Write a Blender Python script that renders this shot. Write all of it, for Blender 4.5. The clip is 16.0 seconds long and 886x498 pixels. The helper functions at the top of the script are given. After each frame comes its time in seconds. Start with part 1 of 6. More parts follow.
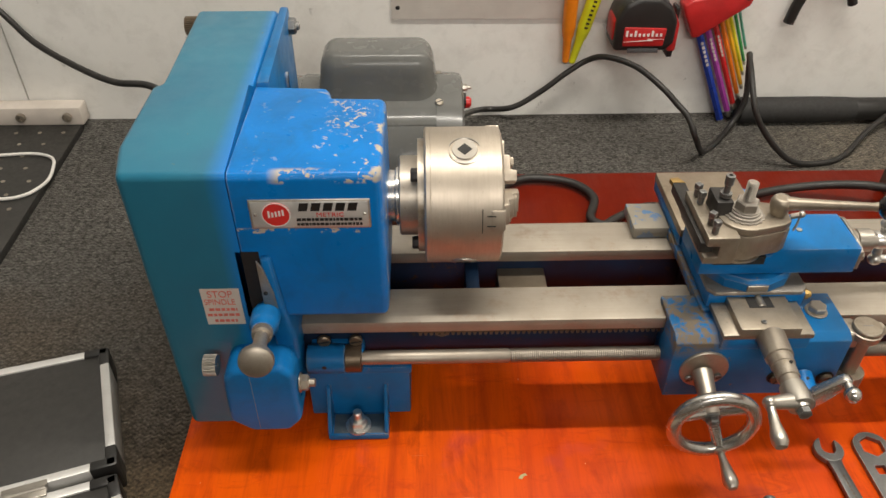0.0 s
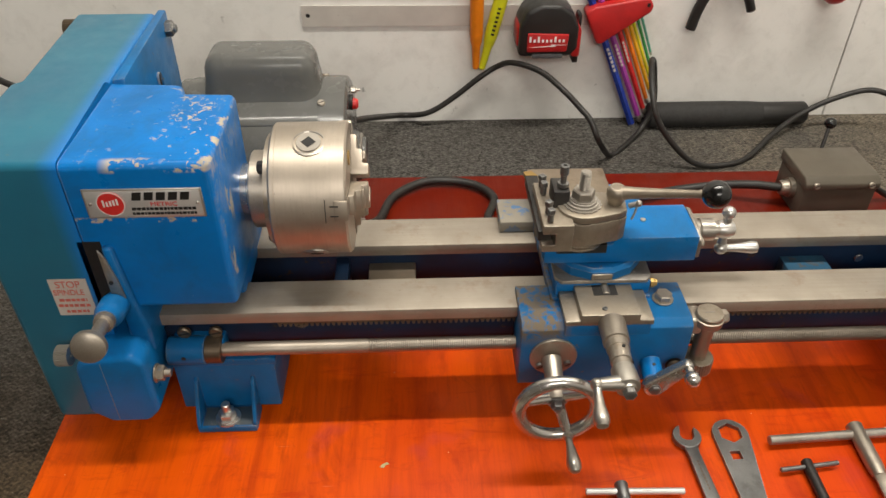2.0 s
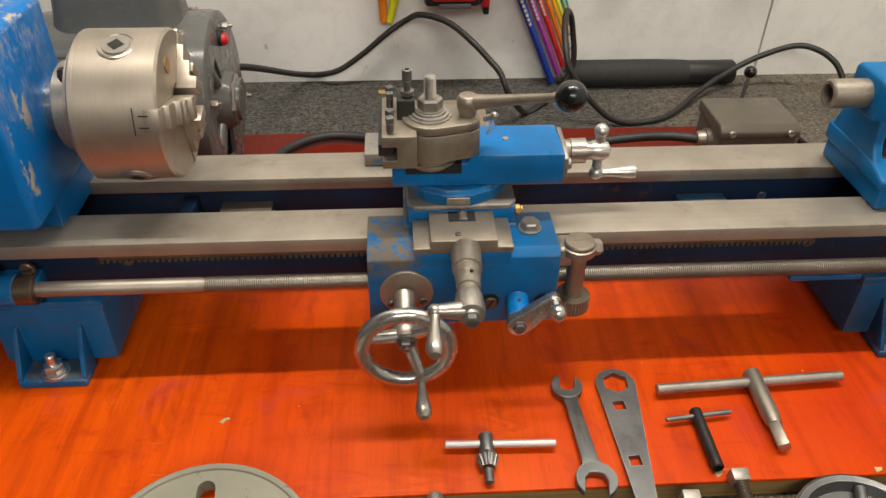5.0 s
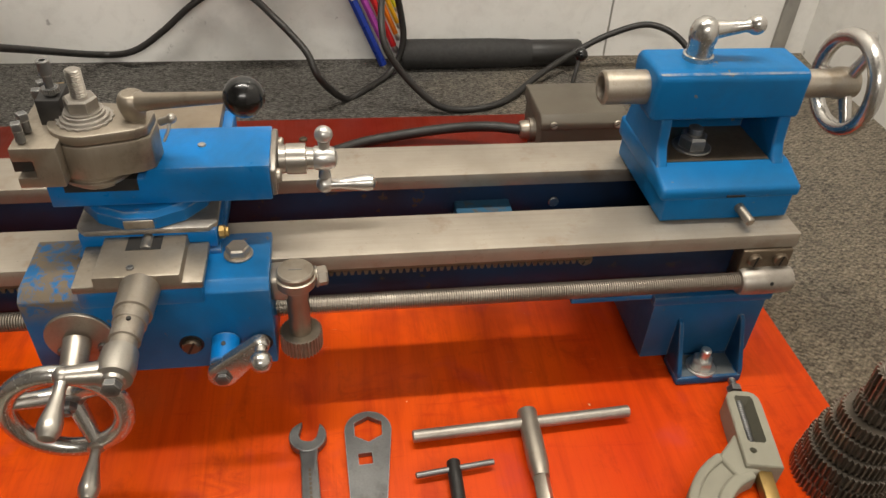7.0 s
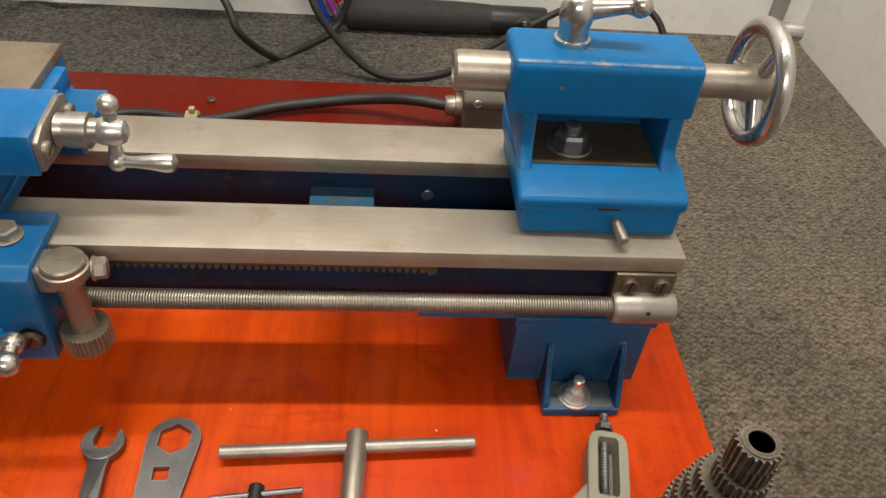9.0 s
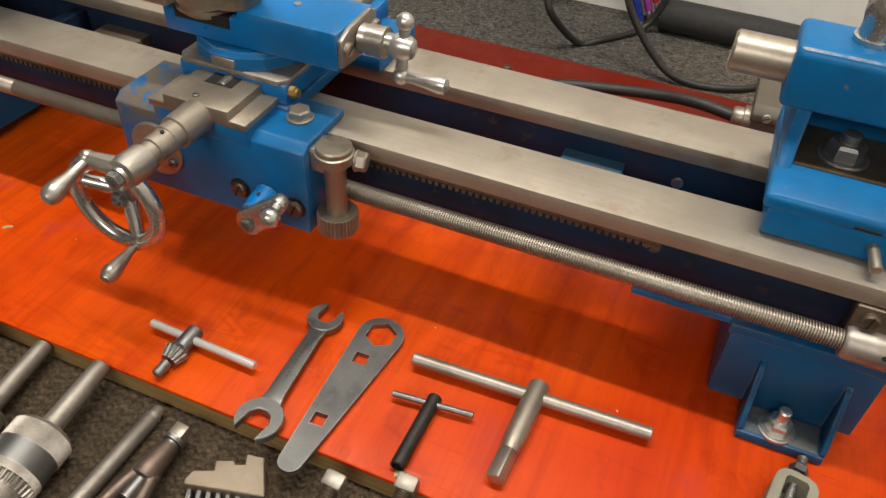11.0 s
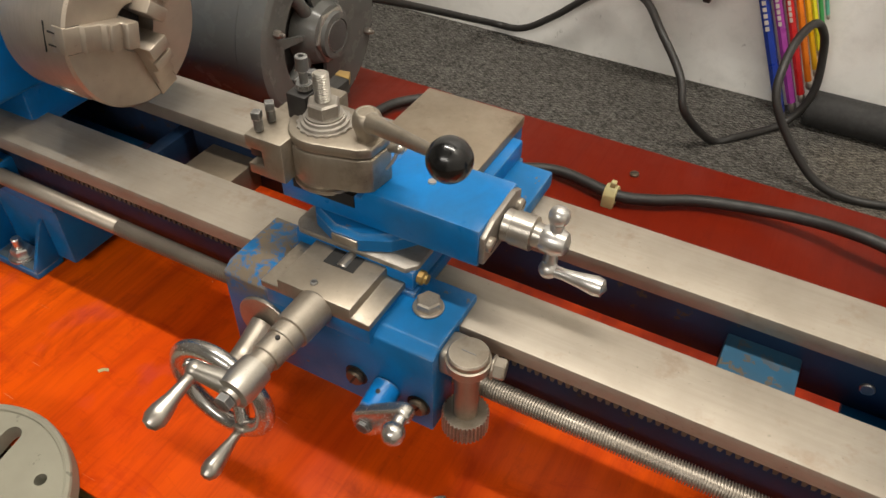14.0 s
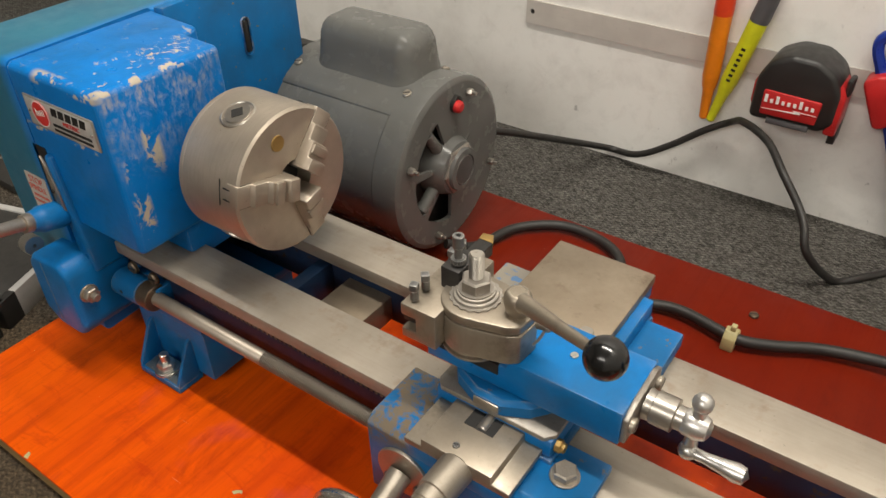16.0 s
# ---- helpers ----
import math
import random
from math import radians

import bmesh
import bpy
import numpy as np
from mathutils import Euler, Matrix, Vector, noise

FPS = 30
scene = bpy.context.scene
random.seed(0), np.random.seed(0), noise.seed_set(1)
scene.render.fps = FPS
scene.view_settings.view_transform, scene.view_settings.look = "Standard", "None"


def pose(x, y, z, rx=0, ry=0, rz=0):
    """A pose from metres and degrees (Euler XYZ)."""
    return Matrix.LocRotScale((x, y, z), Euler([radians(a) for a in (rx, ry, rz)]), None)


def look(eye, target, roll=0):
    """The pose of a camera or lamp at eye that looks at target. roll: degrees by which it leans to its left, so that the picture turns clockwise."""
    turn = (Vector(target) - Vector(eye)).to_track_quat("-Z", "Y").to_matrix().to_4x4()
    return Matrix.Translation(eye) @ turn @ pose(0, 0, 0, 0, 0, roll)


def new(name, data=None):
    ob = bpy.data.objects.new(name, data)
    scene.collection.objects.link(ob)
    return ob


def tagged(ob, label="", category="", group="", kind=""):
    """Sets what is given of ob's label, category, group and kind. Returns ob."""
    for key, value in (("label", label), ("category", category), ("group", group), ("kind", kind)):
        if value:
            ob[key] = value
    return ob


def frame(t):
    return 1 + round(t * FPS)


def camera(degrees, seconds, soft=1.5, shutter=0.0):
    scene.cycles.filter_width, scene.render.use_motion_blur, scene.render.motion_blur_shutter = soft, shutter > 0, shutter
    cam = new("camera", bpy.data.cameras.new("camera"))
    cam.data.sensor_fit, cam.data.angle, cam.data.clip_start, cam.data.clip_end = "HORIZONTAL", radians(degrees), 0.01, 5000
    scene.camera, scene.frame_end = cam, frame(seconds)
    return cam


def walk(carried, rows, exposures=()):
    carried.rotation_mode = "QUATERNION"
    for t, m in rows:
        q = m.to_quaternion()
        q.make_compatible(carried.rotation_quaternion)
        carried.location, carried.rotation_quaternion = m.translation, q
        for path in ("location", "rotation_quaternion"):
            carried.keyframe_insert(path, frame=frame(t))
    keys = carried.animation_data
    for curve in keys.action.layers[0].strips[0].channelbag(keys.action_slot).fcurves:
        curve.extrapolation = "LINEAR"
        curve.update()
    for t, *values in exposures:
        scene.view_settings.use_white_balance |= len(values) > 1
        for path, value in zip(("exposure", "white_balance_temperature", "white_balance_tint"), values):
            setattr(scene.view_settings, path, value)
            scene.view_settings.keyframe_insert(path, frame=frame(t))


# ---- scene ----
import functools

cam = camera(60.8, 16.0)
PATH = [
    (0, (0.063, -0.424, 0.554), (0.107, 1.126, -0.709), 0.2),
    (0.5, (0.094, -0.429, 0.549), (0.144, 1.13, -0.702), 0.2),
    (1, (0.127, -0.434, 0.548), (0.184, 1.132, -0.695), 0.3),
    (1.5, (0.151, -0.443, 0.548), (0.215, 1.129, -0.687), 0.4),
    (2, (0.174, -0.453, 0.547), (0.242, 1.126, -0.679), 0.3),
    (2.5, (0.2, -0.461, 0.54), (0.268, 1.124, -0.678), 0.2),
    (3, (0.222, -0.467, 0.532), (0.292, 1.121, -0.682), 0.2),
    (3.5, (0.245, -0.462, 0.52), (0.321, 1.126, -0.694), 0.4),
    (3.7, (0.255, -0.456, 0.511), (0.333, 1.134, -0.7), 0.3),
    (6, (0.329, -0.434, 0.433), (0.5, 1.16, -0.762), 1.8),
    (6.5, (0.384, -0.389, 0.432), (0.606, 1.18, -0.788), 2.4),
    (7, (0.437, -0.359, 0.426), (0.707, 1.18, -0.823), 3.5),
    (7.5, (0.473, -0.325, 0.424), (0.765, 1.184, -0.855), 4.5),
    (8, (0.506, -0.29, 0.424), (0.812, 1.185, -0.893), 5.5),
    (10.3, (0.614, -0.325, 0.388), (0.33, 1.114, -0.972), 4.2),
    (10.5, (0.613, -0.327, 0.39), (0.245, 1.091, -0.971), 3.8),
    (11, (0.604, -0.334, 0.39), (0.084, 1.057, -0.949), 3.5),
    (11.5, (0.585, -0.324, 0.384), (-0.06, 1.039, -0.929), 2.5),
    (12, (0.558, -0.293, 0.404), (-0.126, 1.046, -0.915), 2.2),
    (12.5, (0.533, -0.263, 0.423), (-0.149, 1.061, -0.911), 1.5),
    (13, (0.531, -0.245, 0.426), (-0.138, 1.068, -0.926), 1.2),
    (13.5, (0.522, -0.24, 0.432), (-0.141, 1.068, -0.928), 1.0),
    (14, (0.514, -0.239, 0.432), (-0.174, 1.071, -0.913), 1.0),
    (14.5, (0.502, -0.243, 0.448), (-0.244, 1.076, -0.858), 0.9),
    (15, (0.487, -0.242, 0.459), (-0.337, 1.079, -0.797), 0.5),
    (15.5, (0.479, -0.241, 0.468), (-0.415, 1.071, -0.748), -0.4),
    (16, (0.475, -0.242, 0.487), (-0.459, 1.06, -0.711), -1.2),
]
walk(cam, [(t, look(eye, target, roll)) for t, eye, target, roll in PATH])

# ---- world and light ----
world = bpy.data.worlds.new("room_air")
scene.world = world
world.use_nodes = True
world.node_tree.nodes["Background"].inputs[0].default_value = (1.0, 0.95, 0.88, 1)
world.node_tree.nodes["Background"].inputs[1].default_value = 0.008


def area_lamp(name, eye, target, sx, sy, watts, color, roll=0):
    data = bpy.data.lights.new(name, "AREA")
    data.shape, data.size, data.size_y, data.energy, data.color = "RECTANGLE", sx, sy, watts, color
    ob = new(name, data)
    ob.matrix_world = look(eye, target, roll)
    return ob


# long tube lamp over the bench, and an unseen fill added for front faces
area_lamp("bench_tube_lamp", (0.42, 0.045, 1.85), (0.42, 0.046, 0.0), 1.45, 0.06, 31.5, (1.0, 0.94, 0.84))
area_lamp("front_fill_lamp", (0.30, -2.40, 1.78), (0.15, 0.1, 0.1), 1.6, 0.5, 25.5, (1.0, 0.94, 0.86))

# ---- materials ----


def lin(r, g, b):
    """Linear colour from 0..255 display values."""
    f = lambda c: (c / 255 / 12.92) if c <= 10 else ((c / 255 + 0.055) / 1.055) ** 2.4
    return (f(r), f(g), f(b), 1.0)


class Mat:
    """A small builder for node materials."""

    def __init__(self, name, rough=0.5, metal=0.0, spec=0.5, coat=0.0):
        self.m = bpy.data.materials.new(name)
        self.m.use_nodes = True
        self.t = self.m.node_tree
        self.b = self.t.nodes["Principled BSDF"]
        self.b.inputs["Roughness"].default_value = rough
        self.b.inputs["Metallic"].default_value = metal
        self.b.inputs["Specular IOR Level"].default_value = spec
        self.b.inputs["Coat Weight"].default_value = coat
        self.b.inputs["Coat Roughness"].default_value = 0.12
        self.pos = self.node("ShaderNodeNewGeometry").outputs["Position"]

    def node(self, kind):
        return self.t.nodes.new(kind)

    def link(self, a, b):
        self.t.links.new(a, b)

    def scaled(self, sx, sy, sz):
        n = self.node("ShaderNodeMapping")
        n.inputs["Scale"].default_value = (sx, sy, sz)
        self.link(self.pos, n.inputs["Vector"])
        return n.outputs[0]

    def noise(self, scale, detail=4.0, vec=None, rough=0.55, distort=0.0):
        n = self.node("ShaderNodeTexNoise")
        n.inputs["Scale"].default_value, n.inputs["Detail"].default_value = scale, detail
        n.inputs["Roughness"].default_value, n.inputs["Distortion"].default_value = rough, distort
        self.link(vec if vec is not None else self.pos, n.inputs["Vector"])
        return n.outputs["Fac"]

    def step(self, fac, lo, hi, a=0.0, b=1.0):
        n = self.node("ShaderNodeMapRange")
        for i, v in enumerate((lo, hi, a, b)):
            n.inputs[i + 1].default_value = v
        self.link(fac, n.inputs[0])
        return n.outputs[0]

    def math(self, op, a, b=0.5):
        n = self.node("ShaderNodeMath")
        n.operation = op
        for i, v in enumerate((a, b)):
            if isinstance(v, (int, float)):
                n.inputs[i].default_value = v
            else:
                self.link(v, n.inputs[i])
        return n.outputs[0]

    def mix(self, fac, a, b):
        n = self.node("ShaderNodeMix")
        n.data_type = "RGBA"
        for i, v in ((0, fac), (6, a), (7, b)):
            if isinstance(v, (int, float, tuple)):
                n.inputs[i].default_value = v
            else:
                self.link(v, n.inputs[i])
        return n.outputs[2]

    def axis(self, i):
        n = self.node("ShaderNodeSeparateXYZ")
        self.link(self.pos, n.inputs[0])
        return n.outputs[i]

    def band(self, i, centre, width):
        """One inside a soft-edged band round a coordinate, zero outside."""
        off = self.math("ABSOLUTE", self.math("SUBTRACT", self.axis(i), centre))
        return self.step(off, width, width * 0.55)

    def rubbed(self, radius=0.0016, scale=55, lo=0.42, hi=0.62):
        """Worn spots along the convex edges."""
        n = self.node("ShaderNodeBevel")
        n.samples = 4
        n.inputs["Radius"].default_value = radius
        dot = self.node("ShaderNodeVectorMath")
        dot.operation = "DOT_PRODUCT"
        geo = self.node("ShaderNodeNewGeometry")
        self.link(n.outputs[0], dot.inputs[0])
        self.link(geo.outputs["True Normal"], dot.inputs[1])
        return self.math("MULTIPLY", self.step(dot.outputs["Value"], 0.985, 0.90), self.step(self.noise(scale, 5, rough=0.65), lo, hi))

    def color(self, c):
        if isinstance(c, tuple):
            self.b.inputs["Base Color"].default_value = c
        else:
            self.link(c, self.b.inputs["Base Color"])
        return self

    def set(self, name, v):
        if isinstance(v, (int, float)):
            self.b.inputs[name].default_value = v
        else:
            self.link(v, self.b.inputs[name])
        return self

    def bump(self, fac, strength=0.3, distance=0.0005):
        n = self.node("ShaderNodeBump")
        n.inputs["Strength"].default_value, n.inputs["Distance"].default_value = strength, distance
        self.link(fac, n.inputs["Height"])
        self.link(n.outputs[0], self.b.inputs["Normal"])
        return self


def paint(name, base, dark, chip=None, chip_scale=160.0, chip_at=0.70, rough=0.35, where=None, coat=0.15, edge=None):
    m = Mat(name, rough=rough + 0.05, coat=coat * 0.2, spec=0.17)
    c = m.mix(m.step(m.noise(18, 5), 0.35, 0.7), base, dark)
    big = m.noise(7.0, 3)
    if chip:
        f = m.step(m.noise(chip_scale, 5, rough=0.6), chip_at, chip_at + 0.02)
        f = m.math("MULTIPLY", f, m.step(big, 0.42, 0.58))
        if where:
            f = m.math("MAXIMUM", f, where(m))
        c = m.mix(f, c, chip)
        m.set("Roughness", m.math("ADD", m.step(m.noise(60, 4), 0.3, 0.8, rough - 0.06, rough + 0.14), m.math("MULTIPLY", f, 0.25)))
    else:
        m.set("Roughness", m.step(m.noise(60, 4), 0.3, 0.8, rough - 0.06, rough + 0.14))
    if edge:
        grime = m.math("MULTIPLY", m.step(m.noise(24, 7, rough=0.7, distort=0.5), 0.48, 0.74), 0.45)
        c = m.mix(grime, c, (0.022, 0.085, 0.16, 1))
        speck = m.step(m.noise(260, 4, rough=0.65), 0.70, 0.72)
        c = m.mix(m.math("MULTIPLY", speck, 0.6), c, (0.10, 0.085, 0.06, 1))
        rub = m.rubbed()
        c = m.mix(m.math("MULTIPLY", rub, 0.75), c, edge)
    m.color(c)
    m.bump(m.math("ADD", m.noise(420, 3), m.math("MULTIPLY", m.noise(75, 3), 2.5)), 0.12, 0.0005)
    return m.m


def steel(name, base, dark, rough=0.32, brush=(1, 1, 1), scale=300.0, metal=0.9, grime=None, edge=None, pitted=0.45):
    m = Mat(name, rough=rough, metal=metal)
    v = m.scaled(*brush)
    n = m.noise(scale, 5, v, 0.6)
    c = m.mix(m.step(m.noise(25, 5), 0.35, 0.7), base, dark)
    c = m.mix(m.step(n, 0.4, 0.75, 0.0, 0.35), c, dark)
    if grime:
        c = m.mix(m.step(m.noise(38, 6, rough=0.65), 0.56, 0.72, 0.0, 0.75), c, grime)
    if edge:
        c = m.mix(m.math("MULTIPLY", m.rubbed(0.0012, 90, 0.34, 0.55), 0.8), c, edge)
    if pitted:
        pits = m.step(m.noise(330, 4, rough=0.7), 0.66, 0.70, 0.0, pitted)
        c = m.mix(pits, c, tuple(v * 0.45 for v in dark[:3]) + (1,))
    m.color(c)
    m.set("Roughness", m.step(n, 0.25, 0.8, max(rough - 0.04, 0.05), rough + 0.09))
    m.bump(n, 0.02, 0.0001)
    return m.m


CREAM = (0.44, 0.39, 0.31, 1)


def headstock_wear(m):
    """Chips on the top and its front edge, scrapes down the chuck side of the headstock."""
    x, y, z = m.axis(0), m.axis(1), m.axis(2)
    times = lambda *f: functools.reduce(lambda a, b: m.math("MULTIPLY", a, b), f)
    most = lambda *f: functools.reduce(lambda a, b: m.math("MAXIMUM", a, b), f)
    top = m.step(z, 0.2745, 0.2765)
    lip = times(m.step(y, 0.001, -0.003), m.step(z, 0.2715, 0.2735), m.math("MAXIMUM", m.band(0, 0.019, 0.020), m.band(0, -0.022, 0.020)), m.step(m.noise(52, 5, rough=0.65), 0.50, 0.53))
    corner = times(m.step(x, 0.026, 0.030), top, m.step(m.noise(60, 5, rough=0.65), 0.52, 0.55))
    flake = times(top, m.step(x, -0.035, 0.020, 0.25, 1.0), m.step(m.noise(120, 4, rough=0.6, distort=0.5), 0.635, 0.65))
    cluster = times(top, m.band(0, 0.008, 0.020), m.band(1, 0.075, 0.035), m.step(m.noise(150, 5, rough=0.7, distort=0.8), 0.56, 0.58))
    chuck_side = m.step(x, 0.0315, 0.0335)
    ragged = m.noise(62, 7, m.scaled(1, 1.0, 0.75), 0.72, 0.6)
    streak = times(chuck_side, m.math("MAXIMUM", times(m.band(1, 0.004, 0.008), m.band(2, 0.195, 0.040)), times(m.band(1, 0.024, 0.009), m.band(2, 0.235, 0.030))), m.step(ragged, 0.50, 0.54))
    scrape = times(chuck_side, m.step(z, 0.200, 0.262), m.step(ragged, 0.42, 0.60), m.step(m.noise(260, 4, m.scaled(1, 1, 0.4)), 0.38, 0.60), 0.62)
    plate_rim = times(m.step(y, -0.004, -0.0075), m.band(2, 0.2335, 0.0030), m.step(m.noise(160, 4), 0.58, 0.62))
    return most(lip, corner, flake, cluster, streak, scrape, plate_rim)


BLUE, BLUE_D = (0.001, 0.175, 0.56, 1), (0.001, 0.140, 0.44, 1)
blue_head = paint("worn_blue_enamel", BLUE, BLUE_D, CREAM, 170, 0.72, 0.33, headstock_wear, edge=(0.42, 0.40, 0.36, 1))
blue = paint("blue_enamel", (0.001, 0.165, 0.49, 1), (0.004, 0.130, 0.36, 1), (0.20, 0.17, 0.13, 1), 120, 0.69, 0.33, edge=(0.36, 0.34, 0.30, 1))
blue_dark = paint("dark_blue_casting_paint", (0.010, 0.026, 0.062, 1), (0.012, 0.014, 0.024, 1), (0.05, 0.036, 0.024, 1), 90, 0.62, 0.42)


def apron_wear(m):
    """Paint rubbed down to oily metal on the chuck-side corner of the apron."""
    corner = m.math("MULTIPLY", m.band(0, 0.270, 0.026), m.step(m.axis(2), 0.108, 0.124))
    return m.math("MULTIPLY", corner, m.step(m.noise(75, 6, rough=0.7, distort=0.4), 0.43, 0.52))


# oily worn paint of the carriage; its darker tone also shades the bracket plate
blue_worn_shaded = paint("oily_worn_shaded_blue", (0.004, 0.145, 0.40, 1), (0.012, 0.105, 0.26, 1), (0.17, 0.13, 0.085, 1), 150, 0.66, 0.38, apron_wear, edge=(0.34, 0.31, 0.26, 1))


# blue enamel for the tailstock, darker than the headstock's
blue_tail = paint("tailstock_blue_enamel", (0.003, 0.150, 0.40, 1), (0.006, 0.112, 0.29, 1), (0.20, 0.17, 0.13, 1), 110, 0.68, 0.36, edge=(0.34, 0.33, 0.29, 1))
pad_paint = paint("grimy_blue_pad_paint", (0.035, 0.115, 0.20, 1), (0.05, 0.09, 0.13, 1), (0.12, 0.10, 0.075, 1), 70, 0.60, 0.45)
foot_paint = paint("oil_darkened_blue_paint", (0.008, 0.092, 0.235, 1), (0.014, 0.066, 0.150, 1), (0.10, 0.085, 0.06, 1), 130, 0.66, 0.34, edge=(0.24, 0.25, 0.26, 1))
flange_grime = paint("oily_grime", (0.05, 0.085, 0.12, 1), (0.15, 0.145, 0.13, 1), (0.26, 0.24, 0.21, 1), 160, 0.58, 0.40)
rubbed_blue = paint("rubbed_blue_paint", (0.30, 0.27, 0.22, 1), (0.22, 0.20, 0.17, 1), (0.02, 0.16, 0.40, 1), 45, 0.52, 0.42)


def teal_paint():
    m = Mat("teal_guard_enamel", rough=0.38, coat=0.12)
    edge = m.step(m.axis(0), -0.083, -0.069)
    c = m.mix(m.step(m.noise(16, 4), 0.35, 0.7), (0.014, 0.160, 0.250, 1), (0.014, 0.130, 0.215, 1))
    c = m.mix(edge, c, BLUE)
    chips = m.math("MULTIPLY", m.step(m.noise(85, 5, rough=0.7), 0.68, 0.70), m.step(m.axis(2), 0.2795, 0.2802))
    m.color(m.mix(chips, c, (0.16, 0.15, 0.10, 1)))
    m.set("Roughness", m.step(m.noise(50, 4), 0.3, 0.8, 0.30, 0.48))
    return m.bump(m.noise(500, 3), 0.12, 0.0004).m


teal = teal_paint()
ground_steel = steel("ground_way_steel", (0.40, 0.355, 0.295, 1), (0.31, 0.27, 0.22, 1), 0.50, (0.03, 1, 1), 420, 0.55, (0.27, 0.195, 0.14, 1))
chuck_steel = steel("turned_chuck_steel", (0.50, 0.435, 0.36, 1), (0.38, 0.33, 0.27, 1), 0.42, (1, 0.08, 0.08), 600, 0.78)
bare_steel = steel("worn_bare_steel", (0.46, 0.41, 0.345, 1), (0.32, 0.28, 0.23, 1), 0.38, (1, 1, 1), 800, 0.8, (0.20, 0.15, 0.09, 1))
bright_steel = steel("bright_steel", (0.50, 0.47, 0.42, 1), (0.38, 0.35, 0.31, 1), 0.30, (1, 1, 1), 900)
galvanised = steel("galvanised_steel", (0.66, 0.65, 0.62, 1), (0.50, 0.49, 0.46, 1), 0.30, (1, 1, 1), 500)
chrome = steel("polished_chrome", (0.62, 0.60, 0.57, 1), (0.48, 0.46, 0.43, 1), 0.22, (1, 1, 1), 600, 0.92, pitted=0)
tool_steel = steel("dark_tool_steel", (0.24, 0.24, 0.235, 1), (0.15, 0.15, 0.15, 1), 0.42, (1, 1, 1), 700, 0.85, (0.11, 0.105, 0.10, 1), (0.55, 0.53, 0.50, 1))
black_steel = steel("blackened_steel", (0.055, 0.052, 0.05, 1), (0.03, 0.028, 0.026, 1), 0.42, (1, 1, 1), 200, 0.6)
brown_steel = steel("oiled_brown_steel", (0.20, 0.155, 0.11, 1), (0.12, 0.09, 0.06, 1), 0.40, (1, 1, 1), 200, 0.75)
post_steel = steel("satin_tool_post_steel", (0.37, 0.32, 0.255, 1), (0.27, 0.23, 0.18, 1), 0.42, (1, 1, 0.2), 350, 0.80, (0.16, 0.13, 0.10, 1), (0.52, 0.47, 0.40, 1))
satin_bright = steel("satin_bright_metal", (0.66, 0.645, 0.62, 1), (0.50, 0.485, 0.46, 1), 0.30, (1, 1, 1), 600, 0.9, pitted=0)
mottled_steel = steel("mottled_old_steel", (0.42, 0.385, 0.34, 1), (0.24, 0.215, 0.185, 1), 0.44, (1, 1, 1), 260, 0.75, (0.15, 0.125, 0.10, 1), (0.58, 0.54, 0.49, 1))
tan_plate = steel("stained_slide_plate", (0.34, 0.28, 0.21, 1), (0.25, 0.20, 0.145, 1), 0.45, (1, 1, 1), 150, 0.7, (0.15, 0.10, 0.06, 1))
aluminium = steel("brushed_aluminium", (0.66, 0.65, 0.63, 1), (0.56, 0.55, 0.53, 1), 0.36, (0.1, 1, 1), 400, 0.4)
ruler_steel = steel("satin_rule_steel", (0.64, 0.60, 0.55, 1), (0.55, 0.51, 0.47, 1), 0.45, (0.1, 1, 1), 400, 0.15)
brass = steel("dull_brass", (0.46, 0.31, 0.11, 1), (0.34, 0.22, 0.08, 1), 0.45)
screw_steel = steel("oiled_screw_steel", (0.40, 0.355, 0.30, 1), (0.29, 0.25, 0.205, 1), 0.45, (1, 1, 1), 60, 0.75)
motor_grey = paint("grey_motor_enamel", (0.128, 0.128, 0.121, 1), (0.108, 0.108, 0.101, 1), (0.09, 0.09, 0.08, 1), 130, 0.72, 0.22, None, 0.9)
box_brown = paint("brown_grey_box_enamel", (0.135, 0.118, 0.092, 1), (0.115, 0.10, 0.078, 1), (0.3, 0.27, 0.22, 1), 150, 0.73, 0.36)
cast_green = paint("grey_green_casting_paint", (0.31, 0.295, 0.23, 1), (0.245, 0.23, 0.18, 1), (0.18, 0.17, 0.13, 1), 90, 0.66, 0.55, None, 0.0)


def plain(name, base, rough=0.5, metal=0.0, vary=0.25, coat=0.0, scale=40):
    m = Mat(name, rough=rough, metal=metal, coat=coat)
    d = tuple(c * (1 - vary) for c in base[:3]) + (1,)
    m.color(m.mix(m.step(m.noise(scale, 5), 0.35, 0.7), base, d))
    m.set("Roughness", m.step(m.noise(scale * 2.3, 3), 0.3, 0.7, max(rough - 0.07, 0.02), rough + 0.08))
    return m.bump(m.noise(scale * 14, 2), 0.08, 0.0003).m


black_rubber = plain("black_cable_rubber", (0.022, 0.020, 0.018, 1), 0.5)
black_plastic = plain("black_plastic", (0.018, 0.017, 0.016, 1), 0.42)
foam_black = plain("black_foam", (0.028, 0.027, 0.026, 1), 0.75, scale=120)
gloss_black = plain("black_phenolic_ball", (0.006, 0.006, 0.006, 1), 0.20, coat=0.2)
red_plastic = plain("red_plastic", (0.52, 0.022, 0.022, 1), 0.38)
orange_plastic = plain("orange_marker_plastic", (0.85, 0.24, 0.01, 1), 0.36)
red_orange = plain("red_orange_cap_plastic", (0.78, 0.06, 0.015, 1), 0.36)
yellow_plastic = plain("yellow_marker_plastic", (0.68, 0.70, 0.02, 1), 0.36)
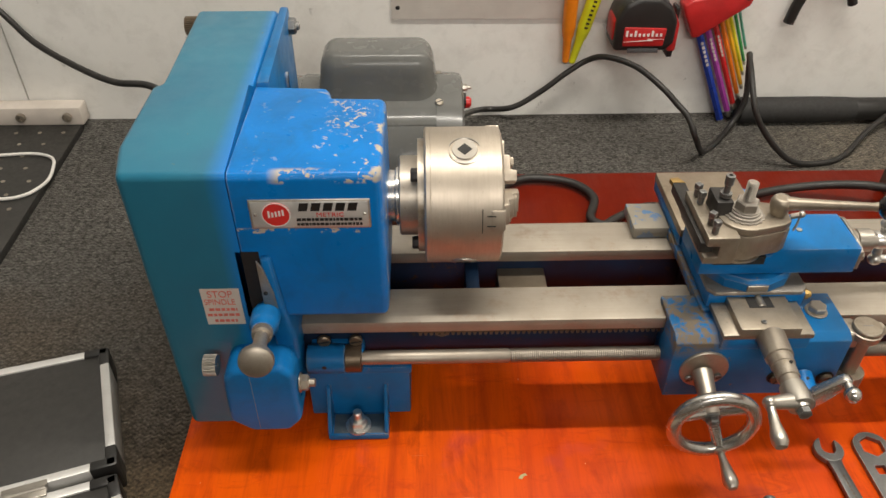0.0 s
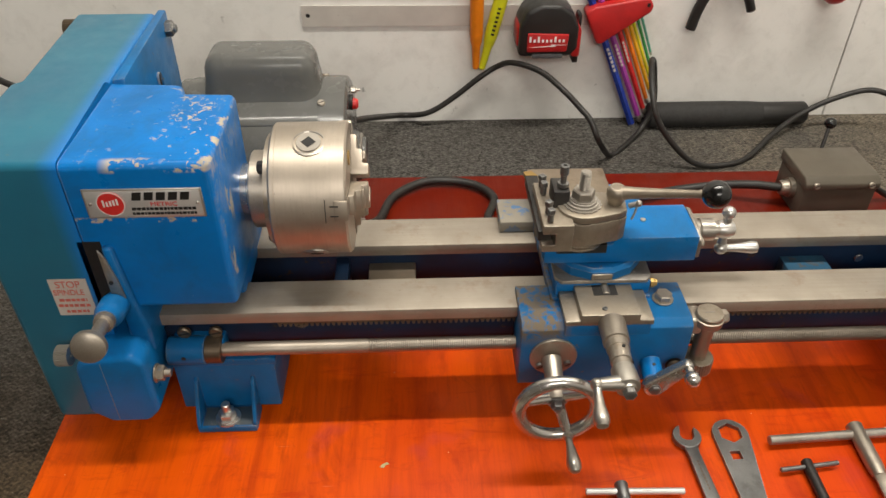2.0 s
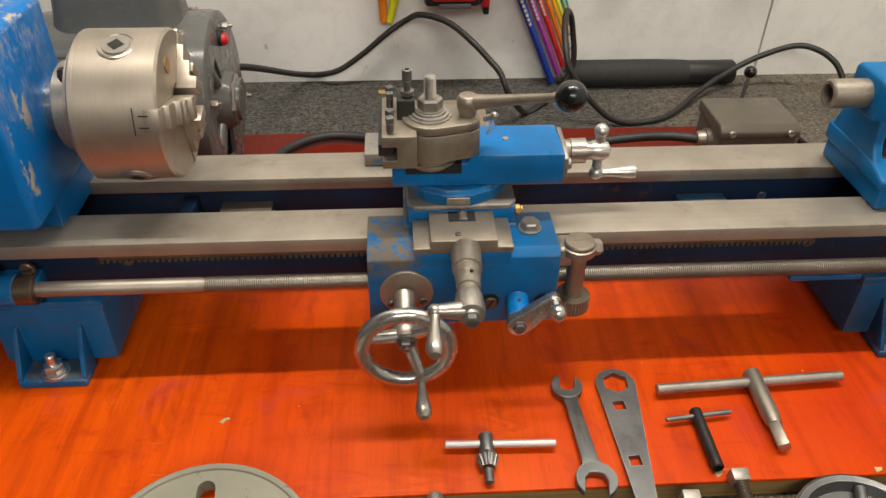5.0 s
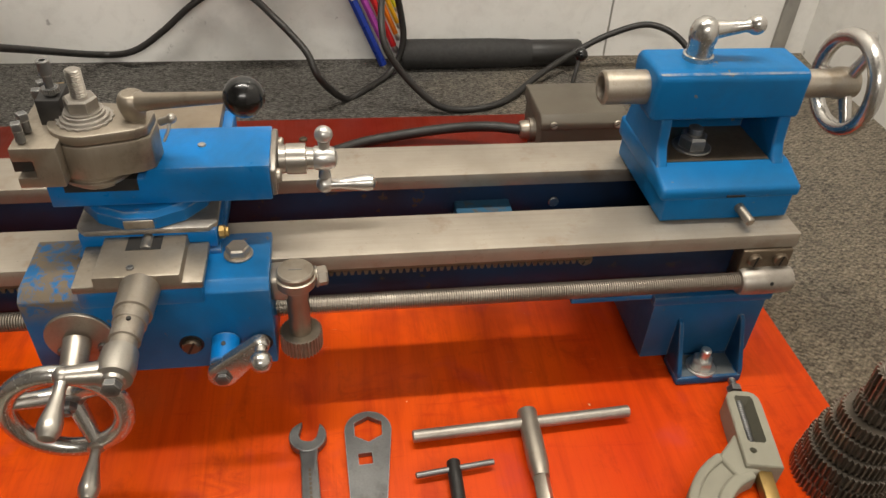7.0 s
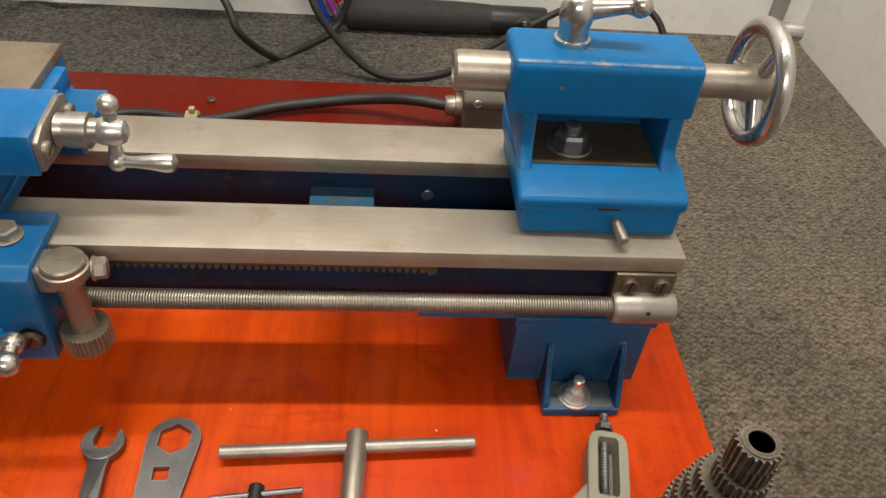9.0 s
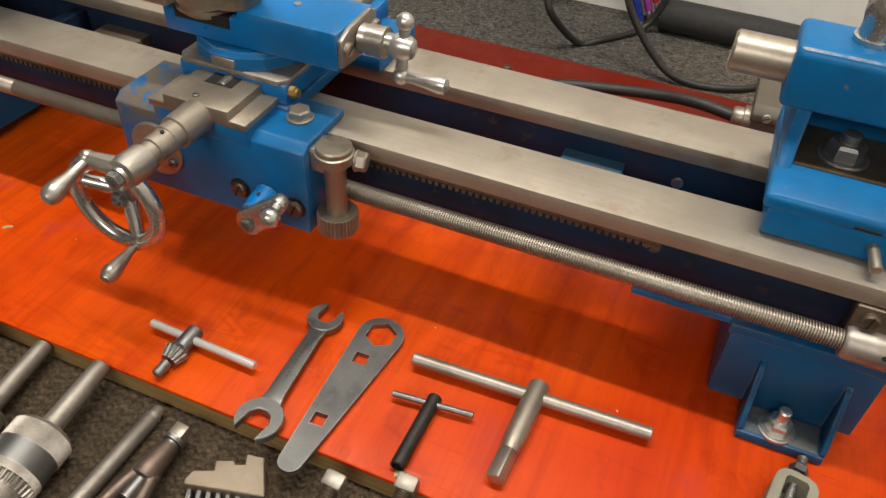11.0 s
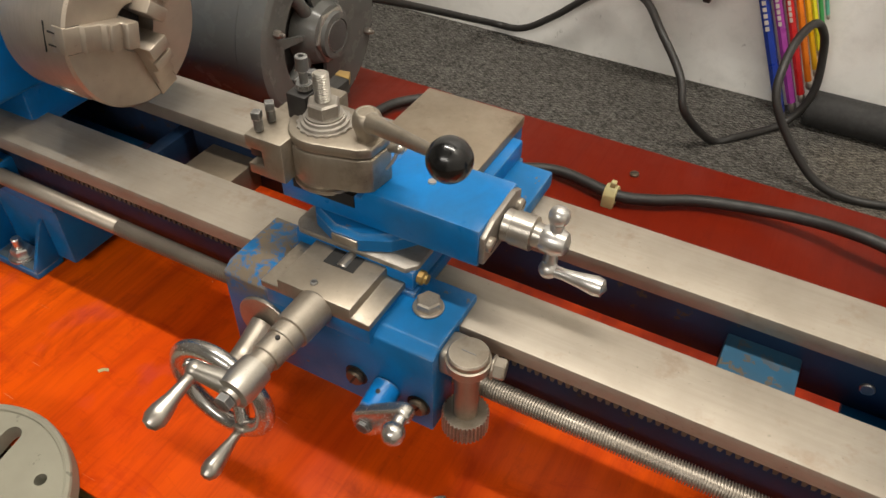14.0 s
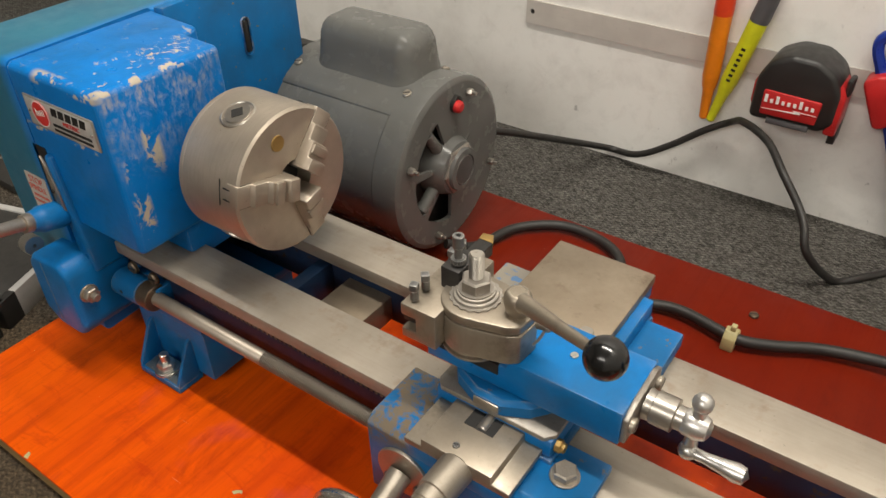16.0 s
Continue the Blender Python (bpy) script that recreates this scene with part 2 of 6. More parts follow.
grey_plastic = plain("grey_cap_plastic", (0.10, 0.10, 0.105, 1), 0.42)
white_plastic = plain("white_plastic", (0.72, 0.70, 0.66, 1), 0.45, vary=0.08)
tape_clip = plain("yellowed_nylon", (0.52, 0.45, 0.22, 1), 0.5)
# near-black, also for pins; paints the shade inside holes, slots and gaps
dark_hole = plain("shade_black", (0.012, 0.011, 0.010, 1), 0.6)
panel_black = plain("black_laminate_panel", (0.032, 0.030, 0.027, 1), 0.5, scale=90)
white_label = plain("faded_white_label", (0.62, 0.56, 0.50, 1), 0.5, vary=0.12)
label_red = plain("faded_red_print", (0.72, 0.16, 0.12, 1), 0.5, vary=0.3, scale=300)
plate_metal = steel("etched_nameplate_metal", (0.60, 0.56, 0.50, 1), (0.48, 0.44, 0.38, 1), 0.33, (0.1, 1, 1), 400, 0.8)
print_black = plain("black_print", (0.012, 0.012, 0.012, 1), 0.45)
print_red = plain("red_print", (0.70, 0.03, 0.025, 1), 0.42)
print_white = plain("white_print", (0.80, 0.78, 0.75, 1), 0.45, vary=0.05)
KEY_COLORS = [((0.015, 0.045, 0.33, 1), "blue"), ((0.36, 0.05, 0.33, 1), "purple"), ((0.60, 0.02, 0.02, 1), "red"),
              ((0.80, 0.20, 0.01, 1), "orange"), ((0.80, 0.42, 0.01, 1), "gold"), ((0.72, 0.66, 0.02, 1), "yellow"),
              ((0.05, 0.30, 0.08, 1), "green"), ((0.10, 0.38, 0.26, 1), "light green"), ((0.55, 0.62, 0.60, 1), "silver")]


def board_wood():
    m = Mat("orange_stained_varnished_board", rough=0.40, coat=0.0, spec=0.09)
    grain = m.noise(48, 7, m.scaled(1.0, 0.07, 1.0), 0.65, 0.6)
    fine = m.noise(420, 4, m.scaled(1.0, 0.045, 1.0), 0.65)
    pores = m.noise(900, 3, m.scaled(1.0, 0.10, 1.0), 0.6)
    cloud = m.noise(5.5, 4)
    strip = m.noise(9.0, 2, m.scaled(1.0, 0.02, 1.0), 0.4)
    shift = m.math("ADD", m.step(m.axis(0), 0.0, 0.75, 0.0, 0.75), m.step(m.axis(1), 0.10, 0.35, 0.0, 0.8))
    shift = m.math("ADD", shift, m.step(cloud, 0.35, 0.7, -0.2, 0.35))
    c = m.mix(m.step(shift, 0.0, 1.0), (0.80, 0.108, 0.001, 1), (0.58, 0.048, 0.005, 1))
    c = m.mix(m.step(strip, 0.42, 0.62, 0.0, 0.40), c, (0.52, 0.028, 0.003, 1))
    c = m.mix(m.step(grain, 0.47, 0.70, 0.0, 0.60), c, (0.36, 0.024, 0.003, 1))
    c = m.mix(m.step(fine, 0.5, 0.78, 0.0, 0.22), c, (0.26, 0.016, 0.003, 1))
    c = m.mix(m.math("MULTIPLY", m.step(pores, 0.64, 0.70, 0.0, 0.3), m.step(grain, 0.42, 0.6)), c, (0.14, 0.010, 0.003, 1))
    blotch = m.math("MULTIPLY", m.step(m.noise(16, 4), 0.60, 0.75), 0.45)
    c = m.mix(blotch, c, (0.42, 0.045, 0.055, 1))
    smudge = m.math("MULTIPLY", m.step(m.noise(30, 6, m.scaled(1.0, 0.5, 1.0), 0.7, 0.8), 0.54, 0.72), 0.55)
    c = m.mix(smudge, c, (0.30, 0.022, 0.004, 1))
    stain = m.math("MULTIPLY", m.step(m.noise(60, 5, rough=0.7), 0.68, 0.74), 0.5)
    c = m.mix(stain, c, (0.16, 0.03, 0.012, 1))
    nick = m.step(m.noise(110, 3, rough=0.6), 0.745, 0.755)
    c = m.mix(nick, c, (0.75, 0.45, 0.28, 1))
    drag = m.math("MULTIPLY", m.step(m.noise(34, 6, m.scaled(0.35, 1.6, 1.0), 0.72, 1.2), 0.56, 0.68), 0.42)
    c = m.mix(drag, c, (0.40, 0.020, 0.004, 1))
    hair = m.math("MULTIPLY", m.step(m.noise(260, 2, m.scaled(0.05, 1.0, 1.0), 0.5, 1.5), 0.735, 0.745), m.step(m.noise(13, 2), 0.5, 0.6))
    c = m.mix(m.math("MULTIPLY", hair, 0.5), c, (0.70, 0.30, 0.16, 1))
    # deep dark red towards the back of the board, starting along a ragged line
    back_ramp = m.math("ADD", m.axis(1), m.step(m.noise(11, 4, rough=0.6), 0.3, 0.7, -0.05, 0.05))
    c = m.mix(m.step(back_ramp, 0.08, 0.19, 0.0, 0.85), c, (0.085, 0.006, 0.003, 1))
    m.color(c)
    m.set("Roughness", m.math("ADD", m.step(m.noise(45, 4), 0.3, 0.75, 0.28, 0.44), m.step(fine, 0.5, 0.8, 0.0, 0.12)))
    return m.bump(m.math("ADD", grain, m.math("MULTIPLY", fine, 0.6)), 0.10, 0.0005).m


def board_edge():
    m = Mat("raw_board_edge", rough=0.6)
    g = m.noise(90, 6, m.scaled(0.10, 1, 3.5), 0.70)
    m.color(m.mix(m.step(g, 0.35, 0.7), (0.40, 0.26, 0.10, 1), (0.22, 0.135, 0.05, 1)))
    return m.bump(g, 0.25, 0.0006).m


def carpet():
    m = Mat("grey_brown_loop_carpet", rough=0.95, spec=0.15)
    v = m.node("ShaderNodeTexVoronoi")
    v.inputs["Scale"].default_value = 1.0
    v.inputs["Randomness"].default_value = 0.7
    m.link(m.scaled(300, 300, 300), v.inputs["Vector"])
    tuft = m.step(v.outputs["Distance"], 0.1, 0.7, 1.0, 0.0)
    wander = m.math("MULTIPLY", m.noise(45, 3), 7.0)
    zig = m.math("MULTIPLY", m.math("PINGPONG", m.axis(0), 0.0042), 900.0)
    rib = m.math("SINE", m.math("ADD", m.math("MULTIPLY", m.axis(1), 1250.0), m.math("ADD", wander, zig)), 0.0)
    # browner towards the front, with a noisy border
    front_brown = m.step(m.math("ADD", m.axis(1), m.step(m.noise(6, 3), 0.3, 0.7, -0.1, 0.1)), 0.22, -0.06)
    # paler towards the right: the stronger light there, painted into the carpet
    right_light = m.math("MULTIPLY", m.step(m.math("ADD", m.axis(0), m.step(m.noise(5, 4), 0.3, 0.7, -0.2, 0.2)), 0.55, 0.90), 0.85)
    fleck = m.noise(215, 7, m.scaled(0.9, 1.1, 1), 0.86)
    dark = m.mix(front_brown, (0.030, 0.028, 0.026, 1), (0.052, 0.036, 0.022, 1))
    pale = m.mix(front_brown, (0.272, 0.258, 0.235, 1), (0.235, 0.172, 0.106, 1))
    c = m.mix(m.step(fleck, 0.39, 0.62), dark, pale)
    c = m.mix(m.math("MULTIPLY", right_light, m.step(fleck, 0.36, 0.60)), c, (0.47, 0.39, 0.28, 1))
    c = m.mix(m.step(m.noise(4.0, 4), 0.35, 0.7, 0.0, 0.35), c, (0.085, 0.074, 0.060, 1))
    c = m.mix(m.step(m.noise(70, 3), 0.55, 0.7, 0.0, 0.30), c, (0.030, 0.026, 0.022, 1))
    c = m.mix(m.step(rib, 0.1, -0.9, 0.0, 0.36), c, (0.022, 0.019, 0.016, 1))
    c = m.mix(m.step(tuft, 0.0, 0.45, 0.30, 0.0), c, (0.022, 0.019, 0.016, 1))
    lint = m.step(m.noise(210, 2), 0.775, 0.785)
    c = m.mix(m.math("MULTIPLY", lint, 0.6), c, (0.55, 0.52, 0.47, 1))
    m.color(c)
    h = m.math("ADD", m.math("ADD", m.math("MULTIPLY", tuft, 0.4), m.math("MULTIPLY", fleck, 1.3)), m.math("MULTIPLY", rib, 0.45))
    return m.bump(h, 0.9, 0.0024).m


def wall_paint():
    m = Mat("scuffed_light_grey_wall_panel", rough=0.5, spec=0.4)
    c = m.mix(m.step(m.noise(3.2, 5), 0.32, 0.7), (0.88, 0.865, 0.83, 1), (0.79, 0.775, 0.735, 1))
    c = m.mix(m.step(m.noise(14, 6, rough=0.65), 0.5, 0.78, 0.0, 0.32), c, (0.46, 0.435, 0.395, 1))
    scuff = m.math("MULTIPLY", m.step(m.noise(70, 3, m.scaled(1.2, 1, 0.8)), 0.665, 0.74), m.step(m.noise(9, 3), 0.44, 0.58))
    c = m.mix(m.math("MULTIPLY", scuff, 0.55), c, (0.20, 0.185, 0.165, 1))
    c = m.mix(m.step(m.noise(34, 6, rough=0.7, distort=0.4), 0.5, 0.75, 0.0, 0.28), c, (0.52, 0.50, 0.465, 1))
    m.color(c)
    return m.bump(m.noise(60, 5), 0.1, 0.0008).m


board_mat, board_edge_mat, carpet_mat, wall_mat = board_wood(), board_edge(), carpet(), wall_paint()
# kept mid grey so that the unseen walls and ceiling bounce less light
room_mat = plain("grey_room_paint", (0.34, 0.32, 0.29, 1), 0.8, vary=0.06, scale=3)
floor_mat = plain("dark_workshop_floor", (0.16, 0.15, 0.14, 1), 0.7, vary=0.2, scale=6)
trim_mat = plain("painted_corner_trim", (0.40, 0.385, 0.35, 1), 0.45)

# ---- mesh helpers ----


def place(bm, verts, m):
    bmesh.ops.transform(bm, matrix=m, verts=verts)


def box(bm, x0, x1, y0, y1, z0, z1, bevel=0.0008, seg=2, m=None):
    v = bmesh.ops.create_cube(bm, size=1.0)["verts"]
    place(bm, v, Matrix.Translation(((x0 + x1) / 2, (y0 + y1) / 2, (z0 + z1) / 2)) @ Matrix.Diagonal((x1 - x0, y1 - y0, z1 - z0, 1)))
    if bevel:
        edges = list({e for q in v for e in q.link_edges})
        r = bmesh.ops.bevel(bm, geom=edges, offset=bevel, segments=seg, affect="EDGES", profile=0.5)
        v = list({q for f in r["faces"] for q in f.verts} | {q for q in v if q.is_valid})
    if m is not None:
        place(bm, v, m)
    return v


def frame_to(axis):
    return Vector(axis).normalized().to_track_quat("Z", "Y").to_matrix().to_4x4()


def rev(bm, origin, axis, profile, n=28):
    """A turned solid: profile is (height along the axis, radius)."""
    m = Matrix.Translation(origin) @ frame_to(axis)
    rings = []
    for h, r in profile:
        if r <= 1e-6:
            rings.append([bm.verts.new(m @ Vector((0, 0, h)))])
        else:
            rings.append([bm.verts.new(m @ Vector((r * math.cos(a), r * math.sin(a), h))) for a in (2 * math.pi * i / n for i in range(n))])
    for a, b in zip(rings, rings[1:]):
        for i in range(n):
            j = (i + 1) % n
            if len(a) == 1 and len(b) == 1:
                continue
            if len(a) == 1:
                bm.faces.new((a[0], b[i], b[j]))
            elif len(b) == 1:
                bm.faces.new((a[i], a[j], b[0]))
            else:
                bm.faces.new((a[i], a[j], b[j], b[i]))
    for ring, flip in ((rings[0], True), (rings[-1], False)):
        if len(ring) > 1:
            bm.faces.new(ring[::-1] if flip else ring)


def rod(bm, p0, p1, r0, r1=None, n=24, bevel=0.0006):
    p0, p1 = Vector(p0), Vector(p1)
    r1 = r0 if r1 is None else r1
    h = (p1 - p0).length
    b = min(bevel, h * 0.3, r0 * 0.4, r1 * 0.4)
    rev(bm, p0, p1 - p0, [(0, r0 - b), (b, r0), (h - b, r1), (h, r1 - b)], n)


def ball(bm, c, r, n=20):
    v = bmesh.ops.create_uvsphere(bm, u_segments=n, v_segments=max(8, n * 2 // 3), radius=r)["verts"]
    place(bm, v, Matrix.Translation(c))


def ring(bm, c, axis, big, small, n=56, k=14, squash=1.0):
    m = Matrix.Translation(c) @ frame_to(axis)
    rows = []
    for i in range(n):
        a = 2 * math.pi * i / n
        rows.append([bm.verts.new(m @ Vector(((big + small * math.cos(b)) * math.cos(a), (big + small * math.cos(b)) * math.sin(a), small * squash * math.sin(b)))) for b in (2 * math.pi * q / k for q in range(k))])
    for i in range(n):
        for q in range(k):
            bm.faces.new((rows[i][q], rows[(i + 1) % n][q], rows[(i + 1) % n][(q + 1) % k], rows[i][(q + 1) % k]))


PLANES = {"xy": lambda a, b, h: (a, b, h), "xz": lambda a, b, h: (a, h, b), "yz": lambda a, b, h: (h, a, b)}


def prism(bm, pts, plane, lo, hi, bevel=0.0, seg=2, m=None, sharp=None):
    """A polygon in a plane, pushed out from lo to hi along the third axis."""
    f = PLANES[plane]
    a = [bm.verts.new(f(p, q, lo)) for p, q in pts]
    b = [bm.verts.new(f(p, q, hi)) for p, q in pts]
    n = len(pts)
    faces = [bm.faces.new(a[::-1]), bm.faces.new(b)] + [bm.faces.new((a[i], a[(i + 1) % n], b[(i + 1) % n], b[i])) for i in range(n)]
    bmesh.ops.recalc_face_normals(bm, faces=faces)
    v = a + b
    if bevel:
        edges = list({e for q in v for e in q.link_edges if sharp is None or not all(sharp(w.co) for w in e.verts)})
        r = bmesh.ops.bevel(bm, geom=edges, offset=bevel, segments=seg, affect="EDGES", profile=0.5)
        v = list({q for f2 in r["faces"] for q in f2.verts} | {q for q in v if q.is_valid})
    if m is not None:
        place(bm, v, m)
    return v


def smooth_path(pts, per=8):
    p = [Vector(q) for q in pts]
    p = [2 * p[0] - p[1]] + p + [2 * p[-1] - p[-2]]
    out = []
    for i in range(1, len(p) - 2):
        for k in range(per):
            t = k / per
            out.append(0.5 * (2 * p[i] + (p[i + 1] - p[i - 1]) * t + (2 * p[i - 1] - 5 * p[i] + 4 * p[i + 1] - p[i + 2]) * t * t + (3 * p[i] - p[i - 1] - 3 * p[i + 1] + p[i + 2]) * t ** 3))
    return out + [p[-2]]


def tube(bm, pts, r, n=10, per=8):
    path = smooth_path(pts, per)
    rings, up = [], Vector((0, 0.3, 1))
    for i, p in enumerate(path):
        d = (path[min(i + 1, len(path) - 1)] - path[max(i - 1, 0)]).normalized()
        s = d.cross(up)
        s = s.normalized() if s.length > 1e-4 else d.orthogonal().normalized()
        up = s.cross(d).normalized()
        rings.append([bm.verts.new(p + r * (math.cos(a) * s + math.sin(a) * up)) for a in (2 * math.pi * k / n for k in range(n))])
    for a, b in zip(rings, rings[1:]):
        for k in range(n):
            bm.faces.new((a[k], a[(k + 1) % n], b[(k + 1) % n], b[k]))
    bm.faces.new(rings[0][::-1])
    bm.faces.new(rings[-1])


def circle(cx, cy, r, n=32, a0=0.0):
    return [(cx + r * math.cos(a0 + 2 * math.pi * i / n), cy + r * math.sin(a0 + 2 * math.pi * i / n)) for i in range(n)]


def rect(cx, cy, w, h, turn=0.0):
    c, s = math.cos(turn), math.sin(turn)
    return [(cx + c * a - s * b, cy + s * a + c * b) for a, b in ((-w / 2, -h / 2), (w / 2, -h / 2), (w / 2, h / 2), (-w / 2, h / 2))]


def holed(bm, outer, holes, h, m=None):
    """A flat plate of thickness h with holes through it, in the xy plane, then placed by m."""
    loops, made = [outer] + holes, []
    for z in (0.0, h):
        edges = []
        for loop in loops:
            vs = [bm.verts.new((x, y, z)) for x, y in loop]
            made.append(vs)
            edges += [bm.edges.new((vs[i], vs[(i + 1) % len(vs)])) for i in range(len(vs))]
        bmesh.ops.triangle_fill(bm, edges=edges, use_beauty=True)
    k = len(loops)
    for a, b in zip(made[:k], made[k:]):
        for i in range(len(a)):
            j = (i + 1) % len(a)
            bm.faces.new((a[i], a[j], b[j], b[i]))
    verts = [v for vs in made for v in vs]
    bmesh.ops.recalc_face_normals(bm, faces=list({f for v in verts for f in v.link_faces}))
    if m is not None:
        place(bm, verts, m)


def gear(bm, c, axis, r, depth, teeth, h, bore, slope=0.0):
    """A spur gear, knurled ring or the like with a bore."""
    m = Matrix.Translation(c) @ frame_to(axis)
    n = teeth * 4
    rings = []
    for z, q in ((0, 0), (h, slope)):
        rings.append([bm.verts.new(m @ Vector(((r - q - (depth if i % 4 in (0, 3) else 0)) * math.cos(2 * math.pi * (i + (0.25 if i % 4 in (1, 3) else 0)) / n), (r - q - (depth if i % 4 in (0, 3) else 0)) * math.sin(2 * math.pi * (i + (0.25 if i % 4 in (1, 3) else 0)) / n), z))) for i in range(n)])
        rings.append([bm.verts.new(m @ Vector((bore * math.cos(2 * math.pi * i / n), bore * math.sin(2 * math.pi * i / n), z))) for i in range(n)])
    o0, i0, o1, i1 = rings
    for i in range(n):
        j = (i + 1) % n
        for f in ((o0[i], o0[j], o1[j], o1[i]), (o1[i], o1[j], i1[j], i1[i]), (i1[i], i1[j], i0[j], i0[i]), (i0[i], i0[j], o0[j], o0[i])):
            bm.faces.new(f)


BASE = {}


def thing(name, base, label, category, group=""):
    ob = new(name)
    ob.location = base
    ob.empty_display_size = 0.02
    BASE[ob] = Vector(base)
    return tagged(ob, label, category, group)


def part(name, bm, material, parent=None, label="", angle=38):
    """Links a bmesh, given in world coordinates, as one mesh under its thing or part."""
    base = BASE.get(parent, Vector((0, 0, 0)))
    if base.length:
        bmesh.ops.translate(bm, vec=-base, verts=bm.verts)
    me = bpy.data.meshes.new(name)
    bm.normal_update()
    bm.to_mesh(me)
    bm.free()
    me.polygons.foreach_set("use_smooth", [True] * len(me.polygons))
    me.set_sharp_from_angle(angle=radians(angle))
    me.materials.append(material)
    ob = new(name, me)
    if parent is not None:
        ob.parent = parent
        BASE[ob] = base
    if label:
        ob["label"] = label
    return ob


def made(fn, *args, **kw):
    bm = bmesh.new()
    fn(bm, *args, **kw)
    return bm


def boxed(*args, **kw):
    return made(box, *args, **kw)


def rodded(*args, **kw):
    return made(rod, *args, **kw)


def revved(*args, **kw):
    return made(rev, *args, **kw)


def hex_bolt(name, c, axis, r, h, material, parent, stud=0.0, washer=0.0, label=""):
    bm = bmesh.new()
    c, a = Vector(c), Vector(axis).normalized()
    if washer:
        rod(bm, c, c + a * 0.0018, washer, n=24)
        c = c + a * 0.0016
    rev(bm, c, a, [(0, r), (h * 0.8, r), (h, r * 0.86)], 6)
    if stud:
        rev(bm, c, a, [(h * 0.5, r * 0.5), (h + stud * 0.9, r * 0.5), (h + stud, r * 0.4)], 14)
    return part(name, bm, material, parent, label, 30)


def screw(name, c, axis, r, material, parent, slot=0.4):
    """A slotted screw head."""
    bm = bmesh.new()
    c, a = Vector(c), Vector(axis).normalized()
    rev(bm, c, a, [(0, r), (r * 0.45, r), (r * 0.65, r * 0.8)], 20)
    m = Matrix.Translation(c + a * r * 0.62) @ frame_to(a) @ Matrix.Rotation(slot, 4, "Z")
    ob = part(name, bm, material, parent)
    bm = bmesh.new()
    box(bm, -r * 0.85, r * 0.85, -r * 0.13, r * 0.13, -0.0002, r * 0.06, 0, m=m)
    bar = part("slot", bm, dark_hole, None)
    base = BASE.get(parent, Vector((0, 0, 0)))
    bar.data.transform(Matrix.Translation(-base))
    bar.parent = parent
    return ob


def lettering(body, size, origin, parent, material, turn=(90, 0, 0), wide=1.0):
    cu = bpy.data.curves.new("lettering", "FONT")
    cu.body, cu.size, cu.extrude, cu.space_character = body, size, 0.00015, 1.0
    cu.materials.append(material)
    ob = new("lettering", cu)
    ob.parent = parent
    ob.matrix_basis = Matrix.Translation(-BASE.get(parent, Vector())) @ pose(*origin, *turn) @ Matrix.Diagonal((wide, 1, 1, 1))
    return ob


# ---- the setting ----
CARPET_Z, WALL_Y, SIDE_X = -0.013, 0.585, 1.108

FRONT_Z = -0.018
bench = tagged(part("bench_top", made(prism, [(-0.62, -0.055), (WALL_Y, -0.055), (WALL_Y, -0.0085), (WALL_Y - 0.006, -0.0100), (WALL_Y - 0.022, -0.0122), (0.22, CARPET_Z), (-0.04, FRONT_Z), (-0.62, FRONT_Z)], "yz", -1.3, SIDE_X), carpet_mat), "workbench top covered in grey-brown loop carpet", "workbench", kind="structure")
# unseen floor, ceiling, west and south walls, added to close the room
tagged(part("floor", boxed(-2.4, 1.3, -2.8, 0.8, -0.97, -0.93, 0), floor_mat), "dark workshop floor", "floor", kind="structure")
tagged(part("ceiling", boxed(-2.4, 1.3, -2.8, 0.8, 2.05, 2.09, 0), room_mat), "plain grey ceiling, unseen", "ceiling", kind="structure")
tagged(part("bench_front", boxed(-1.3, SIDE_X, -0.62, -0.59, -0.93, -0.055, 0), floor_mat), "plain dark bench front", "workbench", kind="structure")
wall_n = tagged(part("wall_north", boxed(-2.4, SIDE_X + 0.1, WALL_Y + 0.006, WALL_Y + 0.10, -0.93, 2.05, 0), trim_mat), "wall faced with scuffed light grey metal panels", "wall", kind="structure")
for x0, x1 in ((-2.4, -0.5155), (-0.5140, 0.8105), (0.8120, 1.0575), (1.0770, SIDE_X)):
    part("panel", boxed(x0, x1, WALL_Y, WALL_Y + 0.008, CARPET_Z - 0.2, 2.04, 0.0008, 1), wall_mat, wall_n)
part("corner_trim", boxed(1.0575, 1.0770, WALL_Y - 0.006, WALL_Y + 0.0055, CARPET_Z, 2.04, 0.003), trim_mat, wall_n, "grey painted corner trim")
tagged(part("wall_east", boxed(SIDE_X, SIDE_X + 0.1, -2.8, WALL_Y + 0.006, -0.93, 2.05, 0), wall_mat), "light grey side wall", "wall", kind="structure")
tagged(part("wall_west", boxed(-2.5, -2.4, -2.8, 0.7, -0.93, 2.05, 0), room_mat), "plain grey wall, unseen", "wall", kind="structure")
tagged(part("wall_south", boxed(-2.4, 1.2, -2.9, -2.8, -0.93, 2.05, 0), room_mat), "plain grey wall, unseen", "wall", kind="structure")

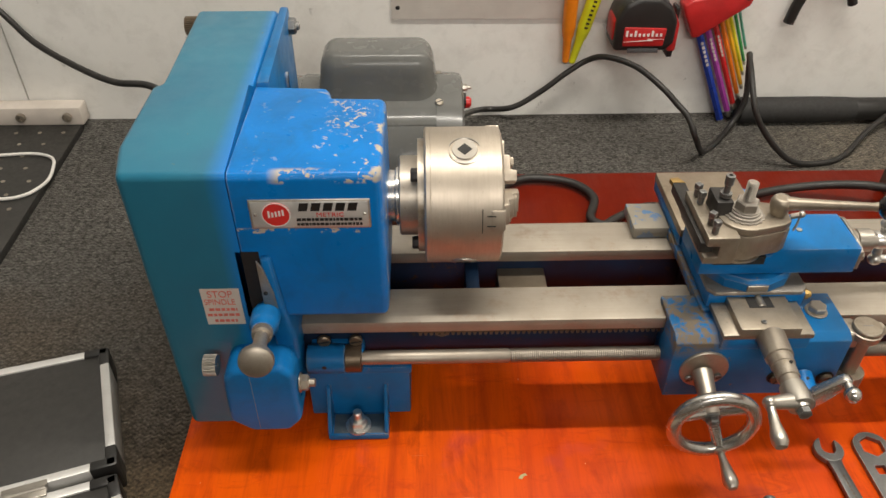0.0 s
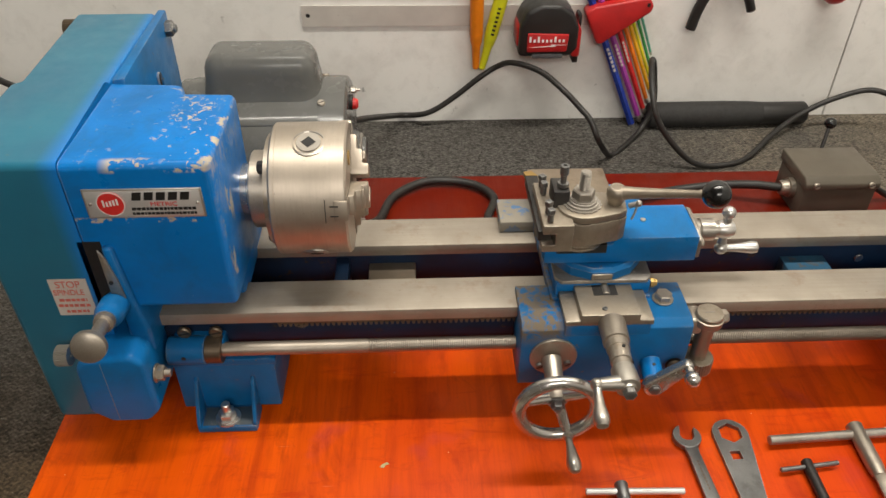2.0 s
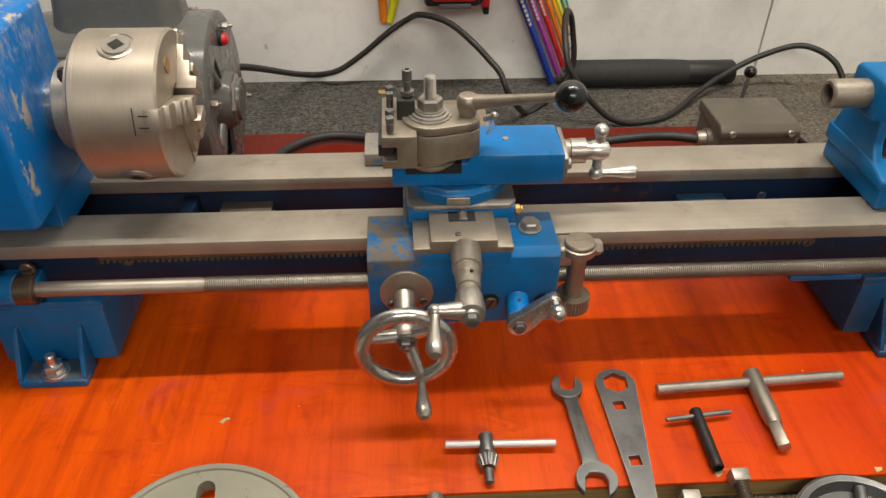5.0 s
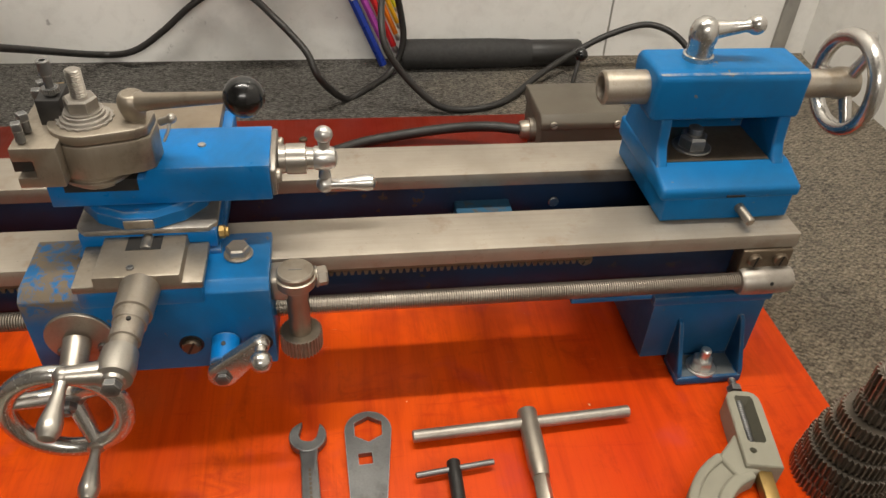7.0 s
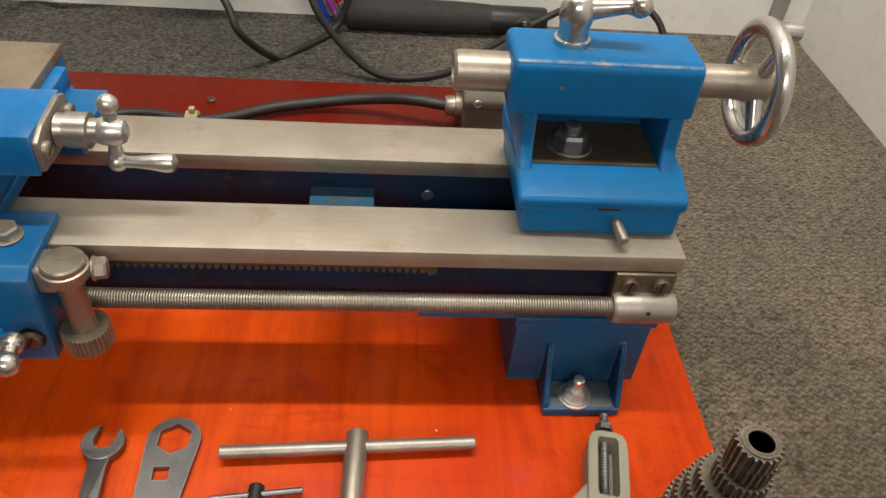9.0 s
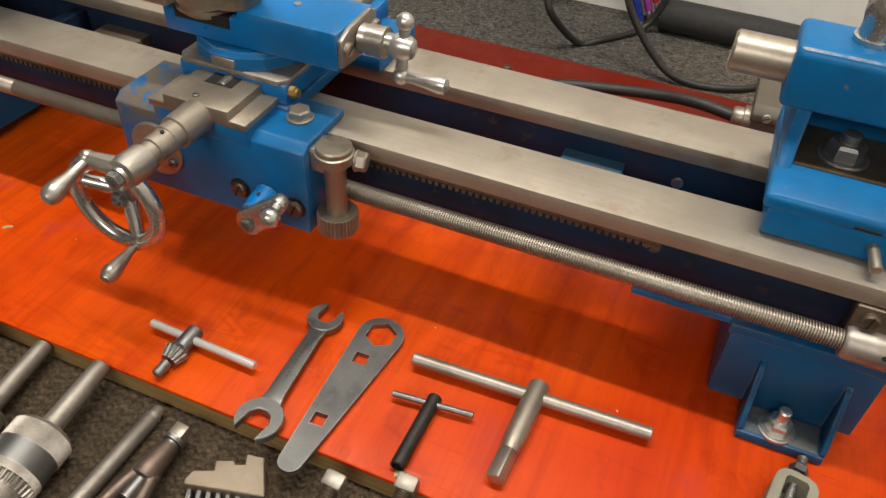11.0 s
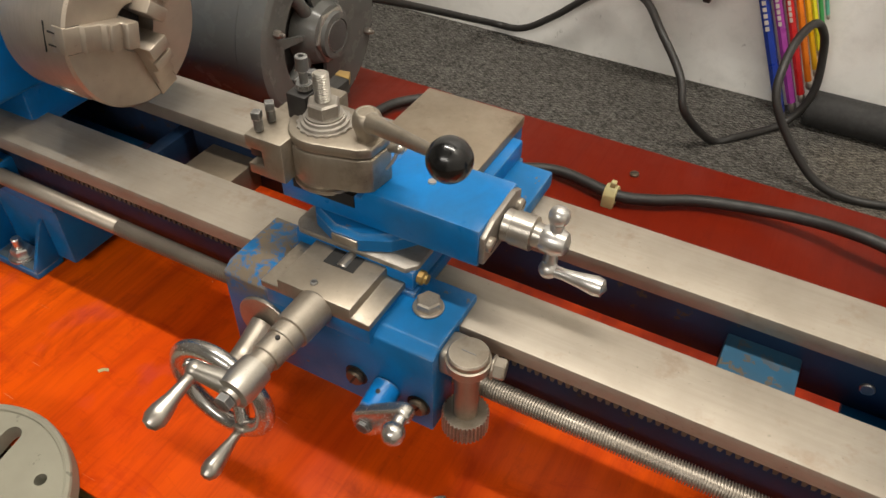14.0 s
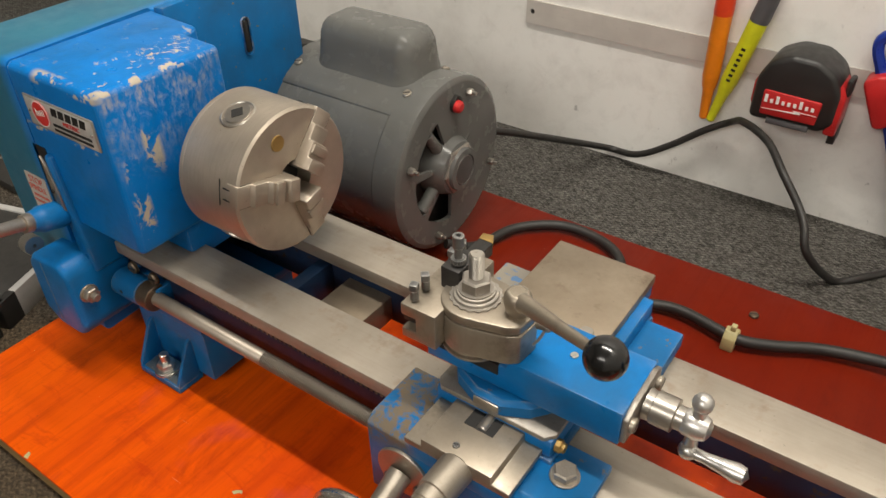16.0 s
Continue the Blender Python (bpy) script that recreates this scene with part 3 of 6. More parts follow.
board = thing("baseboard_plank", (0.32, 0.14, CARPET_Z), "orange-red stained varnished board under the lathe", "board")
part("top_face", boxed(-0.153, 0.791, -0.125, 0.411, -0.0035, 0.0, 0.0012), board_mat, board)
part("core", boxed(-0.1525, 0.7905, -0.1245, 0.4105, FRONT_Z, -0.0035, 0), board_edge_mat, board, "raw brown sawn board edge")
for x, y in ((0.403, 0.364), (0.05, 0.38), (0.72, 0.396)):
    screw("screw", (x, y, 0.0), (0, 0, 1), 0.0045, brown_steel, board)
bm = bmesh.new()
for x, y, a in ((0.503, -0.122, 0.5), (0.16, -0.1235, 1.2), (0.62, -0.1235, 0.2), (-0.02, -0.124, 2.0), (0.40, -0.1242, 0.1)):
    prism(bm, [(0, 0), (0.005, 0.0005), (0.007, 0.003), (0.001, 0.004)], "xy", -0.0005, 0.0006, m=Matrix.Translation((x, y, 0)) @ Matrix.Rotation(a, 4, "Z"))
part("splinter", bm, tape_clip, board, "pale chipped splinters along the board edge")
bm = bmesh.new()
prism(bm, [(0, 0), (0.003, -0.001), (0.005, 0.002), (0.008, 0.003), (0.006, 0.005), (0.002, 0.003)], "xy", -0.0003, 0.0004, m=Matrix.Translation((0.138, -0.053, 0)))
part("chip", bm, tape_clip, board, "small pale chip in the varnish")

# ---- the lathe ----
lathe = thing("metal_lathe", (0.30, 0.07, 0.0), "blue enamelled bench metal lathe bolted to an orange board", "lathe")
AX_Y, AX_Z = 0.072, 0.206
WAY_Z = 0.125

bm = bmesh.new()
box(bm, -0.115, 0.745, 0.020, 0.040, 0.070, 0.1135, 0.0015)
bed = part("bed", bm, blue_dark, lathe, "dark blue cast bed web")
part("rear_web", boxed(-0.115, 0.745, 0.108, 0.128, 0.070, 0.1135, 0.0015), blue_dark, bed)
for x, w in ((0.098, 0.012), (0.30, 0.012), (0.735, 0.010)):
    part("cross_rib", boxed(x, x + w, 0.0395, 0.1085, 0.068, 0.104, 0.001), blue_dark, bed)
part("cross_pad", boxed(0.128, 0.172, 0.038, 0.110, 0.072, 0.096, 0.0015), tan_plate, bed, "bare grey machined pad between the webs")
part("cross_pad", boxed(0.525, 0.568, 0.039, 0.109, 0.074, 0.094, 0.0015), pad_paint, bed, "blue painted pad between the webs")
part("web_screw", rodded((0.604, 0.1085, 0.090), (0.604, 0.1062, 0.090), 0.0042, n=16), tool_steel, bed, "steel screw end in the rear web")
part("under_flange", boxed(0.597, 0.661, 0.016, 0.118, 0.0655, 0.0702, 0.001), blue_worn_shaded, bed, "blue flange under the bed")
for y0, y1 in ((0.010, 0.050), (0.097, 0.139)):
    bm = bmesh.new()
    prism(bm, [(y0, 0.1135), (y1, 0.1135), (y1, WAY_Z), (y0, WAY_Z)], "yz", -0.115, 0.749, 0.0009)
    part("way", bm, ground_steel, lathe, "ground steel bed way with oil stains")
bm = bmesh.new()
box(bm, 0.055, 0.605, 0.0155, 0.0205, 0.1072, 0.1130, 0)
for i in range(122):
    x = 0.0555 + i * 0.0045
    prism(bm, [(x, 0.1073), (x + 0.0032, 0.1073), (x + 0.0025, 0.1042), (x + 0.0007, 0.1042)], "xz", 0.0150, 0.0203)
part("rack", bm, brown_steel, bed, "fine toothed steel rack under the front way")
for x in (-0.022, 0.004, 0.075, 0.330, 0.602):
    screw("screw", (x, 0.0200 if x > 0.05 else 0.0120, 0.1045), (0, -1, 0), 0.0048 if x > 0.05 else 0.0056, brown_steel, bed, 0.2 + x)


def foot(x0, x1, fx0, fx1, bolt_x, coat):
    bm = bmesh.new()
    box(bm, x0, x1, 0.013, 0.118, 0.008, 0.068, 0.0018)
    box(bm, x0 - 0.002, x1 + 0.002, 0.011, 0.120, 0.063, 0.071, 0.0012)
    box(bm, fx0, fx1, -0.0105, 0.016, 0.0, 0.0075, 0.0018)
    box(bm, fx0, fx1, 0.116, 0.142, 0.0, 0.0075, 0.0018)
    for x in (fx0, fx1 - 0.0035):
        prism(bm, [(0.0135, 0.048), (0.0135, 0.006), (-0.0095, 0.006), (-0.0092, 0.0105), (0.009, 0.046)], "yz", x, x + 0.0035, 0.0008)
    ob = part("foot", bm, coat, lathe, "blue cast foot with a bolted flange")
    part("grime", boxed(fx0 + 0.0045, fx1 - 0.0045, -0.0085, 0.0125, 0.0070, 0.0078, 0.0003), flange_grime, ob, "grey oily grime on the flange")
    part("washer", revved((bolt_x, 0.0, 0.0074), (0, 0, 1), [(0, 0.0112), (0.0014, 0.0112), (0.0016, 0.0098), (0.0030, 0.0098)], 28), galvanised, ob, "stacked plated washers")
    hex_bolt("bolt", (bolt_x, 0.0, 0.0102), (0, 0, 1), 0.0080, 0.0072, galvanised, ob, 0.0092)
    return ob


foot(-0.041, 0.047, -0.0255, 0.0275, 0.0005, blue_worn_shaded)
foot(0.659, 0.746, 0.681, 0.7325, 0.7035, foot_paint)

# headstock, belt guard and the gear box in front of them
bm = bmesh.new()
prism(bm, [(-0.0678, -0.008), (0.034, -0.008), (0.034, 0.098), (-0.008, 0.100), (-0.011, 0.116), (-0.0678, 0.120)], "xy", 0.1495, 0.2795, 0.0055, 4, sharp=lambda q: q.x < -0.067)
box(bm, -0.06, 0.028, 0.036, 0.130, 0.116, 0.152, 0.003)
head = part("headstock_cover", bm, blue_head, lathe, "blue enamelled headstock cover, chipped along its edges")
bm = bmesh.new()
prism(bm, [(-0.0555, 0.212), (-0.0475, 0.212), (-0.0425, 0.156), (-0.038, 0.130), (-0.038, 0.106), (-0.0555, 0.106)], "xz", -0.0125, 0.03, 0.0035, 3)
part("leg", bm, blue, head)
# black slab just proud of the cover, standing in for the slot's inner shade
part("slot_shade", boxed(-0.0725, -0.0558, -0.0085, 0.01, 0.152, 0.215, 0), dark_hole, head, "black slot beside the guard")
part("lever_plate", made(prism, [(-0.0575, 0.211), (-0.0535, 0.203), (-0.0490, 0.180), (-0.0475, 0.160), (-0.0575, 0.158)], "xz", -0.0141, -0.0120, 0.0004), bare_steel, head, "bare steel lever plate")
part("pin", rodded((-0.0545, -0.0138, 0.181), (-0.0545, -0.0153, 0.181), 0.0016, n=12, bevel=0.0003), dark_hole, head)

bm = bmesh.new()
prism(bm, [(-0.140, -0.0085), (-0.0685, -0.0085), (-0.0685, 0.118), (-0.072, 0.272), (-0.148, 0.272), (-0.1430, 0.124), (-0.1500, 0.118), (-0.1490, 0.03)], "xy", 0.024, 0.2805, 0.0055, 4, sharp=lambda q: q.x > -0.070)
guard = part("belt_guard", bm, teal, lathe, "teal enamelled belt and gear guard")
bm = bmesh.new()
prism(bm, [(-0.0684, 0.1185), (-0.0585, 0.1205), (-0.0635, 0.274), (-0.0715, 0.274)], "xy", 0.10, 0.2822, 0.002)
# the darker worn blue puts the shade behind the headstock into the plate's colour
back = part("bracket_plate", bm, blue_worn_shaded, lathe, "blue bracket plate with a slot")
m = Matrix.Translation((-0.0606, 0.203, 0.232)) @ Matrix.Rotation(radians(1.9), 4, "Z")
bm = bmesh.new()
box(bm, -0.002, 0.0012, -0.0048, 0.0048, -0.0175, 0.0175, 0.004, 3, m=m)
part("slot", bm, blue_worn_shaded, back)
bm = bmesh.new()
box(bm, -0.002, 0.0018, -0.0036, 0.0036, -0.0160, 0.0160, 0.003, 3, m=m)
part("slot_shade", bm, dark_hole, back)
hex_bolt("bolt", (-0.0632, 0.262, 0.268), (1, 0, 0), 0.0078, 0.007, tool_steel, back, 0.003)
bm = bmesh.new()
gear(bm, (-0.148, 0.264, 0.268), (-1, 0, 0), 0.0088, 0.0007, 30, 0.011, 0.002)
part("knob", bm, brown_steel, guard, "knurled steel guard knob")
# the warning sticker on the guard
sticker = part("sticker", boxed(-0.1040, -0.0755, -0.0091, -0.0084, 0.1450, 0.1810, 0), white_label, guard, "small white warning sticker with red print")
lettering("STOP", 0.0092, (-0.0995, -0.00925, 0.1728), sticker, label_red, wide=0.85)
lettering("SPINDLE", 0.0078, (-0.1030, -0.00925, 0.1655), sticker, label_red, wide=0.80)
bm = bmesh.new()
for z, a, b in ((0.1605, -0.1005, -0.0795), (0.1550, -0.1025, -0.0785), (0.1490, -0.0980, -0.0810)):
    x = a
    while x < b:
        w = random.uniform(0.0018, 0.0042)
        box(bm, x, min(x + w, b), -0.00935, -0.0090, z - 0.0013, z + 0.0013, 0)
        x += w + 0.0009
part("print_bar", bm, label_red, sticker)
# the nameplate
plate = part("nameplate", boxed(-0.0565, 0.0255, -0.0098, -0.0082, 0.2365, 0.2605, 0.0006), plate_metal, head, "etched metal nameplate with red roundel and black bars")
bm = bmesh.new()
box(bm, -0.0550, 0.0240, -0.0100, -0.0095, 0.2379, 0.2591, 0.0002)
part("inner_panel", bm, aluminium, plate)
part("roundel", rodded((-0.0385, -0.0096, 0.2487), (-0.0385, -0.01045, 0.2487), 0.0099, n=36, bevel=0.0001), print_red, plate)
bm = bmesh.new()
ring(bm, (-0.0385, -0.01045, 0.2487), (0, -1, 0), 0.0095, 0.0004, 40, 6, 0.3)
for k in range(5):
    box(bm, -0.0440 + k * 0.0024, -0.0426 + k * 0.0024, -0.01065, -0.0104, 0.2465 + 0.0004 * k, 0.2502 + 0.0007 * k + (0.002 if k == 0 else 0), 0)
part("roundel_mark", bm, print_white, plate)
bm = bmesh.new()
for k in range(5):
    x = -0.0235 + k * 0.0083
    prism(bm, [(x, 0.2515), (x + 0.0062, 0.2515), (x + 0.0078, 0.2580), (x + 0.0016, 0.2580)], "xz", -0.01035, -0.0099)
part("brand_bar", bm, print_black, plate)
lettering("METRIC", 0.0048, (-0.0115, -0.01035, 0.2468), plate, print_red, wide=1.15)
bm = bmesh.new()
for z, a, b, h in ((0.2443, -0.0250, 0.0195, 0.0011), (0.2404, -0.0250, 0.0195, 0.0010)):
    x = a
    while x < b:
        w = random.uniform(0.0012, 0.0030)
        box(bm, x, min(x + w, b), -0.01035, -0.0099, z - h, z + h, 0)
        x += w + 0.0006
part("print_bar", bm, print_black, plate)
for x in (-0.0525, 0.0215):
    part("rivet", made(ball, (x, -0.0099, 0.2487), 0.0013, 10), bright_steel, plate)

bm = bmesh.new()
prism(bm, [(-0.0965, 0.062), (-0.0945, 0.112), (-0.087, 0.1215), (-0.049, 0.1250), (-0.0400, 0.116), (-0.0388, 0.062), (-0.050, 0.049), (-0.080, 0.049)], "xz", -0.037, 0.02, 0.0050, 4)
gbox = part("gear_box", bm, blue, lathe, "rounded blue gear box casting")
bm = bmesh.new()
prism(bm, [(-0.0736, 0.054), (-0.0732, 0.1185), (-0.0729, 0.1185), (-0.0733, 0.054)], "xz", -0.0373, -0.03, 0.0)
part("seam", bm, rubbed_blue, gbox, "rubbed casting seam")
bm = bmesh.new()
gear(bm, (-0.0985, -0.026, 0.118), (-1, 0, 0), 0.0085, 0.0006, 30, 0.010, 0.0015)
part("knob", bm, bright_steel, gbox, "knurled steel knob")
hex_bolt("nut", (-0.0390, -0.024, 0.0935), (1, 0, 0), 0.0068, 0.006, bare_steel, gbox, 0.005, 0.008)
bm = bmesh.new()
p, q = Vector((-0.0575, -0.010, 0.158)), Vector((-0.0520, -0.077, 0.1765))
d = (q - p)
rev(bm, p, d, [(0, 0.0095), (0.006, 0.0108), (0.022, 0.0105), (0.024, 0.0092), (0.030, 0.0080)], 28)
plunger = part("plunger", bm, blue, lathe, "blue plunger lever with steel knob")
bm = bmesh.new()
rev(bm, p + d * 0.40, d, [(0, 0.0070), (0.004, 0.0078), (0.008, 0.0072), (0.0085, 0.0052), (0.024, 0.0050), (0.0345, 0.0056), (0.0360, 0.0105), (0.0395, 0.0122), (0.0432, 0.0118), (0.0446, 0.0100), (0.0448, 0.0)], 36)
part("knob", bm, bare_steel, plunger, "round steel knob")

# lead screw
LS_Y, LS_Z = 0.006, 0.0885
bm = bmesh.new()
rod(bm, (-0.036, LS_Y, LS_Z), (-0.005, LS_Y, LS_Z), 0.0122)
box(bm, -0.034, 0.010, LS_Y, 0.022, LS_Z - 0.010, LS_Z + 0.0085, 0.002)
bracket = part("screw_bracket", bm, blue_worn_shaded, lathe, "blue bearing bracket for the lead screw")
part("oil_hole", rodded((-0.0215, LS_Y - 0.0121, LS_Z + 0.002), (-0.0215, LS_Y - 0.0125, LS_Z + 0.002), 0.0019, n=12, bevel=0.0002), dark_hole, bracket)
part("collar", rodded((-0.005, LS_Y, LS_Z), (0.0085, LS_Y, LS_Z), 0.0118), brown_steel, bracket, "dark steel collar")
bm = bmesh.new()
profile = [(0.0, 0.0060), (0.122, 0.0060)]
h = 0.1235
while h < 0.704:
    profile += [(h, 0.0046), (h + 0.00050, 0.0046), (h + 0.00075, 0.0061), (h + 0.00130, 0.0061)]
    h += 0.0015875
profile.append((0.705, 0.0044))
rev(bm, (0.008, LS_Y, LS_Z), (1, 0, 0), profile, 16)
part("lead_screw", bm, screw_steel, lathe, "long threaded steel lead screw", 50)
bm = bmesh.new()
rev(bm, (0.711, LS_Y, LS_Z), (1, 0, 0), [(0, 0.0088), (0.002, 0.0102), (0.020, 0.0105), (0.034, 0.0098), (0.038, 0.0088), (0.039, 0.0)], 28)
bearing = part("end_bearing", bm, mottled_steel, lathe, "bare steel end bearing")
part("bearing_plate", boxed(0.710, 0.747, LS_Y + 0.002, 0.021, LS_Z - 0.004, 0.1130, 0.0015), brown_steel, bearing, "oily brown mounting plate")
for x in (0.719, 0.738):
    screw("screw", (x, LS_Y + 0.002, 0.1055), (0, -1, 0), 0.0050, brown_steel, bearing, 1.4)
part("oil_hole", rodded((0.731, LS_Y - 0.0095, LS_Z + 0.004), (0.731, LS_Y - 0.0100, LS_Z + 0.0042), 0.0014, n=12, bevel=0.0002), dark_hole, bearing)

# spindle and chuck
CH_R = 0.0537
part("spindle_nose", revved((0.033, AX_Y, AX_Z), (1, 0, 0), [(0, 0.021), (0.006, 0.021), (0.007, 0.0235), (0.010, 0.0235), (0.0105, 0.021), (0.02, 0.021)], 36), chrome, lathe, "bright steel spindle nose")
bm = bmesh.new()
rev(bm, (0.0425, AX_Y, AX_Z), (1, 0, 0), [(0, 0.0305), (0.001, 0.0318), (0.0145, 0.0318), (0.0146, 0.045), (0.0195, 0.045)], 40)
bp = part("back_plate", bm, bare_steel, lathe, "steel chuck back plate")
for k in range(3):
    a = radians(47 + 120 * k + 75)
    hex_bolt("bolt", (0.0578, AX_Y + 0.0385 * math.cos(a), AX_Z + 0.0385 * math.sin(a)), (-1, 0, 0), 0.0052, 0.006, black_steel, bp)
bm = bmesh.new()
rev(bm, (0.062, AX_Y, AX_Z), (1, 0, 0), [(0, 0.046), (0.0, CH_R - 0.0015), (0.0015, CH_R), (0.0045, CH_R), (0.0047, CH_R - 0.0002), (0.0049, CH_R), (0.0575, CH_R), (0.0592, CH_R - 0.0017), (0.0594, 0.016), (0.045, 0.0155), (0.045, 0.0)], 72)
chuck = part("chuck", bm, chuck_steel, lathe, "three jaw steel chuck with satin turned body")


def radial(angle, x=0.0):
    """Local x: out from the axis; local y: along the spindle; local z: round the chuck."""
    a = radians(angle)
    out, along = Vector((0, math.cos(a), math.sin(a))), Vector((1, 0, 0))
    m = Matrix.Identity(4)
    for i, v in enumerate((out, along, out.cross(along))):
        for k in range(3):
            m[k][i] = v[k]
    m.translation = (x, AX_Y, AX_Z)
    return m


for ang in (107, 227, 347):
    m = radial(ang, 0.0925)
    out = m.to_3x3() @ Vector((1, 0, 0))
    c = m @ Vector((CH_R - 0.0030, 0, 0))
    bm = bmesh.new()
    rev(bm, c, out, [(0, 0.0130), (0.0026, 0.0130), (0.0030, 0.0118), (0.0024, 0.0112), (0.0024, 0.0098), (0.0036, 0.0092), (0.0036, 0.0)], 32)
    sock = part("key_socket", bm, bright_steel, chuck, "round chuck key socket")
    bm = bmesh.new()
    box(bm, CH_R + 0.0003, CH_R + 0.0010, -0.0040, 0.0040, -0.0040, 0.0040, 0, m=m @ Matrix.Rotation(radians(45), 4, "X"))
    part("square_hole", bm, dark_hole, chuck)
for ang in (167, 287, 47):
    m = radial(ang, -0.0038)
    bm = bmesh.new()
    prism(bm, [(0.009, 0.115), (0.009, 0.1395), (0.018, 0.1395), (0.0185, 0.1345), (0.030, 0.1345), (0.0305, 0.1300), (0.042, 0.1300), (0.0425, 0.1258), (CH_R + 0.0003, 0.1258), (CH_R + 0.0003, 0.115)], "xy", -0.0084, 0.0084, 0.0010, 2, m=m)
    box(bm, 0.0215, 0.0285, 0.1340, 0.1372, -0.0084, 0.0084, 0.0012, 2, m=m)
    jaw = part("jaw", bm, chuck_steel, chuck, "stepped hardened chuck jaw")
    bm = bmesh.new()
    for z in (-0.0084, 0.0079):
        box(bm, 0.012, CH_R - 0.002, 0.12505, 0.1254, z, z + 0.0005, 0, m=m)
    box(bm, CH_R - 0.0004, CH_R + 0.0003, 0.1083, 0.1089, -0.0095, 0.0095, 0, m=m)
    for z in (-0.0045, 0.0035):
        box(bm, CH_R - 0.0004, CH_R + 0.0005, 0.1120, 0.1185, z, z + 0.0009, 0, m=m)
    part("jaw_gap", bm, dark_hole, chuck)
part("brass_plug", rodded((0.1210, AX_Y + 0.036 * math.cos(radians(107)), AX_Z + 0.036 * math.sin(radians(107))), (0.1222, AX_Y + 0.036 * math.cos(radians(107)), AX_Z + 0.036 * math.sin(radians(107))), 0.0058, n=20, bevel=0.0002), brass, chuck, "small brass plug")
part("bore", rodded((0.1085, AX_Y, AX_Z), (0.109, AX_Y, AX_Z), 0.0155), dark_hole, chuck)

# carriage: saddle and apron
bm = bmesh.new()
prism(bm, [(-0.021, 0.066), (0.020, 0.066), (0.020, 0.110), (0.0095, 0.110), (0.0095, 0.1258), (0.030, 0.1258), (0.030, 0.1315), (-0.014, 0.1315), (-0.021, 0.1270)], "yz", 0.2560, 0.3950, 0.0012)
apron = part("apron", bm, blue_worn_shaded, lathe, "blue apron and saddle front, paint worn off at a corner")
bm = bmesh.new()
box(bm, 0.283, 0.366, 0.010, 0.158, 0.1258, 0.1345, 0.001)
box(bm, 0.340, 0.3905, 0.090, 0.150, 0.1258, 0.1370, 0.0012)
saddle = part("saddle", bm, blue_worn_shaded, lathe, "blue saddle over the bed ways")
part("wing", boxed(0.2515, 0.2840, 0.1130, 0.1520, 0.1258, 0.1372, 0.0012), rubbed_blue, saddle, "wing rubbed down to bare metal")
hex_bolt("bolt", (0.376, 0.008, 0.1315), (0, 0, 1), 0.0072, 0.0055, bare_steel, apron, 0, 0.0088)
for x, z in ((0.345, 0.0865), (0.3860, 0.0845)):
    part("counterbore", rodded((x, -0.0205, z), (x, -0.0214, z), 0.0074, n=24, bevel=0.0002), dark_hole, apron)
    screw("screw", (x, -0.0213, z), (0, -1, 0), 0.0056, brown_steel, apron, 1.1)
disc = part("bearing_disc", rodded((0.2835, -0.020, 0.0985), (0.2835, -0.0232, 0.0985), 0.0195, n=40), bare_steel, apron, "round steel bearing plate")
for x, z in ((0.2725, 0.0895), (0.2955, 0.0915)):
    screw("screw", (x, -0.0233, z), (0, -1, 0), 0.0033, tool_steel, apron, 0.5)
part("lever_boss", rodded((0.3655, -0.020, 0.0885), (0.3655, -0.037, 0.0840), 0.0085), blue, apron, "blue lever boss")
part("oil_hole", rodded((0.3655, -0.030, 0.0946), (0.3655, -0.0303, 0.0952), 0.0014, n=12, bevel=0.0002), dark_hole, apron)
bm = bmesh.new()
P0, P1, q0, q1 = Vector((0.3648, 0.0805)), Vector((0.3880, 0.1025)), 0.0092, 0.0056
turn = math.atan2((P1 - P0).y, (P1 - P0).x)
drop = [(P0.x + q0 * math.cos(turn + math.pi / 2 + math.pi * i / 14), P0.y + q0 * math.sin(turn + math.pi / 2 + math.pi * i / 14)) for i in range(15)]
drop += [(P1.x + q1 * math.cos(turn - math.pi / 2 + math.pi * i / 12), P1.y + q1 * math.sin(turn - math.pi / 2 + math.pi * i / 12)) for i in range(13)]
prism(bm, drop, "xz", -0.0445, -0.0365, 0.0016, 3)
rod(bm, (0.3885, -0.0440, 0.1030), (0.3890, -0.0500, 0.1020), 0.0038, n=14)
half = part("half_nut_lever", bm, chrome, lathe, "polished half nut lever")
part("ball", made(ball, (0.3892, -0.0530, 0.1012), 0.0066), chrome, half)
part("nut", revved((0.3648, -0.0444, 0.0805), (0, -1, 0), [(0, 0.0056), (0.0006, 0.0056), (0.0007, 0.0042), (0.0028, 0.0042), (0.0031, 0.0034)], 6), tool_steel, half)

# apron hand wheel
HW = Vector((0.2820, -0.0645, 0.0832))
bm = bmesh.new()
ring(bm, HW, (0, 1, 0), 0.0306, 0.0058, 64, 14, 0.9)
wheel = part("hand_wheel", bm, chrome, lathe, "polished carriage hand wheel")
bm = bmesh.new()
rev(bm, (HW.x, -0.0230, 0.0970), HW - Vector((HW.x, -0.0230, 0.0970)), [(0, 0.0082), (0.018, 0.0074), (0.024, 0.0074), (0.027, 0.0094), (0.036, 0.0092), (0.037, 0.0084)], 28)
part("hub", bm, bare_steel, wheel, "worn steel hub")
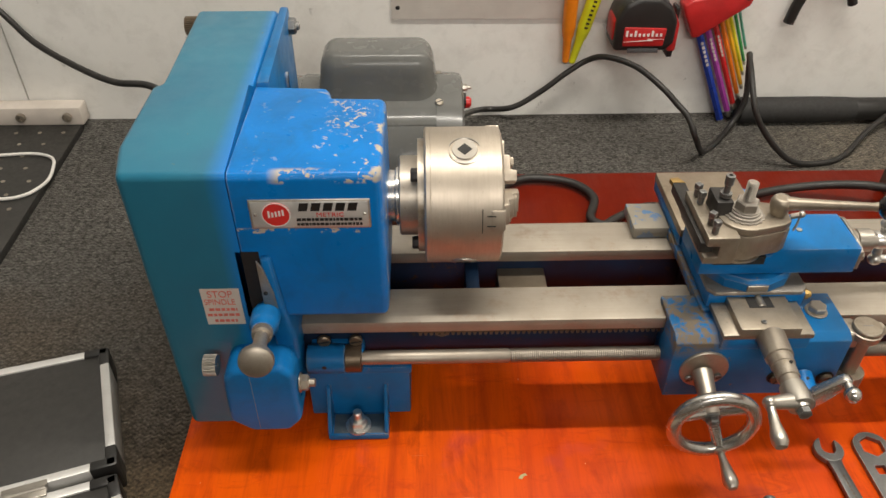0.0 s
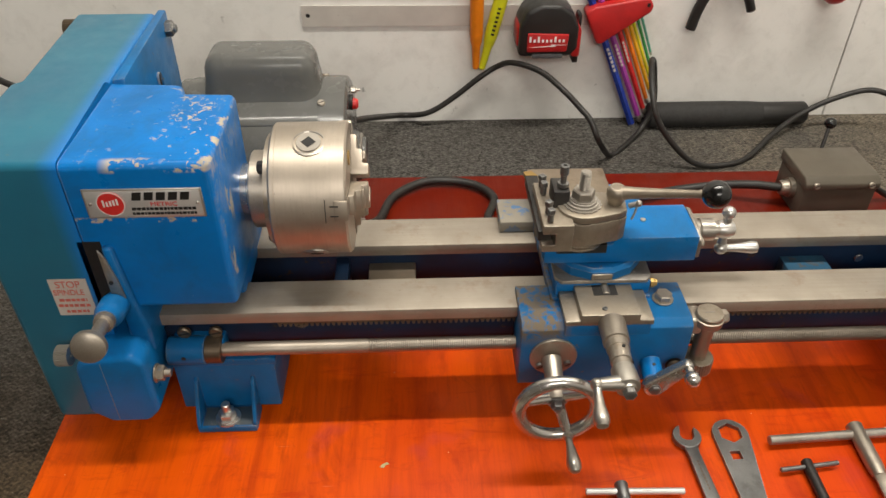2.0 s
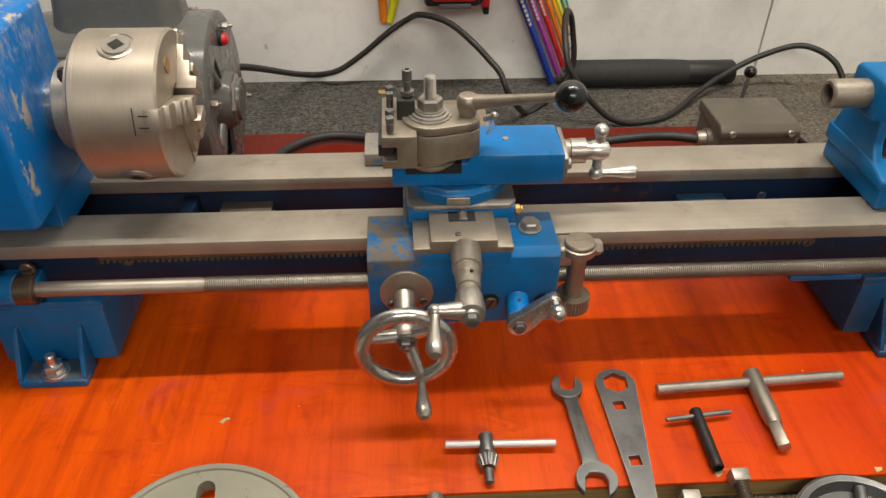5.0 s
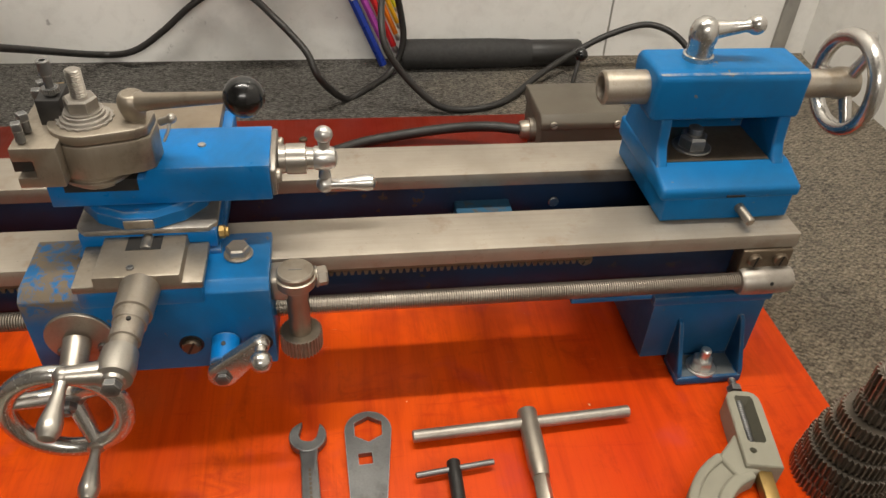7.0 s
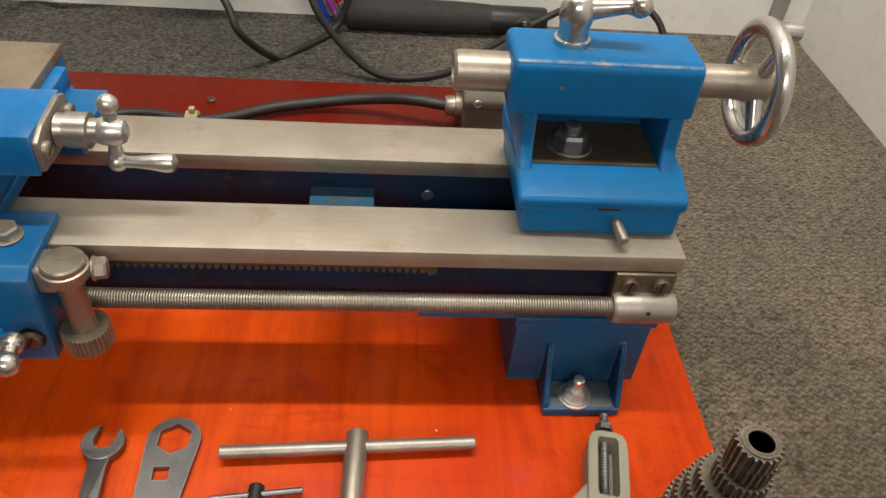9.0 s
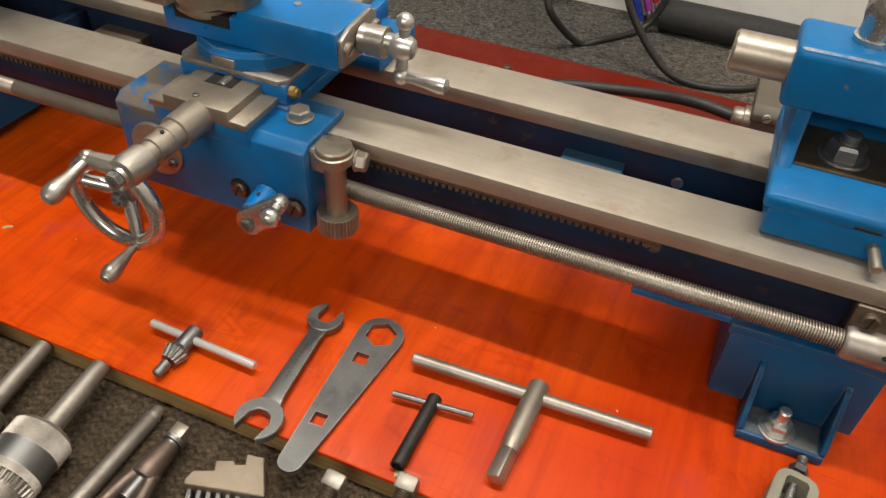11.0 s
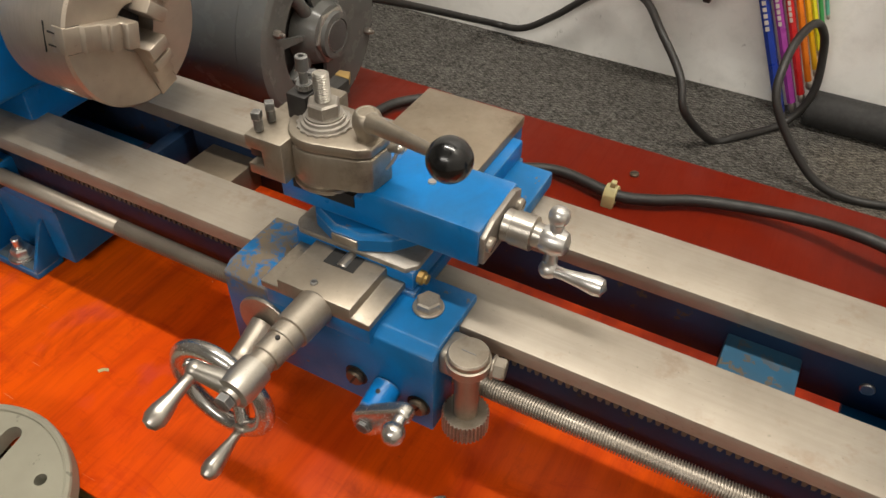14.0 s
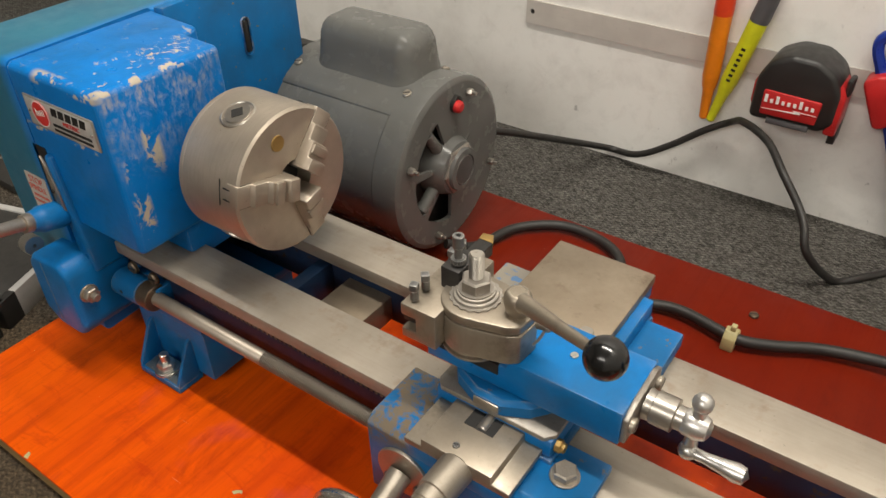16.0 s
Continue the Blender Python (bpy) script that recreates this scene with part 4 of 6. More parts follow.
for a in (160, 40, -70):
    r = radians(a)
    tip = HW + Vector((0.0290 * math.cos(r), 0, 0.0290 * math.sin(r)))
    part("spoke", rodded(HW + Vector((0, 0.0115, 0.0025)), tip, 0.0058, 0.0042, 16), chrome, wheel)
hex_bolt("nut", HW + Vector((0, 0.0065, 0.0020)), (0, -1, -0.3), 0.0056, 0.0048, tool_steel, wheel, 0.0025, 0.0078)
grip = HW + Vector((0.0300 * math.cos(radians(-70)), -0.003, 0.0300 * math.sin(radians(-70))))
bm = bmesh.new()
rev(bm, grip, (0.03, -1, -0.12), [(0, 0.0050), (0.002, 0.0048), (0.003, 0.0028), (0.008, 0.0029), (0.018, 0.0046), (0.026, 0.0060), (0.030, 0.0054), (0.0330, 0.0034), (0.034, 0.0)], 24)
part("handle", bm, bright_steel, wheel, "turned steel handle")

# cross slide with its screw and crank
bm = bmesh.new()
prism(bm, [(0.2890, 0.1352), (0.3595, 0.1352), (0.3595, 0.1400), (0.3480, 0.1400), (0.3480, 0.1462), (0.3010, 0.1462), (0.3010, 0.1400), (0.2890, 0.1400)], "xz", -0.0255, 0.022, 0.0009, 2)
slide = part("cross_slide", bm, post_steel, lathe, "bare steel cross slide end with worn edges")
bm = bmesh.new()
box(bm, 0.2862, 0.3648, 0.0112, 0.158, 0.1350, 0.1490, 0.0020)
part("base", bm, blue, slide, "blue cross slide body")
part("lower_body", boxed(0.2900, 0.3585, -0.0240, 0.0200, 0.1225, 0.1352, 0.0012), blue_worn_shaded, slide, "blue body under the steel slide end")
part("top_plate", made(prism, [(0.2855, 0.0160), (0.2905, 0.0100), (0.3605, 0.0100), (0.3655, 0.0160), (0.3655, 0.090), (0.2855, 0.090)], "xy", 0.1478, 0.1518, 0.0012), mottled_steel, slide, "stained steel face under the swivel")
part("recess", boxed(0.3150, 0.3345, -0.002, 0.0104, 0.1459, 0.1465, 0), dark_hole, slide, "black slot in the slide")
part("screw_end", rodded((0.3258, -0.0005, 0.1440), (0.3258, 0.012, 0.1440), 0.0040, n=18), bright_steel, slide)
screw("screw", (0.3205, -0.0180, 0.1462), (0, 0, 1), 0.0021, tool_steel, slide)
part("oiler", revved((0.3655, 0.0165, 0.1430), (1, 0, 0), [(0, 0.0042), (0.003, 0.0042), (0.004, 0.003), (0.0055, 0.003)], 8), brass, slide, "small brass oiler")
bm = bmesh.new()
box(bm, 0.2830, 0.3575, 0.086, 0.1755, 0.1480, 0.1560, 0.001)
rear = part("rear_plate", bm, tan_plate, slide, "brown stained steel plate at the rear of the slide")
part("rear_edge", boxed(0.2838, 0.3567, 0.0868, 0.1747, 0.1375, 0.1480, 0.0008), blue, slide, "blue edge under the plate")
part("cap_screw", rodded((0.3440, 0.094, 0.156), (0.3440, 0.094, 0.1590), 0.0048, n=20), bright_steel, slide)
CR = Vector((0.3235, -0.0850, 0.1360))
S0 = Vector((0.3255, -0.0240, 0.1375))
bm = bmesh.new()
rev(bm, S0, CR - S0, [(0, 0.0100), (0.001, 0.0108), (0.022, 0.0104), (0.0225, 0.0090), (0.030, 0.0090), (0.0305, 0.0082), (0.042, 0.0082), (0.0425, 0.0070), (0.055, 0.0070)], 32)
cross = part("feed_bush", bm, bare_steel, lathe, "steel feed screw bush and dial")
part("pin", rodded(S0 + (CR - S0) * 0.55 + Vector((0.002, 0, 0.0078)), S0 + (CR - S0) * 0.55 + Vector((0.0022, 0, 0.0092)), 0.0013, n=10, bevel=0.0002), dark_hole, cross)
bm = bmesh.new()
rev(bm, CR + Vector((0, 0.012, 0)), (0, -1, 0), [(0, 0.0090), (0.012, 0.0098), (0.018, 0.0090), (0.019, 0.0060), (0.021, 0.0055), (0.022, 0)], 28)
A1 = Vector((0.3005, -0.0900, 0.1395))
rod(bm, CR + Vector((-0.004, -0.002, 0.001)), A1, 0.0064, 0.0044)
ball(bm, A1, 0.0049, 16)
crank = part("crank", bm, bright_steel, lathe, "steel cross feed crank")
part("nut", revved(CR + Vector((0, -0.0095, 0)), (0, -1, 0), [(0, 0.0050), (0.004, 0.0050), (0.0045, 0.004)], 6), tool_steel, crank)
bm = bmesh.new()
rev(bm, A1 + Vector((0, -0.002, -0.001)), (-0.05, -1, -0.22), [(0, 0.0036), (0.004, 0.0029), (0.014, 0.0038), (0.022, 0.0056), (0.027, 0.0058), (0.0305, 0.0040), (0.0318, 0)], 24)
part("handle", bm, bright_steel, crank, "turned steel handle")

# compound slide on its swivel
bm = bmesh.new()
rev(bm, (0.3230, 0.0480, 0.1515), (0, 0, 1), [(0, 0.0385), (0.001, 0.0395), (0.0085, 0.0395), (0.0105, 0.0370), (0.0115, 0.0365)], 14)
swivel = part("swivel", bm, blue_worn_shaded, lathe, "blue swivel base of the compound slide", 25)
part("index_mark", boxed(0.3140, 0.3310, 0.0085, 0.0120, 0.1530, 0.1590, 0.0008), bare_steel, swivel, "bare index pad")
part("dovetail", boxed(0.285, 0.395, 0.030, 0.072, 0.1600, 0.1660, 0.001), blue_worn_shaded, swivel)
bm = bmesh.new()
prism(bm, [(0.2755, 0.1640), (0.3990, 0.1640), (0.3990, 0.1880), (0.3320, 0.1880), (0.3290, 0.1820), (0.2755, 0.1820)], "xz", 0.0180, 0.0640, 0.0010)
comp = part("compound_slide", bm, blue, lathe, "blue compound slide with worn corners")
part("t_slot", boxed(0.2850, 0.3250, 0.0172, 0.0230, 0.1745, 0.1824, 0), dark_hole, comp, "dark T slot")
part("oil_screw", revved((0.3590, 0.0425, 0.1880), (0, 0, 1), [(0, 0.0025), (0.0008, 0.0023), (0.001, 0.0013), (0.0004, 0.0)], 18), bright_steel, comp)
bm = bmesh.new()
prism(bm, [(0.0185, 0.1665), (0.0340, 0.1650), (0.0520, 0.1650), (0.0635, 0.1670), (0.0635, 0.1860), (0.0560, 0.1895), (0.0300, 0.1880), (0.0185, 0.1840)], "yz", 0.3988, 0.4022, 0.0010)
endp = part("end_plate", bm, mottled_steel, comp, "polished end plate")
for y in (0.024, 0.060):
    screw("screw", (0.4022, y, 0.177), (1, 0, 0), 0.0044, bare_steel, endp)
bm = bmesh.new()
rev(bm, (0.4030, 0.0430, 0.1765), (1, 0, 0), [(0, 0.0092), (0.004, 0.0085), (0.0045, 0.0095), (0.016, 0.0095), (0.0165, 0.0068), (0.024, 0.0066)], 32)
dial = part("feed_dial", bm, bright_steel, comp, "engraved micrometer dial")
bm = bmesh.new()
c0 = Vector((0.4300, 0.0430, 0.1765))
rev(bm, (0.4220, 0.0430, 0.1765), (1, 0, 0), [(0, 0.0058), (0.003, 0.0075), (0.010, 0.0078), (0.0145, 0.0060), (0.016, 0.003), (0.0162, 0)], 26)
d = Vector((0.02, 0.10, 1.0)).normalized()
rev(bm, c0, d, [(0, 0.0045), (0.006, 0.0034), (0.011, 0.0038)], 18)
ball(bm, c0 + d * 0.0155, 0.0056, 18)
e0 = c0 - d * 0.0185
rev(bm, c0, -d, [(0, 0.0048), (0.008, 0.0034), (0.013, 0.0040)], 18)
ball(bm, e0, 0.0054, 18)
handle = part("ball_crank", bm, satin_bright, comp, "polished ball crank handle")
bm = bmesh.new()
rev(bm, e0, (1.0, -0.03, 0.03), [(0, 0.0030), (0.004, 0.0034), (0.009, 0.0032), (0.018, 0.0042), (0.026, 0.0055), (0.030, 0.0048), (0.0325, 0)], 22)
part("grip", bm, satin_bright, comp, "polished grip")

# quick change tool post
TP = Vector((0.3030, 0.0285, 0.0))
part("collar", revved((TP.x, TP.y, 0.1785), (0, 0, 1), [(0, 0.0150), (0.0035, 0.0150), (0.0040, 0.0195), (0.0062, 0.0200), (0.0066, 0.0180), (0.0095, 0.0180)], 36), post_steel, comp)
bm = bmesh.new()
outline = []
for i in range(21):
    a = radians(95 + 190 * i / 20)
    outline.append((TP.x + 0.0200 * math.cos(a), TP.y + 0.0200 * math.sin(a)))
outline += [(0.3160, 0.0110), (0.3310, 0.0150), (0.3372, 0.0195), (0.3388, 0.0350), (0.3340, 0.0415), (0.3120, 0.0475)]
prism(bm, outline, "xy", 0.1878, 0.2085, 0.0012)
post = part("tool_post", bm, post_steel, lathe, "satin steel quick change tool post")
bm = bmesh.new()
prism(bm, [(TP.x + (x - TP.x) * 0.985, TP.y + (y - TP.y) * 0.985) for x, y in outline], "xy", 0.2090, 0.2150, 0.0012)
part("cam_plate", bm, post_steel, post, "dark cam plate")
bm = bmesh.new()
rev(bm, (TP.x, TP.y, 0.2150), (0, 0, 1), [(0, 0.0126), (0.0010, 0.0131), (0.0028, 0.0126), (0.0030, 0.0112), (0.0048, 0.0108), (0.0050, 0.0100), (0.0062, 0.0100)], 36)
part("washer", bm, mottled_steel, post)
bm = bmesh.new()
gear(bm, (TP.x, TP.y, 0.2150), (0, 0, 1), 0.0150, 0.0008, 18, 0.0012, 0.0110)
part("notched_ring", bm, mottled_steel, post, "notched lock ring")
part("nut", revved((TP.x, TP.y, 0.2205), (0, 0, 1), [(0, 0.0078), (0.001, 0.0089), (0.0072, 0.0089), (0.0082, 0.0078)], 6), mottled_steel, post, "large hex nut", 25)
bm = bmesh.new()
prof, h = [(0, 0.0040)], 0.001
while h < 0.0165:
    prof += [(h, 0.0036), (h + 0.0007, 0.0043)]
    h += 0.0014
rev(bm, (TP.x, TP.y, 0.2265), (0, 0, 1), prof + [(0.0170, 0.0040), (0.0178, 0.0032)], 20)
part("stud", bm, bright_steel, post, "threaded stud")
LH = Vector((0.3290, 0.0290, 0.2240))
KN = Vector((0.3925, -0.0030, 0.2425))
bm = bmesh.new()
rev(bm, (LH.x, LH.y, 0.2148), (0, 0, 1), [(0, 0.0058), (0.002, 0.0060), (0.0045, 0.0070), (0.0080, 0.0078), (0.0115, 0.0077), (0.0140, 0.0066), (0.0150, 0.0056), (0.0151, 0.0050), (0.0147, 0.0048), (0.0150, 0.0)], 28)
ld = (KN - LH)
rev(bm, LH + ld * 0.06, ld, [(0, 0.0056), (0.008, 0.0048), (0.030, 0.0038), (0.056, 0.0030), (0.058, 0.0036), (0.060, 0.0034)], 20)
lever = part("lock_lever", bm, post_steel, post, "steel locking lever")
part("ball_knob", made(ball, KN, 0.0106, 32), gloss_black, post, "glossy black ball knob")
bm = bmesh.new()
rod(bm, (0.3405, 0.0305, 0.2105), (0.3475, 0.0290, 0.2135), 0.0022, n=12)
ball(bm, (0.3478, 0.0289, 0.2137), 0.0029, 12)
tube(bm, [(0.3470, 0.0290, 0.2128), (0.3452, 0.0262, 0.2070), (0.3425, 0.0240, 0.2020)], 0.0009, 8, 5)
part("stop_pin", bm, bright_steel, post)
# tool holder on the chuck side, with set screws and a cutting tool
bm = bmesh.new()
prism(bm, [(0.2695, 0.1880), (0.2930, 0.1880), (0.2930, 0.2125), (0.2695, 0.2125), (0.2695, 0.2045), (0.2795, 0.2045), (0.2795, 0.1945), (0.2695, 0.1945)], "xz", 0.0025, 0.0640, 0.0008)
holder = part("tool_holder", bm, post_steel, post, "slotted steel tool holder")
for y in (0.0085, 0.0190, 0.0460, 0.0560):
    bm = bmesh.new()
    rod(bm, (0.2752, y, 0.2130), (0.2752, y, 0.2205), 0.0025, n=14)
    box(bm, -0.0024, 0.0024, -0.0024, 0.0024, 0, 0.0045, 0.0004, m=Matrix.Translation((0.2752, y, 0.2200)) @ Matrix.Rotation(y * 37, 4, "Z"))
    part("set_screw", bm, tool_steel, post)
part("cutting_tool", boxed(0.2668, 0.2772, 0.0080, 0.0880, 0.1950, 0.2040, 0.0006), black_steel, post, "black square shank cutting tool")
bm = bmesh.new()
prism(bm, [(0.2668, 0.0880), (0.2772, 0.0880), (0.2730, 0.0955), (0.2660, 0.0940)], "xy", 0.2000, 0.2042, 0.0003)
part("insert", bm, brass, post, "gold coated carbide insert")
bm = bmesh.new()
box(bm, 0.2800, 0.2925, 0.0270, 0.0480, 0.2120, 0.2270, 0.0008)
part("height_block", bm, black_steel, post, "blackened clamp block")
bm = bmesh.new()
rod(bm, (0.2875, 0.0340, 0.2230), (0.2875, 0.0340, 0.2420), 0.0023, n=16)
gear(bm, (0.2875, 0.0340, 0.2285), (0, 0, 1), 0.0046, 0.0006, 20, 0.0030, 0.001)
rev(bm, (0.2875, 0.0340, 0.2385), (0, 0, 1), [(0, 0.0024), (0.0005, 0.0034), (0.0080, 0.0034), (0.0084, 0.0030), (0.0084, 0.0017), (0.0062, 0.0017), (0.0062, 0)], 18)
part("height_screw", bm, tool_steel, post, "knurled height adjusting screw")

# thread dial
TD = Vector((0.4100, -0.0105, 0.0))
bm = bmesh.new()
rev(bm, (TD.x, TD.y, 0.0820), (0, 0, 1), [(0, 0.0068), (0.034, 0.0068), (0.040, 0.0075), (0.0405, 0.0118), (0.0465, 0.0122), (0.0470, 0.0112), (0.0500, 0.0112), (0.0510, 0.0104), (0.0510, 0.0)], 36)
tdial = part("thread_dial", bm, post_steel, lathe, "steel thread dial indicator")
bm = bmesh.new()
gear(bm, (TD.x, TD.y, 0.0700), (0, 0, 1), 0.0134, 0.0013, 34, 0.0130, 0.003)
part("gear", bm, post_steel, tdial, "small toothed gear")
hex_bolt("bolt", (TD.x + 0.011, TD.y + 0.006, 0.1215), (1, 0.15, 0), 0.0062, 0.006, bare_steel, tdial, 0.0, 0.0068)
part("mount", boxed(0.394, 0.4055, -0.0155, 0.0040, 0.1120, 0.1290, 0.003, 3), bare_steel, tdial)
bm = bmesh.new()
box(bm, TD.x - 0.004, TD.x + 0.004, TD.y - 0.0003, TD.y + 0.0003, 0.1330, 0.1332, 0)
part("mark", bm, tool_steel, tdial)

# tailstock
bm = bmesh.new()
prism(bm, [(0.0290, 0.1256), (0.1180, 0.1256), (0.1180, 0.1450), (0.0290, 0.1450)], "yz", 0.6530, 0.7460, 0.0020, 3)
tail = part("tailstock", bm, blue_tail, lathe, "blue tailstock with an open window and steel quill")
bm = bmesh.new()
prism(bm, [(0.0265, 0.1440), (0.1180, 0.1440), (0.1180, 0.1600), (0.0500, 0.1600), (0.0420, 0.1575), (0.0265, 0.1525)], "yz", 0.6490, 0.7480, 0.0028, 4)
part("sole", bm, blue_tail, tail)
bm = bmesh.new()
for x0, x1 in ((0.6500, 0.6580), (0.7330, 0.7420)):
    prism(bm, [(0.0440, 0.1560), (0.1150, 0.1560), (0.1000, 0.1960), (0.0560, 0.1960), (0.0525, 0.1700), (0.0490, 0.1630)], "yz", x0, x1, 0.0018, 3)
box(bm, 0.6560, 0.7350, 0.096, 0.108, 0.1560, 0.1960, 0.001)
part("pillar", bm, blue_tail, tail, "blue pillars and rear wall of the window")
bm = bmesh.new()
prism(bm, [(0.0525, 0.1895), (0.0935, 0.1895), (0.0950, 0.2190), (0.0910, 0.2235), (0.0570, 0.2235), (0.0525, 0.2205)], "yz", 0.6400, 0.7450, 0.0036, 4)
part("barrel", bm, blue_tail, tail, "blue tailstock barrel")
part("recess", boxed(0.6585, 0.7325, 0.0500, 0.0955, 0.1598, 0.1606, 0), brown_steel, tail)
hex_bolt("nut", (0.6830, 0.0680, 0.1605), (0, 0, 1), 0.0100, 0.0090, tool_steel, tail, 0.0055, 0.0135)
bm = bmesh.new()
rev(bm, (0.6400, AX_Y - 0.001, 0.2060), (-1, 0, 0), [(0, 0.0112), (0.0285, 0.0112), (0.0300, 0.0098), (0.0300, 0.0075), (0.010, 0.0060), (0.010, 0.0)], 36)
part("quill", bm, bare_steel, tail, "hollow steel quill")
part("index_slot", boxed(0.6950, 0.7080, 0.0255, 0.0300, 0.1462, 0.1476, 0), dark_hole, tail)
rb = rodded((0.7080, 0.0300, 0.1360), (0.7110, 0.0140, 0.1330), 0.0033, n=16)
part("set_screw", rb, bare_steel, tail, "protruding steel set screw")
bm = bmesh.new()
rev(bm, (0.7445, AX_Y - 0.001, 0.2060), (1, 0, 0), [(0, 0.0108), (0.003, 0.0108), (0.0035, 0.0096), (0.026, 0.0096), (0.032, 0.0110), (0.044, 0.0105), (0.045, 0.0)], 32)
part("sleeve", bm, bare_steel, tail, "steel screw sleeve")
TW = Vector((0.7830, AX_Y - 0.001, 0.2060))
bm = bmesh.new()
ring(bm, TW, (1, 0, 0), 0.0312, 0.0054, 64, 14)
part("hand_wheel", bm, chrome, tail, "polished three spoke hand wheel")
for a in (90, 210, 330):
    r = radians(a + 25)
    part("spoke", rodded(TW, TW + Vector((0, 0.031 * math.cos(r), 0.031 * math.sin(r))), 0.0050, 0.0036, 16), chrome, tail)
r = radians(40)
bm = bmesh.new()
rev(bm, TW + Vector((0.002, 0.0315 * math.cos(r), 0.0315 * math.sin(r))), (1, 0, 0), [(0, 0.0045), (0.006, 0.0035), (0.018, 0.0055), (0.026, 0.0050), (0.029, 0)], 20)
part("handle", bm, chrome, tail)
LK = Vector((0.6735, AX_Y + 0.003, 0.2235))
bm = bmesh.new()
rev(bm, LK, (0, 0, 1), [(0, 0.0100), (0.003, 0.0100), (0.0035, 0.0085), (0.010, 0.0082), (0.014, 0.0092), (0.019, 0.0095), (0.024, 0.0078), (0.0270, 0.0045), (0.028, 0.0)], 30)
d = Vector((1, -0.10, 0.16)).normalized()
k0 = LK + Vector((0.004, 0, 0.0190))
rev(bm, k0, d, [(0, 0.0066), (0.010, 0.0050), (0.022, 0.0038), (0.024, 0.0046)], 22)
ball(bm, k0 + d * 0.0290, 0.0064, 20)
part("lock_lever", bm, chrome, tail, "polished ball ended locking lever")

# ---- motor and switch box on the board ----
motor = thing("electric_motor", (0.01, 0.294, 0.0), "grey enamelled electric motor with a capacitor cover", "motor")
MY, MZ, MR = 0.294, 0.1035, 0.0885
bm = bmesh.new()
rev(bm, (-0.092, MY, MZ), (1, 0, 0), [(0, 0.05), (0.004, MR - 0.010), (0.016, MR - 0.002), (0.018, MR), (0.165, MR), (0.166, MR - 0.0015)], 72)
part("shell", bm, motor_grey, motor)
bm = bmesh.new()
rev(bm, (0.074, MY, MZ), (1, 0, 0), [(0, MR - 0.0015), (0.001, MR + 0.0018), (0.020, MR + 0.0018), (0.0270, MR + 0.0006), (0.0292, MR - 0.0030), (0.0296, MR - 0.0050), (0.0290, MR - 0.0060), (0.0120, MR - 0.0100), (0.012, 0.0)], 72)
bell = part("end_bell", bm, motor_grey, motor, "grey cast end bell")
bm = bmesh.new()
rev(bm, (0.088, MY, MZ), (1, 0, 0), [(0, 0.034), (0.018, 0.030), (0.024, 0.027), (0.025, 0.0225), (0.031, 0.0215), (0.0315, 0.0160), (0.029, 0.0155), (0.029, 0.0)], 40)
for k in range(4):
    a = radians(35 + 90 * k)
    u = Vector((0, math.cos(a), math.sin(a)))
    rod(bm, Vector((0.098, MY, MZ)) + u * 0.024, Vector((0.097, MY, MZ)) + u * 0.0565, 0.0065, 0.0060, 14)
hub = part("bearing_hub", bm, motor_grey, motor, "ribbed bearing hub of the motor")
part("hub_nut", revved((0.1060, MY, MZ), (1, 0, 0), [(0, 0.0250), (0.001, 0.0262), (0.0085, 0.0262), (0.0095, 0.0240)], 6), mottled_steel, motor, "worn hexagonal hub cap", 25)
bm = bmesh.new()
vents = []
for a0, a1 in ((112, 164), (172, 216), (224, 268)):
    turn = [radians(a0 + (a1 - a0) * i / 10) for i in range(11)]
    vents.append([(0.0600 * math.cos(a), 0.0600 * math.sin(a)) for a in turn] + [(0.0275 * math.cos(a), 0.0275 * math.sin(a)) for a in turn[::-1]])
holed(bm, circle(0, 0, MR - 0.0052, 72), vents, 0.0040, Matrix.Translation((0.0995, MY, MZ)) @ frame_to((1, 0, 0)))
part("end_face", bm, motor_grey, bell, "flat end face with open vents", 30)
# near-black disc behind the open vents paints the shade inside the motor
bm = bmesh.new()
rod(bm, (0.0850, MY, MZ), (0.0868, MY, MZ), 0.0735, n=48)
part("vent_shade", bm, dark_hole, bell)
part("bearing_cap", rodded((0.117, MY, MZ), (0.1192, MY, MZ), 0.0150, n=30), tool_steel, bell)
for k in range(4):
    a = radians(68 + 90 * k)
    hex_bolt("bolt", (0.1040, MY + 0.074 * math.cos(a), MZ + 0.074 * math.sin(a)), (1, 0, 0), 0.0038, 0.006, bright_steel, bell, 0.004)
part("reset_recess", rodded((0.103, MY + 0.006, MZ + 0.0645), (0.1074, MY + 0.006, MZ + 0.0645), 0.0085, n=20), dark_hole, bell)
part("reset_button", revved((0.106, MY + 0.004, MZ + 0.0635), (1, 0, 0), [(0, 0.0062), (0.005, 0.0060), (0.007, 0.0040), (0.0072, 0)], 20), red_plastic, bell, "red overload reset button")
bm = bmesh.new()


def loaf(x0, x1, y0, y1, r, inset):
    pts = []
    for cx, cy, a0 in ((x1 - r, y1 - r, 0), (x0 + r, y1 - r, 90), (x0 + r, y0 + r, 180), (x1 - r, y0 + r, 270)):
        for i in range(7):
            a = radians(a0 + 15 * i)
            pts.append((cx + (r - inset) * math.cos(a), cy + (r - inset) * math.sin(a)))
    return pts


